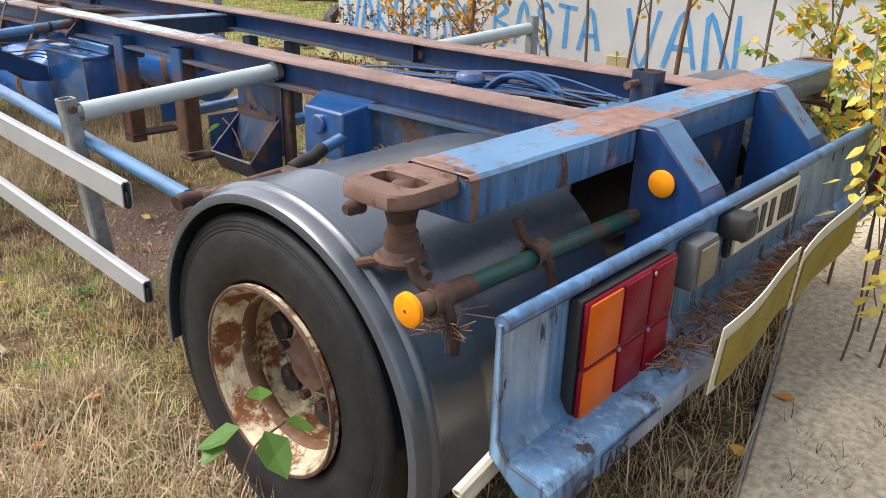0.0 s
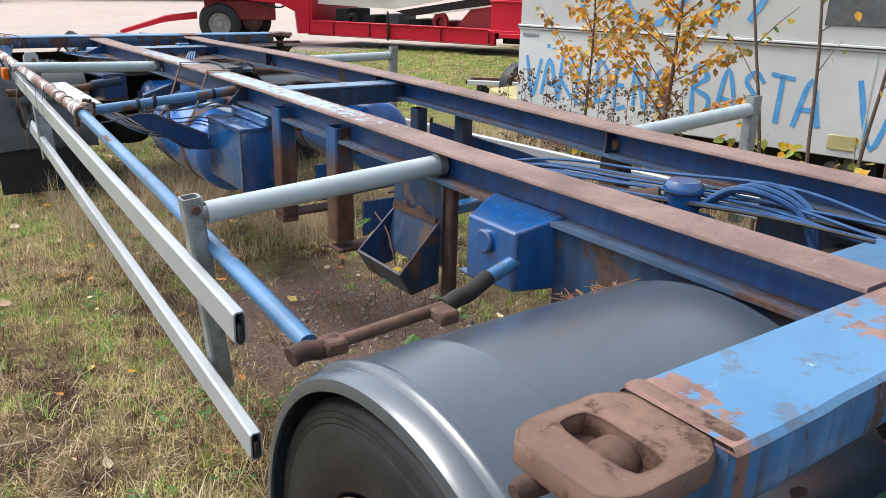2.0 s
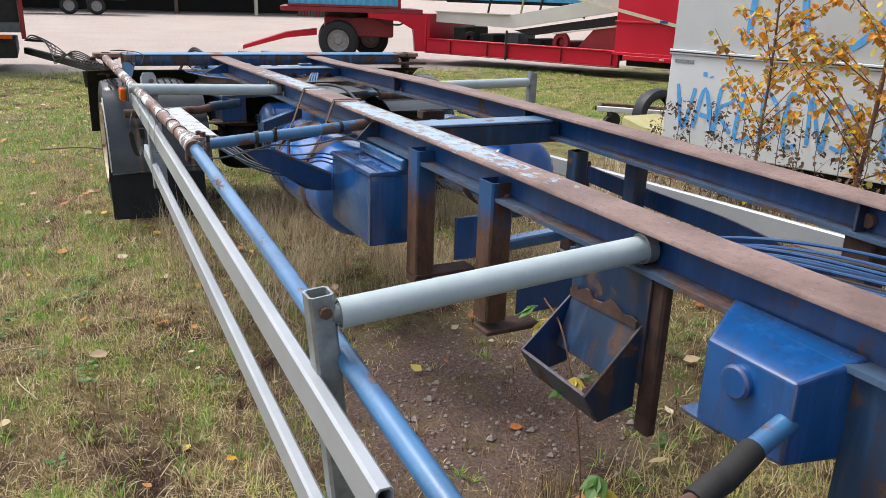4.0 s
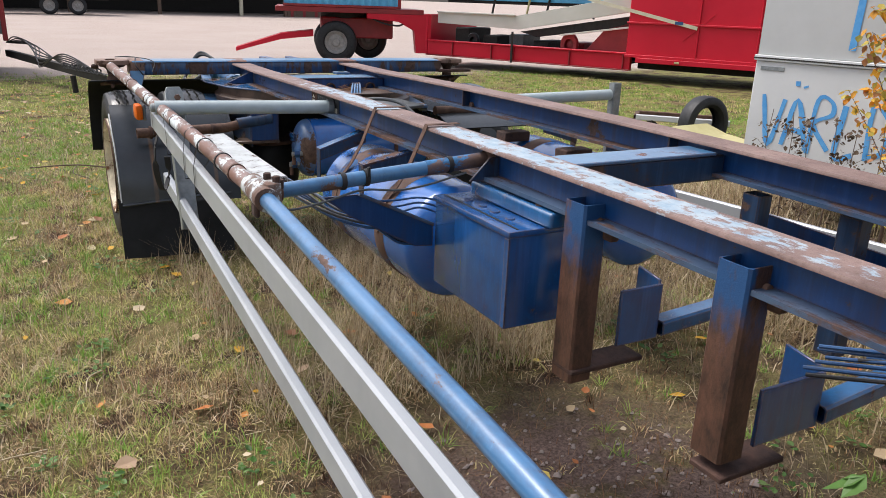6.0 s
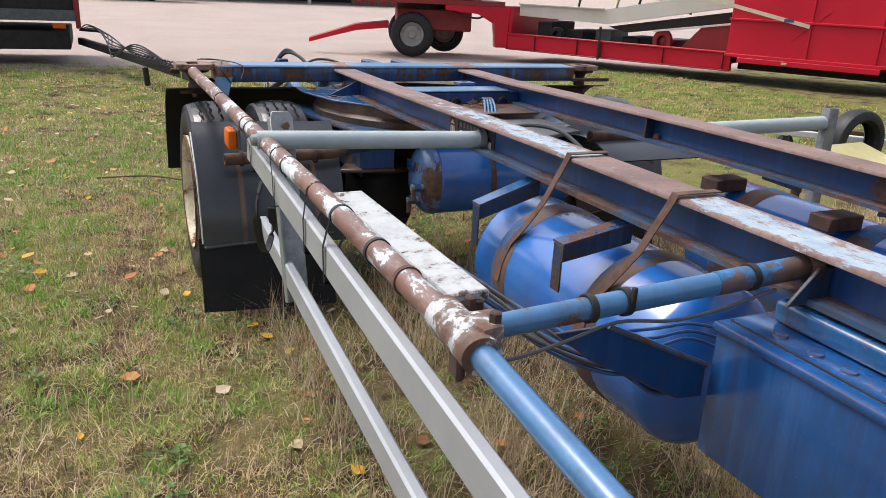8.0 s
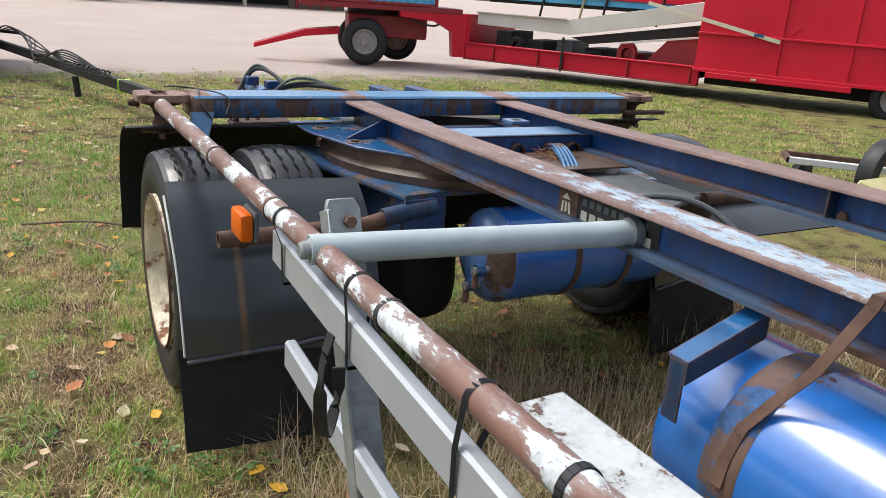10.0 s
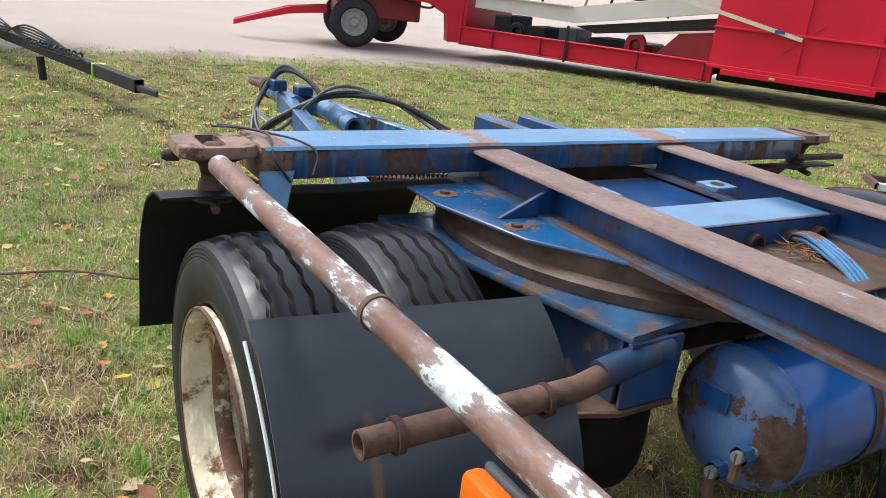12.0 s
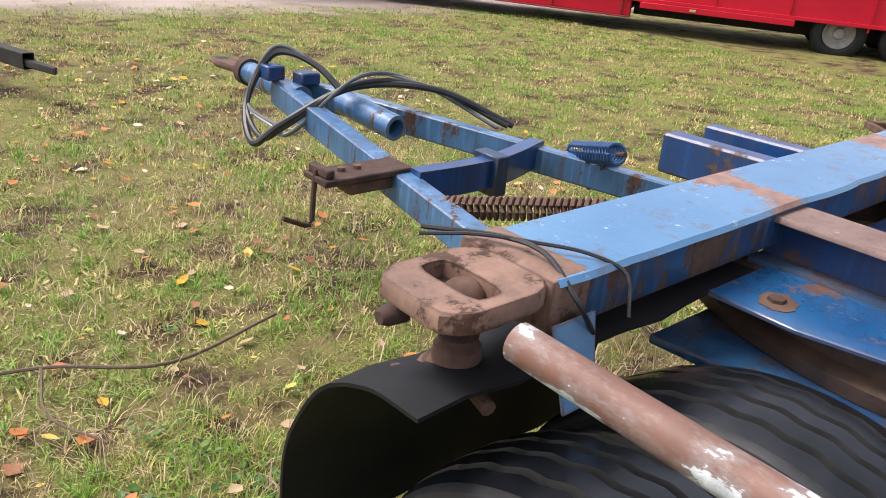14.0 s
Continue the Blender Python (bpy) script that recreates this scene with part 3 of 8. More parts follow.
def flange_material():
    """Brown primer and rust on top of the rails; bluish white paint is left on the middle stretch."""
    m, n, l, b = mat("rail_top", 0.62)
    nt = m.node_tree
    sep = nt.nodes.new("ShaderNodeSeparateXYZ")
    l.new(where(nt), sep.inputs[0])
    along = nt.nodes.new("ShaderNodeMapRange")
    along.inputs["From Min"].default_value, along.inputs["From Max"].default_value = 1.36, 7.5
    l.new(sep.outputs[1], along.inputs["Value"])
    left = nt.nodes.new("ShaderNodeValToRGB")
    stretches = ((2.8, 0.4), (3.5, 0.6), (4.65, 0.62), (4.72, 0.42), (5.1, 0.42), (5.15, 0.6), (5.9, 0.57), (6.5, 0.42), (7.4, 0.4))
    for k, (y, v) in enumerate(stretches):
        e = left.color_ramp.elements[k] if k < 2 else left.color_ramp.elements.new(0.99)
        e.position, e.color = (y - 1.36) / 6.14, (v - 0.3, v - 0.3, v - 0.3, 1)
    l.new(along.outputs[0], left.inputs[0])
    far = nt.nodes.new("ShaderNodeMapRange")
    far.inputs["From Min"].default_value, far.inputs["From Max"].default_value = 2.2, 2.3
    far.inputs["To Max"].default_value = -0.13
    l.new(sep.outputs[0], far.inputs["Value"])
    a2 = val(nt, "ADD", val(nt, "ADD", left.outputs[0], far.outputs[0]), nz(nt, 34, 11, 0.74, (1.0, 0.45, 1)))
    off = val(nt, "MAXIMUM", val(nt, "SUBTRACT", sep.outputs[0], 1.9), val(nt, "SUBTRACT", 1.9, sep.outputs[0]))
    rim = nt.nodes.new("ShaderNodeMapRange")
    rim.inputs["From Min"].default_value, rim.inputs["From Max"].default_value = 0.036, 0.06
    rim.inputs["To Max"].default_value = 0.16
    l.new(off, rim.inputs["Value"])
    a2 = val(nt, "SUBTRACT", a2, rim.outputs[0])
    th = nt.nodes.new("ShaderNodeMapRange")
    th.inputs["From Min"].default_value, th.inputs["From Max"].default_value = 0.72, 0.79
    l.new(a2, th.inputs["Value"])
    rust = mix(nt, nz(nt, 5, 7, 0.6, (1, 1, 1), 0.35, 0.65), (0.15, 0.095, 0.082), (0.26, 0.175, 0.15))
    rust = mix(nt, nz(nt, 60, 6, 0.7, (1, 1, 1), 0.5, 0.8), rust, (0.1, 0.055, 0.042))
    pale = mix(nt, nz(nt, 20, 6, 0.6, (1, 1, 1), 0.35, 0.65), (0.24, 0.34, 0.43), (0.4, 0.47, 0.51))
    l.new(mix(nt, th.outputs[0], rust, pale), b.inputs["Base Color"])
    bump(nt, b, nz(nt, 110, 7, 0.75), 0.5, 0.003)
    return m


FLANGE = flange_material()
rail(XL)
right_rail = rail(XR)


def beam(name, y0, y1, x0, x1, z0, z1, top, side):
    """A box beam across, its lid a part of its own."""
    b = part(name, box(x0, x1, y0, y1, z0, z1 - 0.006, 0.012, 2), side, T, "blue box beam streaked with rust and dirt")
    bm = bmesh.new()
    n = 40
    rows = []
    for k in range(n + 1):
        x = x0 + 0.003 + (x1 - x0 - 0.006) * k / n
        wv = 0.0045 * noise.noise((x * 7, y0, 1)) + 0.002 * noise.noise((x * 31, y0, 4)) - 0.012
        rows.append([bm.verts.new((x, y0 + 0.004 + wv, z1 - 0.008)), bm.verts.new((x, y0 + 0.012 + wv, z1)), bm.verts.new((x, y1 - 0.012, z1)), bm.verts.new((x, y1 - 0.004, z1 - 0.008))])
    for r0, r1 in zip(rows, rows[1:]):
        for k in range(3):
            bm.faces.new((r0[k], r0[k + 1], r1[k + 1], r1[k]))
    bm.faces.new([r[0] for r in rows] + [r[3] for r in rows[::-1]])
    part("lid", bm, top, b, "blue top paled in its colour for sky sheen, with flaking rust patches")
    return b


def beam_top(name, rusty, pale=0.0):
    """Blue lid, paled in its colour for sky sheen; bare rusted bands run over it where the rails meet the beam."""
    m, n, l, b = mat(name, 0.4)
    nt = m.node_tree
    sep = nt.nodes.new("ShaderNodeSeparateXYZ")
    l.new(where(nt), sep.inputs[0])
    band = None
    for x0, half in rusty:
        d = nt.nodes.new("ShaderNodeMath")
        d.operation = "SUBTRACT"
        d.inputs[1].default_value = x0
        l.new(sep.outputs[0], d.inputs[0])
        a = nt.nodes.new("ShaderNodeMath")
        a.operation = "ABSOLUTE"
        l.new(d.outputs[0], a.inputs[0])
        r = nt.nodes.new("ShaderNodeMapRange")
        r.inputs["From Min"].default_value, r.inputs["From Max"].default_value = half * 0.1, half * 1.4
        r.inputs["To Min"].default_value, r.inputs["To Max"].default_value = 0.24, -0.03
        l.new(a.outputs[0], r.inputs["Value"])
        if band is None:
            band = r.outputs[0]
        else:
            mx = nt.nodes.new("ShaderNodeMath")
            mx.operation = "MAXIMUM"
            l.new(band, mx.inputs[0])
            l.new(r.outputs[0], mx.inputs[1])
            band = mx.outputs[0]
    s = nt.nodes.new("ShaderNodeMath")
    l.new(band, s.inputs[0])
    l.new(nz(nt, 9, 12, 0.72), s.inputs[1])
    th = nt.nodes.new("ShaderNodeMapRange")
    th.inputs["From Min"].default_value, th.inputs["From Max"].default_value = 0.6, 0.63
    l.new(s.outputs[0], th.inputs["Value"])
    # pale blue holds part of the sky's reflection on the lid
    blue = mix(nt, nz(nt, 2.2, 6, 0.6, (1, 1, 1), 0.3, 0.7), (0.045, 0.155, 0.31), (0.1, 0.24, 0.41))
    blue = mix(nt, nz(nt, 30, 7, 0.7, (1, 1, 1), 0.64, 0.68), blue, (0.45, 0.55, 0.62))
    rust = mix(nt, nz(nt, 22, 7, 0.65, (1, 1, 1), 0.35, 0.65), (0.15, 0.08, 0.06), (0.28, 0.16, 0.125))
    l.new(mix(nt, th.outputs[0], blue, rust), b.inputs["Base Color"])
    rr = nt.nodes.new("ShaderNodeMapRange")
    rr.inputs["To Min"].default_value, rr.inputs["To Max"].default_value = 0.36, 0.85
    l.new(th.outputs[0], rr.inputs["Value"])
    l.new(rr.outputs[0], b.inputs["Roughness"])
    blue = mix(nt, val(nt, "MULTIPLY", nz(nt, 6, 11, 0.72, (1, 1, 1), 0.6, 0.62), pale), blue, (0.34, 0.43, 0.43))
    b.inputs["Coat Weight"].default_value, b.inputs["Coat Roughness"].default_value = 0.35, 0.18
    blot = nz(nt, 16, 8, 0.7, (1, 1, 1), 0.56, 0.6)
    l.new(mix(nt, th.outputs[0], mix(nt, val(nt, "MULTIPLY", blot, 0.55), blue, (0.09, 0.08, 0.08)), rust), b.inputs["Base Color"])
    bump(nt, b, nz(nt, 40, 8, 0.7), 0.3, 0.003)
    return m


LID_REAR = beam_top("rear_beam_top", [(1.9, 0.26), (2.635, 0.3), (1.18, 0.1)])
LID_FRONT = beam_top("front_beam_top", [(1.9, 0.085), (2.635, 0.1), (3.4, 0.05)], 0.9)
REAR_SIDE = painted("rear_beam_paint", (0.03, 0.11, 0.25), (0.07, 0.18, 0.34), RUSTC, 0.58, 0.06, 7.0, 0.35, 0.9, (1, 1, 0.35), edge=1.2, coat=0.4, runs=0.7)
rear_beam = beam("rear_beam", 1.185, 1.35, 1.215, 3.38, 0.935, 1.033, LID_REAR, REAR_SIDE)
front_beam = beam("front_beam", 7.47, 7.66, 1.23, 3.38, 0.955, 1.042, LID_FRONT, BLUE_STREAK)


def casting(x, y, z, side, drop, ring):
    """A twist-lock head: a thick slotted plate with a cone in the slot and the lock hanging below. side: -1 outwards to the left."""
    o = lambda dx: x + side * dx
    c = part("twist_lock", slotted(x, y, z, side), ring, T, "rust-brown cast twist lock with a slotted plate")
    part("housing", lathe([(-0.028, 0.0), (-0.028, 0.08), (-0.04, 0.072), (-0.047, 0.045), (-0.06, 0.034), (-0.085, 0.028), (-0.085, 0)], (x, y, z), "z", 24), RUST_DARK, c)
    part("cone", lathe([(0, 0.032), (0.014, 0.03), (0.026, 0.018), (0.03, 0.0)], (x, y, z - 0.032), "z", 14), GALV if drop > 0.1 else RUST, c, "worn steel locking cone")
    part("shank", lathe([(0.01, 0.0), (0.01, 0.029), (-drop * 0.25, 0.027), (-drop * 0.3, 0.033), (-drop * 0.62, 0.036), (-drop * 0.8, 0.034), (-drop, 0.046), (-drop, 0)], (x, y, z - 0.085), "z", 20), RUST, c)
    zb = z - 0.085 - drop
    hand = part("lock_handle", lathe([(0.004, 0), (0.004, 0.047), (-0.004, 0.055), (-0.014, 0.05), (-0.014, 0)], (x, y, zb), "z", 20), RUST, c, "rusted lock handle")
    for a in (20, 140, 260):
        v = Vector((math.cos(radians(a)), math.sin(radians(a)), -0.12))
        part("lug", tube([Vector((x, y, zb - 0.006)) + v * 0.04, Vector((x, y, zb - 0.006)) + v * 0.07, Vector((x, y, zb - 0.006)) + v * 0.088], 0.011, 8), RUST, c)
    part("pin", lathe([(0, 0), (0, 0.016), (side * 0.03, 0.014), (side * 0.04, 0.009), (side * 0.04, 0)], (o(0.075), y + 0.03, z - 0.042), "x", 12), RUST_DARK, c)
    return c


def slotted(x, y, z, side):
    """The plate with its long hole."""
    bm = bmesh.new()
    n = 28
    outer, inner = [], []
    hx, hy, cut = 0.095, 0.085, 0.028
    for k in range(n):
        a = 2 * math.pi * (k + 0.5) / n
        ca, sa = math.cos(a), math.sin(a)
        t = min(hx / max(abs(ca), 1e-6), hy / max(abs(sa), 1e-6))
        px, py = t * ca, t * sa
        over = abs(px) + abs(py) - (hx + hy - cut)
        if over > 0:
            px -= math.copysign(over / 2, px)
            py -= math.copysign(over / 2, py)
        outer.append((x + px, y + py))
        e = 5.0
        r = (abs(ca / 0.027) ** e + abs(sa / 0.06) ** e) ** (-1 / e)
        inner.append((x + side * 0.008 + r * ca, y + r * sa))
    rings = [[bm.verts.new((a, b, zz)) for a, b in ring] for ring, zz in ((outer, z - 0.028), (outer, z - 0.004), ([(x + (a - x) * 0.97, y + (b - y) * 0.97) for a, b in outer], z), (inner, z), (inner, z - 0.028))]
    for r0, r1 in zip(rings, rings[1:] + rings[:1]):
        for k in range(n):
            bm.faces.new((r0[k], r0[(k + 1) % n], r1[(k + 1) % n], r1[k]))
    return bm


for y0, y1, z0, z1 in ((1.183, 1.352, 0.933, 1.035), (7.468, 7.662, 0.953, 1.044)):
    part("end_sleeve", box(1.222, 1.262 if y0 < 2 else 1.31, y0, y1, z0, z1, 0.012, 2), PINK, T, "bare brown weld sleeve at the beam end")
casting(1.128, 1.27, 1.03, -1, 0.068, PINK)
casting(3.47, 1.27, 1.03, 1, 0.068, PINK)
casting(1.125, 7.54, 1.045, -1, 0.05, PINK)
casting(3.47, 7.55, 1.045, 1, 0.05, PINK)


def rear_arm(x0, x1):
    """The rail's end behind the beam: a box whose top slopes down to the bumper."""
    out = [(1.184, 1.03), (1.13, 1.03), (1.0, 0.895), (0.935, 0.8), (0.935, 0.62), (1.184, 0.62)]
    a = part("rear_arm", prism(out, "x", x0, x1, 0.005), BLUE, T, "blue box arm sloping down to the bumper")
    # slope's sky sheen given as a paler strip
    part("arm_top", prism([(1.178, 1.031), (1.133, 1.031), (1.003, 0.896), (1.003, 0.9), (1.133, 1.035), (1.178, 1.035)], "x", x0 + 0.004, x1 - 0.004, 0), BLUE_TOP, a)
    return a


arm_l = rear_arm(1.86, 1.985)
rear_arm(2.62, 2.745)
part("side_reflector", lathe([(0, 0), (0, 0.034), (-0.006, 0.035), (-0.01, 0.03), (-0.011, 0)], (1.857, 1.097, 0.903), "x", 28), REFLECTOR, arm_l, "round orange reflector")
part("rear_web", box(1.99, 2.615, 1.2, 1.21, 0.7, 0.93, 0.002), BLUE_WORN, T, "dark blue cross plate")
part("lower_shelf", box(1.45, 3.2, 1.0, 1.3, 0.6, 0.66, 0.006), DARK, T)
part("axle_housing", box(1.72, 2.9, 1.45, 1.85, 0.5, 0.82, 0.02), DARK, T, "dark axle and suspension carrier")
part("suspension_plate", box(1.86, 1.872, 1.36, 2.14, 0.6, 0.921, 0.003), BLUE_RUSTY, T, "blue side plate under the rail, rusted along the edge")
part("suspension_plate", box(2.68, 2.694, 1.36, 2.1, 0.7, 0.921, 0.003), BLUE_WORN, T)


def litter(name, x0, x1, y0, y1, z, h, n, length, label, parent=None):
    """Loose needles and stalks lying about, joined in one mesh."""
    rg = random.Random(n)
    vs, fs = [], []
    for k in range(n):
        p = Vector((rg.uniform(x0, x1), rg.uniform(y0, y1), z + h * rg.random() ** 2))
        a, e = rg.uniform(0, 6.28), rg.uniform(-0.25, 0.35)
        d = Vector((math.cos(a) * math.cos(e), math.sin(a) * math.cos(e), math.sin(e))) * rg.uniform(*length)
        s = Vector((-d.y, d.x, 0)).normalized() * 0.0011
        u = Vector((0, 0, 0.0018))
        b = len(vs)
        vs += [tuple(p - s), tuple(p + s), tuple(p + d + s), tuple(p + d - s), tuple(p + u), tuple(p + d + u)]
        fs += [(b, b + 1, b + 2, b + 3), (b, b + 3, b + 5, b + 4), (b + 1, b + 4, b + 5, b + 2)]
    return raw(name, vs, fs, NEEDLE, parent, label, "stuff")


# rear bumper: a folded sheet with a tube along its top
def bumper():
    x0, x1 = 1.0, 3.6
    inner = [(0.93, 0.9), (0.922, 0.9), (0.922, 0.685), (0.905, 0.66), (0.84, 0.65), (0.84, 0.64), (0.91, 0.645), (0.93, 0.67)]
    part("bumper_middle", prism(inner, "x", 1.62, 3.0, 0.0015), BUMPER, T, "blue bumper sheet with a narrow ledge")
    b = part("rear_bumper", prism([(0.93, 0.9), (0.922, 0.9), (0.922, 0.685), (0.9, 0.655), (0.825, 0.645), (0.812, 0.633), (0.808, 0.588), (0.816, 0.584), (0.822, 0.629), (0.905, 0.64), (0.93, 0.67)], "x", x0, 1.62, 0.0015), BUMPER, T, "folded blue steel bumper, scratched and stained")
    part("top_tube", tube([(x0, 0.922, 0.9), (x1, 0.922, 0.9)], 0.015, 14), REAR_SIDE, b, "round blue top edge, chipped to rust")
    part("end_plate", prism([(0.93, 0.9), (0.918, 0.9), (0.915, 0.69), (0.895, 0.655), (0.825, 0.645), (0.814, 0.592), (0.87, 0.606), (0.93, 0.655)], "x", x0 - 0.004, x0 + 0.003, 0.001), BUMPER, b)
    part("stub_pipe", tube([(1.1, 0.86, 0.588), (1.1, 0.805, 0.588)], 0.028, 14, 0.022), BLUE_WORN, b)
    for k in (0, 1):
        part("hanging_profile", hollow_bar((1.04 + 0.02 * k, 0.94, 0.638 - 0.022 * k), (0.93 + 0.02 * k, 0.94, 0.608 - 0.022 * k), 0.02, 0.02), OFFWHITE, b, "short cream hollow profile hanging behind the bumper")
    return b


BUMPER = painted("bumper_paint", (0.05, 0.14, 0.28), (0.15, 0.28, 0.43), (0.06, 0.042, 0.038), 0.58, 0.05, 8.0, 0.32, 0.9, (1, 1, 0.4), edge=1.2, coat=0.5, runs=0.7)
bump_bar = bumper()


def text_on(parent, body, at, size, material, rot, label=""):
    cu = bpy.data.curves.new("lettering", "FONT")
    cu.body, cu.size, cu.extrude = body, size, 0.0006
    ob = bpy.data.objects.new("lettering", cu)
    me = bpy.data.meshes.new_from_object(ob)
    bpy.data.objects.remove(ob)
    me.materials.append(material)
    ob = new("lettering", me)
    ob.parent = parent
    ob.matrix_basis = Matrix.Translation(Vector(at) - ORIGIN[parent.name]) @ rot
    ORIGIN[ob.name] = Vector(at)
    return tagged(ob, label)


part("sticker", box(1.16, 1.37, 0.8055, 0.8075, 0.591, 0.627, 0), BUMPER, bump_bar, "pale scuffed patch")
text_on(bump_bar, "ABS", (1.168, 0.8045, 0.591), 0.048, INK, Matrix.Rotation(radians(90), 4, "X"), "dark painted letters")


def tail_light(x):
    t = part("tail_light", box(x + 0.004, x + 0.335, 0.893, 0.921, 0.618, 0.884, 0.008, 2), INK, T, "black tail light housing")
    for j in range(2):
        z0 = 0.622 + 0.132 * j
        for k, m in enumerate((LENS_ORANGE, LENS_RED, LENS_RED)):
            xx = x + 0.012 + (0, 0.118, 0.224)[k]
            w = (0.113, 0.101, 0.097)[k]
            part("lens", box(xx, xx + w, 0.878, 0.894, z0, z0 + 0.124, 0.007, 2), m, t, "orange ribbed lens" if k == 0 else "dark red lens")
        part("lens_frame", box(x + 0.006, x + 0.339, 0.883, 0.8925, z0 - 0.004, z0 + 0.128, 0.004), LENS_RED, t, "red lens surround")
    for sx, sz in ((0.125, 0.75), (0.235, 0.75), (0.125, 0.63), (0.235, 0.87)):
        part("screw", lathe([(0, 0), (0, 0.005), (-0.003, 0.004), (-0.003, 0)], (x + sx, 0.8775, sz), "y", 8), GALV, t)
    return t


tail_light(1.182)
tail_light(3.1)
rl = part("reversing_lamp", box(1.59, 1.7, 0.872, 0.92, 0.77, 0.878, 0.01, 2), GREYCAP, T, "grey plastic reversing lamp")
part("lens", box(1.603, 1.687, 0.866, 0.8735, 0.782, 0.866, 0.004, 2), LENS_CLEAR, rl, "yellowed clear lens")
part("plate_lamp", box(1.79, 1.86, 0.85, 0.92, 0.83, 0.89, 0.012, 2), INK, T, "small black number plate lamp")
pl = part("number_plate", box(1.86, 2.26, 0.898, 0.907, 0.77, 0.885, 0.003), PLATEGREY, T, "faded cream number plate with dark marks")
part("plate_rim", box(1.85, 2.27, 0.9075, 0.9195, 0.762, 0.893, 0.002), INK, pl)
for x in (1.9, 1.94, 2.0, 2.06, 2.13, 2.17, 2.205):
    part("bar", box(x, x + 0.03, 0.8955, 0.8978, 0.79, 0.865, 0), INK, pl)


def long_sign(x, bend, w, lift):
    """A long-vehicle plate, cream with an olive field, buckled along its length."""
    bm, fm, rm = bmesh.new(), bmesh.new(), []
    n = 14
    def q(u, v, d):
        y = 0.772 - bend * math.sin(u * math.pi * 1.6) - 0.01 * v - d
        return (x + w * u, y, 0.615 + 0.155 * v + lift + 0.05 * u)
    for b, u0, u1, v0, v1, d in ((bm, 0, 1, 0, 1, 0), (fm, 0.05, 0.985, 0.07, 0.78, 0.0045)):
        rows = [[b.verts.new(q(u0 + (u1 - u0) * k / n, v, dd)) for v, dd in ((v0, d), (v1, d), (v1, d - 0.003), (v0, d - 0.003))] for k in range(n + 1)]
        for r0, r1 in zip(rows, rows[1:]):
            for k in range(4):
                b.faces.new((r0[k], r0[(k + 1) % 4], r1[(k + 1) % 4], r1[k]))
        b.faces.new(rows[0])
        b.faces.new(rows[-1][::-1])
    s = part("long_vehicle_plate", bm, OFFWHITE, T, "bent cream marker plate with a worn olive field")
    part("field", fm, OLIVE, s, "worn olive reflective field")
    return s


long_sign(1.505, 0.007, 0.42, -0.008)
long_sign(1.935, -0.006, 0.42, 0.03)
litter("needle_litter", 1.64, 2.6, 0.83, 0.91, 0.655, 0.03, 700, (0.03, 0.09), "dry needles and straw caught on the bumper")
litter("needle_litter", 1.45, 1.62, 0.835, 0.9, 0.655, 0.012, 90, (0.03, 0.08), "dry needles caught on the bumper")
litter("needle_litter", 1.1, 1.14, 1.12, 1.16, 0.76, 0.05, 40, (0.03, 0.08), "dry grass caught on the clamp")


# mudguard of the rear axle, its support pipes and the wheels
def guard(x0, x1, cy, cz, r, a0, a1, lip=True, name="mudguard", material=GUARD, label="black plastic mudguard, dusty on top"):
    prof = [(x0, r - 0.036), (x0 - 0.001, r - 0.03), (x0 + 0.002, r - 0.016), (x0 + 0.01, r - 0.01), (x0 + 0.038, r - 0.007), (x0 + 0.044, r + 0.0015), (x0 + 0.052, r + 0.004), (x0 + 0.06, r + 0.0015), (x0 + 0.068, r),
            (x0 + 0.2, r), (x0 + 0.206, r + 0.0015), (x0 + 0.212, r), (x1 - 0.05, r), (x1, r - 0.002), (x1, r - 0.008), (x0 + 0.06, r - 0.01), (x0 + 0.01, r - 0.018), (x0 + 0.006, r - 0.036), (x0, r - 0.036)] if lip else \
           [(x0, r), (x1, r), (x1, r - 0.006), (x0, r - 0.006), (x0, r)]
    return part(name, lathe(prof, (0, cy, cz), "x", 72, a0, a1), material, T, label, 40)


guard(1.035, 1.79, 1.605, 0.455, 0.487, -6, 188)
guard(2.88, 3.565, 1.605, 0.455, 0.487, -6, 188)


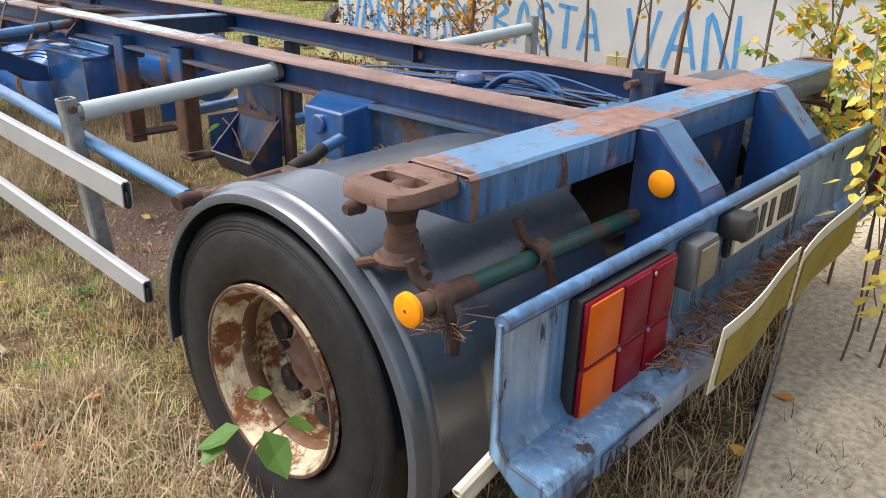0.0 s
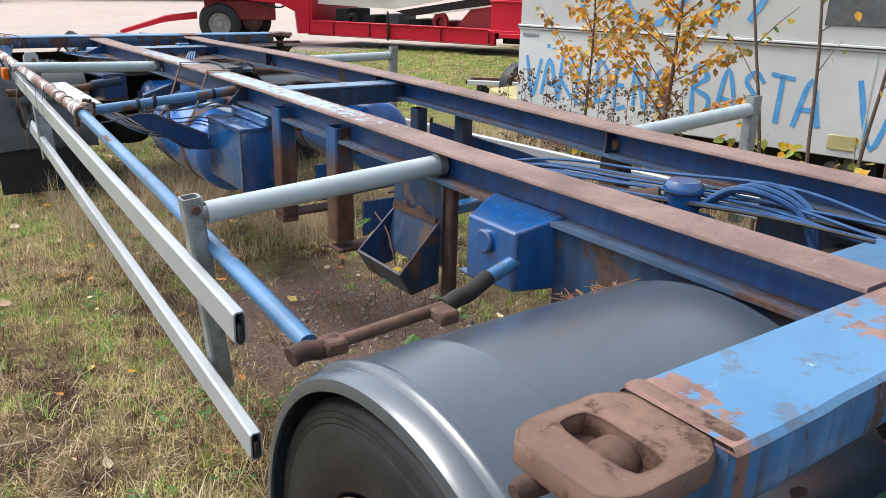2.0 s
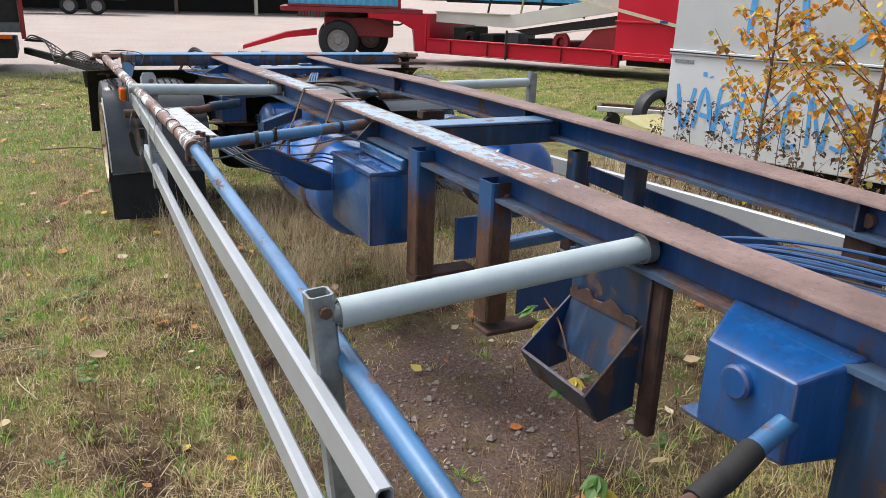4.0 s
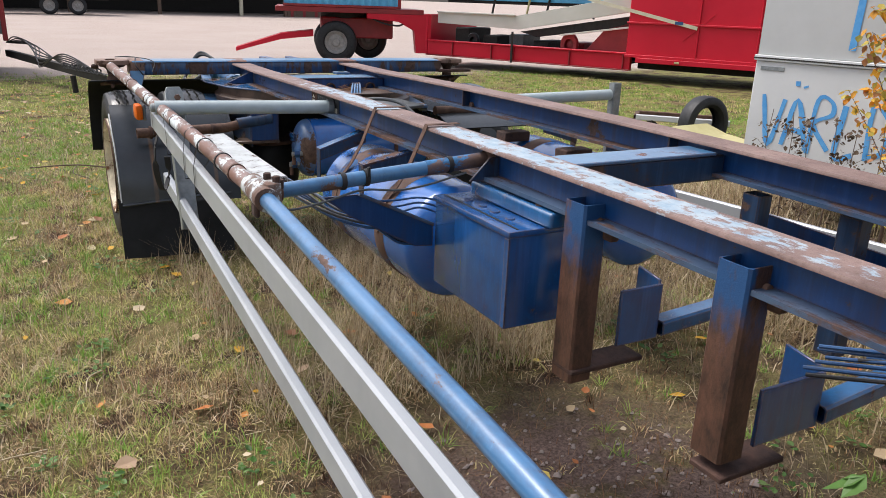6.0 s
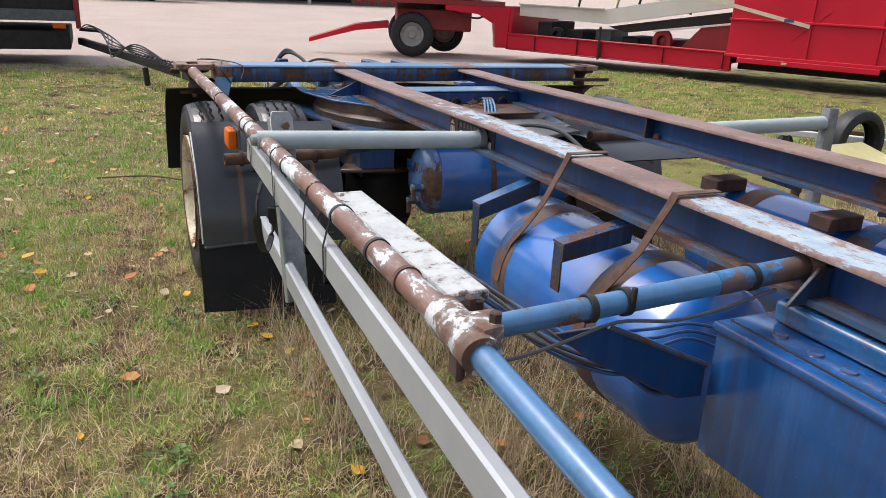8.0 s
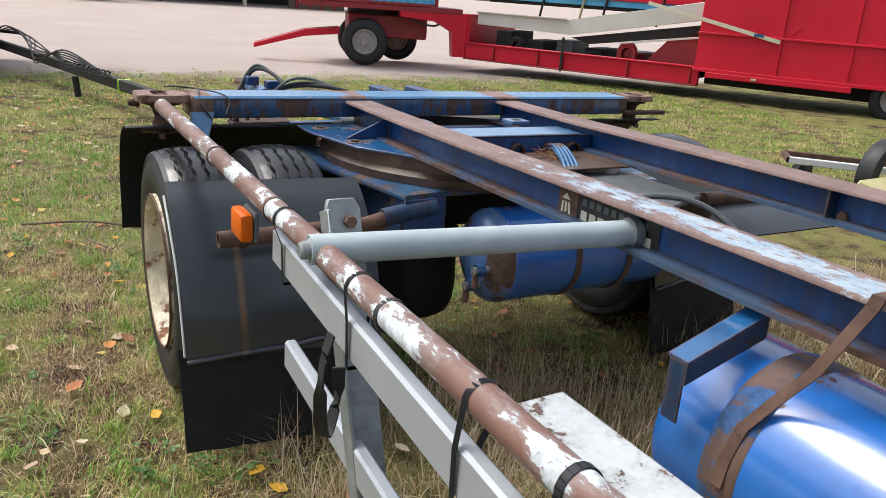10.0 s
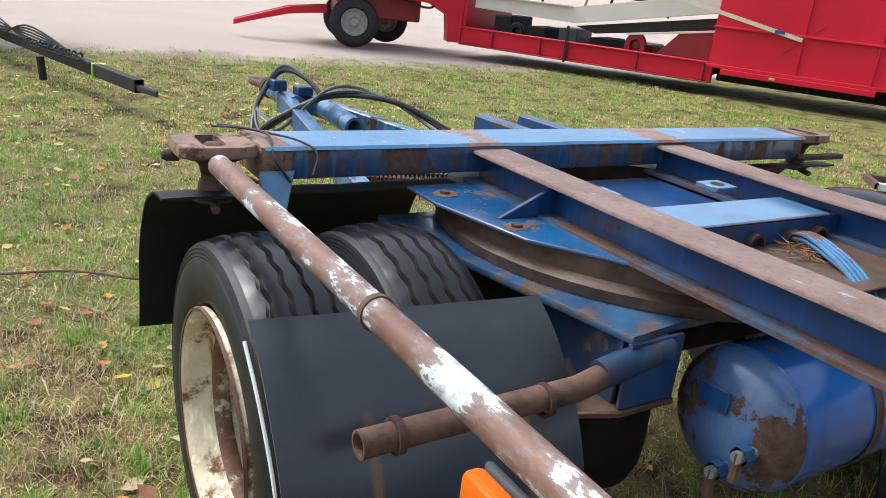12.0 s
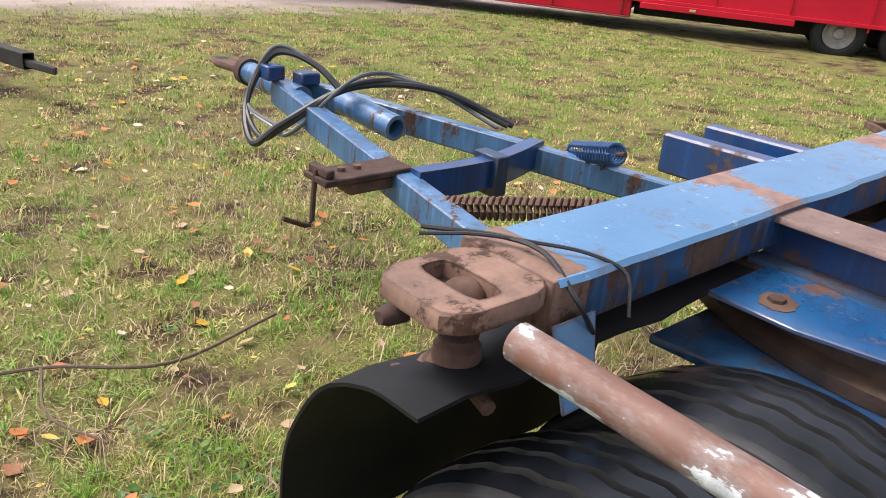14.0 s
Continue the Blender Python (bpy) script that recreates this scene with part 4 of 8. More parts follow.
def tyre_mesh(x0, x1, cy, cz, R, rim, tread):
    """The carcass of a tyre, with zigzag grooves where tread is set."""
    w = x1 - x0
    bm = bmesh.new()
    na, nx = (224, 72) if tread else (64, 12)
    side = [(0.35, rim - 0.01), (0.12, rim + 0.006), (0.03, rim + 0.03), (-0.0, rim + (R - rim) * 0.42), (0.008, rim + (R - rim) * 0.62), (0.012, rim + (R - rim) * 0.635), (0.018, rim + (R - rim) * 0.7), (0.026, rim + (R - rim) * 0.715), (0.02, rim + (R - rim) * 0.73), (0.03, rim + (R - rim) * 0.765), (0.024, rim + (R - rim) * 0.78), (0.035, rim + (R - rim) * 0.82), (0.029, rim + (R - rim) * 0.835), (0.042, rim + (R - rim) * 0.88), (0.08, R - 0.015)]
    cols, low = [], []
    for k in range(na):
        a = 2 * math.pi * k / na
        ca, sa = math.cos(a), math.sin(a)
        prof = [(x0 + w * t, r, 0) for t, r in side]
        for j in range(nx + 1):
            t = 0.1 + 0.8 * j / nx
            crown = R - 0.014 * (abs(t - 0.5) / 0.4) ** 2.5
            d, t0 = 0.0, t
            if tread:
                z = 0.016 * (abs(((k / 6.0) % 1.0) - 0.5) * 4 - 1)
                t = t0 + z * min(1.0, max(0.0, (0.4 - abs(t0 - 0.5)) / 0.1))
                for g in (0.24, 0.415, 0.585, 0.76):
                    if abs(t0 - g) * w < 0.0048:
                        d = 0.016
            prof.append((x0 + w * t, crown - d, 2 if d else 1))
        prof += [(x1 - w * t, r, 0) for t, r in side[::-1]]
        cols.append([bm.verts.new((p, cy + r * ca, cz + r * sa)) for p, r, _ in prof])
        low.append([q[2] == 2 for q in prof])
    n = len(cols[0])
    for i, (c0, c1) in enumerate(zip(cols, cols[1:] + cols[:1])):
        for j in range(n - 1):
            f = bm.faces.new((c0[j], c1[j], c1[j + 1], c0[j + 1]))
            f.material_index = 2 if low[i][j] or low[i][j + 1] else 1 if len(side) - 1 < j < n - len(side) else 0
    return bm


# rust of the barrel, with the shade deep in the rim painted in
RIM_BAND = painted("rust_shade_band", (0.1, 0.045, 0.02), (0.2, 0.1, 0.05), (0.5, 0.44, 0.3), 0.55, 0.1, 8.0, 0.7, 0.7)


def wheel(x0, x1, cy, cz, R, rim, tread=False, dished=True, out=-1, barrel=None):
    """A lorry wheel: tyre, rim with its dish and holes, hub and nuts. out: the side to which it faces."""
    w = part("wheel", tyre_mesh(x0, x1, cy, cz, R, rim, tread), [RUBBER, RUBBER_TREAD, INK], T, "black lorry tyre, worn and dusty", 35)
    xf = x0 if out < 0 else x1
    d = 1 if out < 0 else -1
    deep = 0.17 if dished else 0.07
    prof = [(0.016, rim + 0.01), (0.002, rim + 0.008), (-0.002, rim + 0.002), (0.004, rim - 0.006), (0.018, rim - 0.01), (0.03, rim - 0.016), (0.06, rim - 0.02), (0.07, rim - 0.032), (0.1, rim - 0.036), (0.11, rim - 0.03), (deep, rim - 0.032)]
    part("rim", lathe([(xf + d * t, q) for t, q in prof], (0, cy, cz), "x", 56), barrel or RIM, w, "cream painted steel rim streaked with rust", 50)
    prof = [(deep, rim - 0.032), (deep + 0.012, rim * 0.8), (deep + 0.004, rim * 0.7), (deep - 0.012, rim * 0.45), (deep - 0.01, 0)]
    part("bead_band", lathe([(xf + d * t, q) for t, q in ((0.068, rim - 0.031), (0.071, rim - 0.0345), (0.099, rim - 0.0385), (0.112, rim - 0.0325))], (0, cy, cz), "x", 56), RIM_BAND, w, "band of dark rust and painted shade inside the rim", 50)
    part("disc", lathe([(xf + d * t, q) for t, q in prof], (0, cy, cz), "x", 56), RIM_DISC, w, "rust-eaten cream wheel disc", 50)
    part("lip", lathe([(xf + d * t, q) for t, q in ((-0.004, rim + 0.003), (-0.005, rim + 0.009), (0.002, rim + 0.012), (0.004, rim + 0.004), (-0.004, rim + 0.003))], (0, cy, cz), "x", 56), RUST, w, "rusted rim edge", 60)
    xh = xf + d * (deep - 0.03)
    part("hub", lathe([(xh + d * 0.03, rim * 0.4), (xh + d * 0.006, rim * 0.38), (xh - d * 0.02, rim * 0.3), (xh - d * 0.025, 0)], (0, cy, cz), "x", 24), RUST, w, "rusted hub")
    for k in range(6):
        a = 2 * math.pi * (k + 0.3) / 6
        part("hand_hole", lathe([(xf + d * (deep - 0.023) - d * 0.0035, 0), (xf + d * (deep - 0.023) - d * 0.0035, 0.037), (xf + d * (deep - 0.01), 0.039)], (0, cy + rim * 0.8 * 0.78 * math.cos(a), cz + rim * 0.8 * 0.78 * math.sin(a)), "x", 14), DARK, w)
    for k in range(10):
        a = 2 * math.pi * k / 10
        part("wheel_nut", lathe([(xh + d * 0.01, 0.013), (xh - d * 0.012, 0.013), (xh - d * 0.014, 0.0)], (0, cy + rim * 0.5 * math.cos(a), cz + rim * 0.5 * math.sin(a)), "x", 6), RUST_DARK, w)
    return w


wheel(1.05, 1.3, 1.645, 0.452, 0.43, 0.235)
wheel(1.375, 1.62, 1.645, 0.452, 0.43, 0.235, False, False)
wheel(3.27, 3.505, 1.66, 0.452, 0.425, 0.25, False, True, 1)
part("axle", tube([(1.3, 1.66, 0.452), (3.3, 1.66, 0.452)], 0.06, 14), DARK, T)

sp = part("guard_pipe", tube([(1.035, 1.15, 0.832), (1.88, 1.165, 0.8)], 0.021, 14), POLE_GREEN, T, "support pipe with flaking green paint")
part("pipe_sleeve", tube([(1.036, 1.15, 0.832), (1.2, 1.153, 0.826)], 0.0225, 14), RUST, sp, "bare rusted outer end of the pipe")
part("end_reflector", lathe([(0.004, 0), (0.004, 0.03), (0, 0.034), (-0.008, 0.033), (-0.012, 0.026), (-0.013, 0)], (1.03, 1.15, 0.834), "x", 26), REFLECTOR, sp, "round orange reflector on the pipe end")
part("reflector_screw", lathe([(-0.014, 0), (-0.013, 0.004), (-0.011, 0.004)], (1.03, 1.15, 0.834), "x", 8), RUST, sp)
for x in (1.1, 1.42):
    part("pipe_clamp", lathe([(-0.022, 0.024), (0.022, 0.024), (0.022, 0.03), (-0.022, 0.03), (-0.022, 0.024)], (x, 1.152, 0.828), "x", 16), RUST, sp, "rusted clamp")
    part("clamp_strap", tube(curve_pts([(x - 0.03, 1.19, 0.905), (x - 0.02, 1.175, 0.865), (x, 1.13, 0.83), (x + 0.01, 1.115, 0.77), (x + 0.02, 1.12, 0.72)], 5), 0.012, 6), RUST_DARK, sp)
fp = part("guard_pipe", tube([(1.105, 2.075, 0.785), (1.5, 2.115, 0.79), (1.62, 2.14, 0.812), (1.75, 2.165, 0.832)], 0.0145, 14), RUST, T, "rusted support pipe in front of the mudguard")
part("pipe_sleeve", tube(curve_pts([(1.1, 2.073, 0.785), (1.13, 2.078, 0.79), (1.17, 2.08, 0.783), (1.21, 2.086, 0.787)], 4), 0.021, 12), RUST_DARK, fp)
part("pipe_sleeve", tube(curve_pts([(1.5, 2.114, 0.789), (1.54, 2.12, 0.8), (1.58, 2.13, 0.8), (1.65, 2.145, 0.822)], 4), 0.0215, 12), DARK, fp)
part("pipe_stub", tube([(1.62, 2.14, 0.814), (1.76, 2.168, 0.838)], 0.019, 14), POLE_BLUE, fp)
for x in (1.17, 1.45):
    part("clamp", box(x, x + 0.05, 2.05, 2.105, 0.772, 0.804, 0.006), RUST, fp)


# ---- side of the trailer: poles, guard rails, boxes and tanks ----
def pole(p0, p1, r, material, label="", collar=True):
    p = part("side_pole", tube([p0, p1], r, 20, r - 0.004), material, T, label)
    if collar:
        w = (Vector(p1) - Vector(p0)).normalized()
        part("end_cap", lathe([(0.004, r - 0.0045), (-0.002, r * 0.62), (-0.016, r * 0.58), (-0.02, r * 0.4), (-0.018, 0)], p0, "x", 18) if w.x > 0 else lathe([(-0.004, r - 0.0045), (0.002, r * 0.62), (0.016, r * 0.58), (0.02, r * 0.4), (0.018, 0)], p0, "x", 18), GALV, p, "grey stepped end cap")
        v = (Vector(p1) - Vector(p0)).normalized()
        part("collar", tube([Vector(p1) - v * 0.025, Vector(p1)], r + 0.006, 20), GALV, p, "pale worn collar at the rail")
    return p


pole((1.155, 2.71, 0.915), (1.885, 2.68, 0.972), 0.03, GREY_POLE, "grey painted tubular side pole")
pole((1.112, 5.8, 0.985), (1.885, 5.74, 0.972), 0.03, GREY_POLE, "grey painted tubular side pole")
pole((3.55, 5.76, 0.985), (2.66, 5.76, 0.97), 0.03, GREY_POLE, "grey painted tubular side pole")
pole((3.55, 2.76, 1.01), (2.66, 2.72, 0.97), 0.03, GREY_POLE, "grey painted tubular side pole")
CP0, CP1 = Vector((1.19, 4.405, 0.932)), Vector((1.885, 4.345, 0.998))
CROSS_RUST = painted("rust_through_blue", (0.1, 0.052, 0.035), (0.17, 0.095, 0.068), (0.035, 0.145, 0.31), 0.56, 0.04, 7.0, 0.75, 0.7, (0.5, 1, 1))
pole(CP0, CP0.lerp(CP1, 0.7), 0.0215, POLE_BLUE, "blue pole from the side tube to the rail", False)
part("pole_end", tube([CP0.lerp(CP1, 0.69), CP0.lerp(CP1, 0.83), CP1], 0.0225, 18), CROSS_RUST, T, "pole root at the rail, blue paint gone to rust")
part("pole_root", lathe([(-0.02, 0.023), (-0.012, 0.033), (0.0, 0.037), (0.002, 0.0)], tuple(CP1), "x", 16), RUST, T, "rust scabbed weld at the rail")
part("pole_gusset", prism([(1.79, 0.94), (1.893, 0.94), (1.893, 1.01), (1.86, 1.01)], "y", 4.3, 4.308, 0.001), BLUE_RUSTY, T, "rusted gusset plate behind the pole")
for t in (0.32, 0.42, 0.8):
    part("cable_band", lathe([(-0.007, 0.0225), (0.007, 0.0225), (0.007, 0.026), (-0.007, 0.026), (-0.007, 0.0225)], tuple(CP0.lerp(CP1, t)), "x", 18), STRAP, T)
part("cable_tie_tail", box(1.478, 1.487, 4.35, 4.36, 0.965, 0.996, 0.002), STRAP, T)


def post(x, y, z0, z1, w, d, material, label, lean=0.0):
    p = part("side_post", moved(hollow_bar((0, 0, z0), (0, 0, z1), w, d, 0.005), Matrix.Translation((x, y, 0)) @ Matrix.Rotation(lean, 4, "Y")), material, T, label)
    return p


p1 = post(1.205, 2.72, 0.4, 0.964, 0.05, 0.05, GALV, "galvanised post with a square head", radians(-5.2))
bolt(p1, (1.128, 2.694, 0.93), "-x", 0.012, 0.012)
part("bolt", lathe([(0, 0), (0, 0.013), (-0.01, 0.012), (-0.01, 0)], (1.122, 2.692, 0.93), "y", 8), RUST, p1)
post(3.585, 2.76, 0.5, 1.07, 0.05, 0.055, GALV, "galvanised post of the far side guard")
post(3.585, 5.76, 0.5, 1.05, 0.05, 0.055, GALV, "galvanised post of the far side guard")
p2 = part("side_post", moved(prism([(-0.032, -0.6), (0.032, -0.6), (0.037, 0.0), (0.025, 0.022), (-0.03, 0.022), (-0.037, 0.0)], "y", -0.008, 0.008, 0.002), Matrix.Translation((1.205, 5.87, 1.04)) @ Matrix.Rotation(radians(-21), 4, "X")), GALV, T, "whitish galvanised post plate with a chamfered head")
part("post_flange", moved(box(-0.042, -0.034, -0.03, 0.02, -0.6, 0.0, 0.002), Matrix.Translation((1.205, 5.87, 1.04)) @ Matrix.Rotation(radians(-21), 4, "X")), GALV, p2)
part("bolt", lathe([(0, 0), (0, 0.014), (-0.012, 0.013), (-0.012, 0)], (1.215, 5.852, 1.02), "y", 6), RUST, p2)

part("side_tube", tube([(1.165, 2.13, 0.775), (1.17, 3.2, 0.86), (1.172, 4.36, 0.938)], 0.0225, 18), POLE_BLUE, T, "pale blue side tube with rust spots")
rp = part("side_tube", tube([(1.172, 4.34, 0.938), (1.15, 5.3, 0.965), (1.108, 7.42, 1.013)], 0.026, 20, 0.021), POLE_RUST, T, "brown side tube with flaking white paint")
TEE = painted("rusted_joint_with_white_paint", (0.09, 0.045, 0.028), (0.18, 0.095, 0.062), (0.5, 0.53, 0.53), 0.54, 0.03, 9.0, 0.75, 0.8)
part("tee_joint", tube([(1.17, 4.31, 0.935), (1.171, 4.32, 0.936), (1.172, 4.455, 0.943), (1.172, 4.465, 0.944)], 0.034, 18), TEE, rp, "rusted pipe joint with remnants of white paint")
part("tee_branch", tube([(1.165, 4.403, 0.937), (1.235, 4.401, 0.937)], 0.03, 18), TEE, rp)
part("tee_clamp", moved(box(-0.022, 0.022, -0.03, 0.03, -0.045, 0.042, 0.008, 2), Matrix.Translation((1.19, 4.35, 0.935)) @ Matrix.Rotation(0.2, 4, "Z")), TEE, rp, "bolted clamp round the joint")
for x, y, z in ((1.205, 4.34, 0.98), (1.205, 4.43, 0.97), (1.2, 4.345, 0.885), (1.225, 4.375, 0.962)):
    part("tee_bolt", lathe([(-0.012, 0.011), (0.012, 0.011), (0.014, 0.008), (0.014, 0)], (x, y, z), "z", 6), RUST_DARK, rp)
part("tee_lug", box(1.142, 1.158, 4.335, 4.375, 0.88, 0.94, 0.006), RUST_DARK, rp)
for y in (4.62, 4.78, 5.02, 5.5, 6.1, 6.62):
    f = (y - 4.34) / (7.42 - 4.34)
    c = Vector((1.172, 4.34, 0.938)).lerp(Vector((1.108, 7.42, 1.013)), f)
    part("wire_ring", lathe([(-0.006, 0.027), (0.006, 0.027), (0.006, 0.03), (-0.006, 0.03), (-0.006, 0.027)], c, "y", 18), RUST if y not in (5.02, 5.5, 4.78) else STRAP, rp)

# aluminium guard rails, slung from the tube with straps
up = part("guard_rail", hollow_bar((1.095, 2.34, 0.745), (1.148, 6.11, 0.893), 0.03, 0.082, 0.004), ALU, T, "pale aluminium guard rail")
lo = part("guard_rail", hollow_bar((1.105, 2.31, 0.447), (1.19, 6.15, 0.59), 0.03, 0.075, 0.004), ALU, T, "lower pale aluminium guard rail, slung askew")
part("rail_insert", box(1.088, 1.1, 2.335, 2.38, 0.705, 0.755, 0.003), INK, up)
part("rail_insert", box(1.098, 1.11, 2.305, 2.35, 0.415, 0.46, 0.003), INK, lo)
for y, zt in ((5.02, 0.96), (5.22, 0.97), (5.62, 0.98), (6.02, 0.99)):
    zb = 0.745 + (y - 2.34) * 0.037 - 0.05
    xr = 1.095 + 0.053 * (y - 2.34) / 3.77
    f = (y - 4.34) / (7.42 - 4.34)
    pc = Vector((1.172, 4.34, 0.938)).lerp(Vector((1.108, 7.42, 1.013)), f)
    ring = [(xr + 0.018, y, zb), (xr + 0.02, y, zb + 0.09)] + [(pc.x + 0.03 * math.cos(a), y, pc.z + 0.03 * math.sin(a)) for a in [-0.3 + 0.4 * k for k in range(10)]] + [(xr - 0.02, y, zb + 0.09), (xr - 0.018, y, zb), (xr + 0.018, y, zb)]
    bm = bmesh.new()
    rows = [[bm.verts.new((px, py + dy, pz)) for dy in (-0.007, 0.007)] for px, py, pz in ring]
    for r0, r1 in zip(rows, rows[1:]):
        bm.faces.new((r0[0], r0[1], r1[1], r1[0]))
    bmesh.ops.solidify(bm, geom=bm.faces[:], thickness=0.0025)
    part("tie_strap", bm, STRAP, T, "black tie strap")
part("tie_strap", add_sweep(bmesh.new(), curve_pts([(1.085, 5.6, 0.9), (1.07, 5.6, 0.84), (1.075, 5.62, 0.74), (1.1, 5.66, 0.66), (1.13, 5.68, 0.72), (1.125, 5.66, 0.8)], 5), [(-0.012, -0.002), (0.012, -0.002), (0.012, 0.002), (-0.012, 0.002)]), STRAP, T, "hanging black strap end")
plank = part("plank", moved(box(-0.045, 0.045, -0.33, 0.33, -0.012, 0.012, 0.004), Matrix.Translation((1.235, 4.86, 0.945)) @ Matrix.Rotation(radians(2), 4, "X") @ Matrix.Rotation(radians(3), 4, "Z")), CHIPWHITE, None)
tagged(plank, "plank with flaking white paint beside the side tube", "plank")
part("plank_bracket", tube([(1.235, 4.54, 0.915), (1.235, 4.54, 0.9)], 0.01, 8), RUST, plank)
part("plank_bracket", box(1.19, 1.28, 4.52, 4.55, 0.905, 0.93, 0.003), RUST_DARK, plank)
lampb = part("side_marker", box(1.115, 1.128, 6.2, 6.3, 0.868, 0.945, 0.006, 2), GREYCAP, T, "grey base of a side marker lamp")
part("lens", box(1.082, 1.1145, 6.2, 6.3, 0.872, 0.942, 0.01, 2), LENS_ORANGE, lampb, "orange side marker lens")

# toolbox-like control box
cb = part("control_box", box(1.722, 1.905, 3.965, 4.39, 0.6, 0.868, 0.006, 2), BLUE_CLEAN, T, "blue steel control box with a lid")
part("lid", box(1.715, 1.905, 3.958, 4.397, 0.865, 0.884, 0.006, 2), BLUE_CLEAN, cb)
part("lid_seam", box(1.748, 1.753, 3.97, 4.385, 0.8842, 0.8862, 0), DARK, cb)
for y in (4.07, 4.15, 4.22, 4.3):
    part("knob", lathe([(0, 0.015), (0.003, 0.014), (0.004, 0.008), (0.004, 0)], (1.79, y, 0.884), "z", 14), BLUE_CLEAN, cb)
part("box_corner", box(1.719, 1.7225, 3.963, 3.985, 0.603, 0.862, 0.001), BLUE_CLEAN, cb)
part("rear_edge", box(1.9, 1.915, 3.97, 4.38, 0.62, 0.9, 0.003), RUST_DARK, cb, "rusted mounting plate")
part("mount_block", box(1.828, 1.892, 3.93, 4.36, 0.885, 0.93, 0.009, 3), BLUE_MID, cb, "scuffed blue bar between the lid and the rail")
part("bolt", lathe([(0, 0.013), (0.01, 0.012), (0.01, 0)], (1.852, 4.02, 0.93), "z", 6), RUST, cb)



def two_tone(name, z, soft):
    """Blue paint that has rusted away below a ragged line."""
    m, n, l, b = mat(name, 0.55)
    nt = m.node_tree
    sep = nt.nodes.new("ShaderNodeSeparateXYZ")
    l.new(where(nt), sep.inputs[0])
    s = nt.nodes.new("ShaderNodeMath")
    s.operation = "MULTIPLY_ADD"
    s.inputs[1].default_value = 0.5
    l.new(nz(nt, 9, 9, 0.75, (1, 1, 0.5)), s.inputs[0])
    l.new(sep.outputs[2], s.inputs[2])
    r = nt.nodes.new("ShaderNodeMapRange")
    r.inputs["From Min"].default_value, r.inputs["From Max"].default_value = z + 0.25, z + 0.25 + soft
    l.new(s.outputs[0], r.inputs["Value"])
    rust = mix(nt, nz(nt, 26, 8, 0.75, (1, 1, 0.4), 0.32, 0.68), (0.022, 0.012, 0.009), (0.15, 0.07, 0.043))
    blue = mix(nt, nz(nt, 9, 8, 0.7, (1, 1, 0.3), 0.48, 0.56), (0.012, 0.065, 0.18), rust)
    l.new(mix(nt, r.outputs[0], rust, blue), b.inputs["Base Color"])
    bump(nt, b, nz(nt, 80, 7, 0.7), 0.45, 0.003)
    return m


POSTMAT = two_tone("half_rusted_post", 0.8, 0.12)
for y, z0 in ((3.33, 0.545), (3.84, 0.49)):
    q = post(1.868, y, z0, 0.985, 0.085, 0.075, POSTMAT, "square steel post, blue above and rusted below")
    part("weld_bracket", box(1.895, 1.925, y - 0.075, y - 0.03, 0.89, 1.0, 0.005), RUST, q, "rusted weld bracket")
    part("bolt", lathe([(0, 0.012), (-0.01, 0.011), (-0.01, 0)], (1.88, y - 0.044, 0.94), "y", 8), RUST, q)
for y, x0, x1, z0, z1 in ((3.82, 2.0, 2.15, 0.56, 0.725), (3.305, 1.95, 2.16, 0.55, 0.69)):
    pk = part("pocket_plate", box(x0, x1, y - 0.005, y + 0.005, z0, z1, 0.002), BLUE_CLEAN, T, "dark blue pocket plate with a pale worn edge")
    part("pocket_side", moved(box(-0.004, 0.004, 0.006, 0.13, z0, z1 + 0.01, 0.002), Matrix.Translation((x1 - 0.004, y, 0)) @ Matrix.Rotation(radians(-14), 4, "Z")), BLUE_CLEAN, pk)
    part("foot_plate", box(1.83, x0 + 0.08, y - 0.03, y + 0.06, z0 - 0.045, z0 - 0.03, 0.003), RUST_DARK, pk)
    part("cross_tube", hollow_bar((x1 + 0.005, y + 0.01, z0 + 0.03), (2.62, y + 0.03, z0 + 0.05), 0.06, 0.045), BLUE_MID, T, "blue lower cross tube")
for x, y in ((2.61, 3.92), (2.66, 3.62)):
    part("drop_post", hollow_bar((x, y, 0.5), (x, y, 0.921), 0.07, 0.06), BLUE_WORN, T, "blue drop post below the far rail")
part("drop_post", hollow_bar((2.64, 2.66, 0.55), (2.64, 2.66, 0.921), 0.09, 0.08), RUST_DARK, T, "rusted drop post below the far rail")
part("bolt", lathe([(0, 0.022), (-0.012, 0.02), (-0.012, 0)], (2.628, 2.66, 0.965), "x", 12), RUST, right_rail)
part("bolt", lathe([(0, 0.016), (-0.012, 0.015), (-0.012, 0)], (2.628, 5.72, 0.96), "x", 12), RUST, right_rail)

# wheel chock holder
ch = part("chock_holder", box(1.845, 1.855, 2.62, 2.9, 0.66, 0.921, 0.002), BLUE_WORN, T, "rusty blue chock holder with triangular cheeks")
part("cheek", prism([(1.845, 0.805), (1.845, 0.6), (1.745, 0.58), (1.7, 0.655)], "y", 2.63, 2.637, 0.001), BLUE_WORN, ch)
part("cheek", prism([(1.845, 0.79), (1.845, 0.6), (1.745, 0.58), (1.7, 0.655)], "y", 2.89, 2.897, 0.001), BLUE, ch)
part("front_lip", prism([(1.7, 0.655), (1.706, 0.66), (1.75, 0.585), (1.744, 0.58)], "y", 2.637, 2.89, 0), BLUE_WORN, ch)
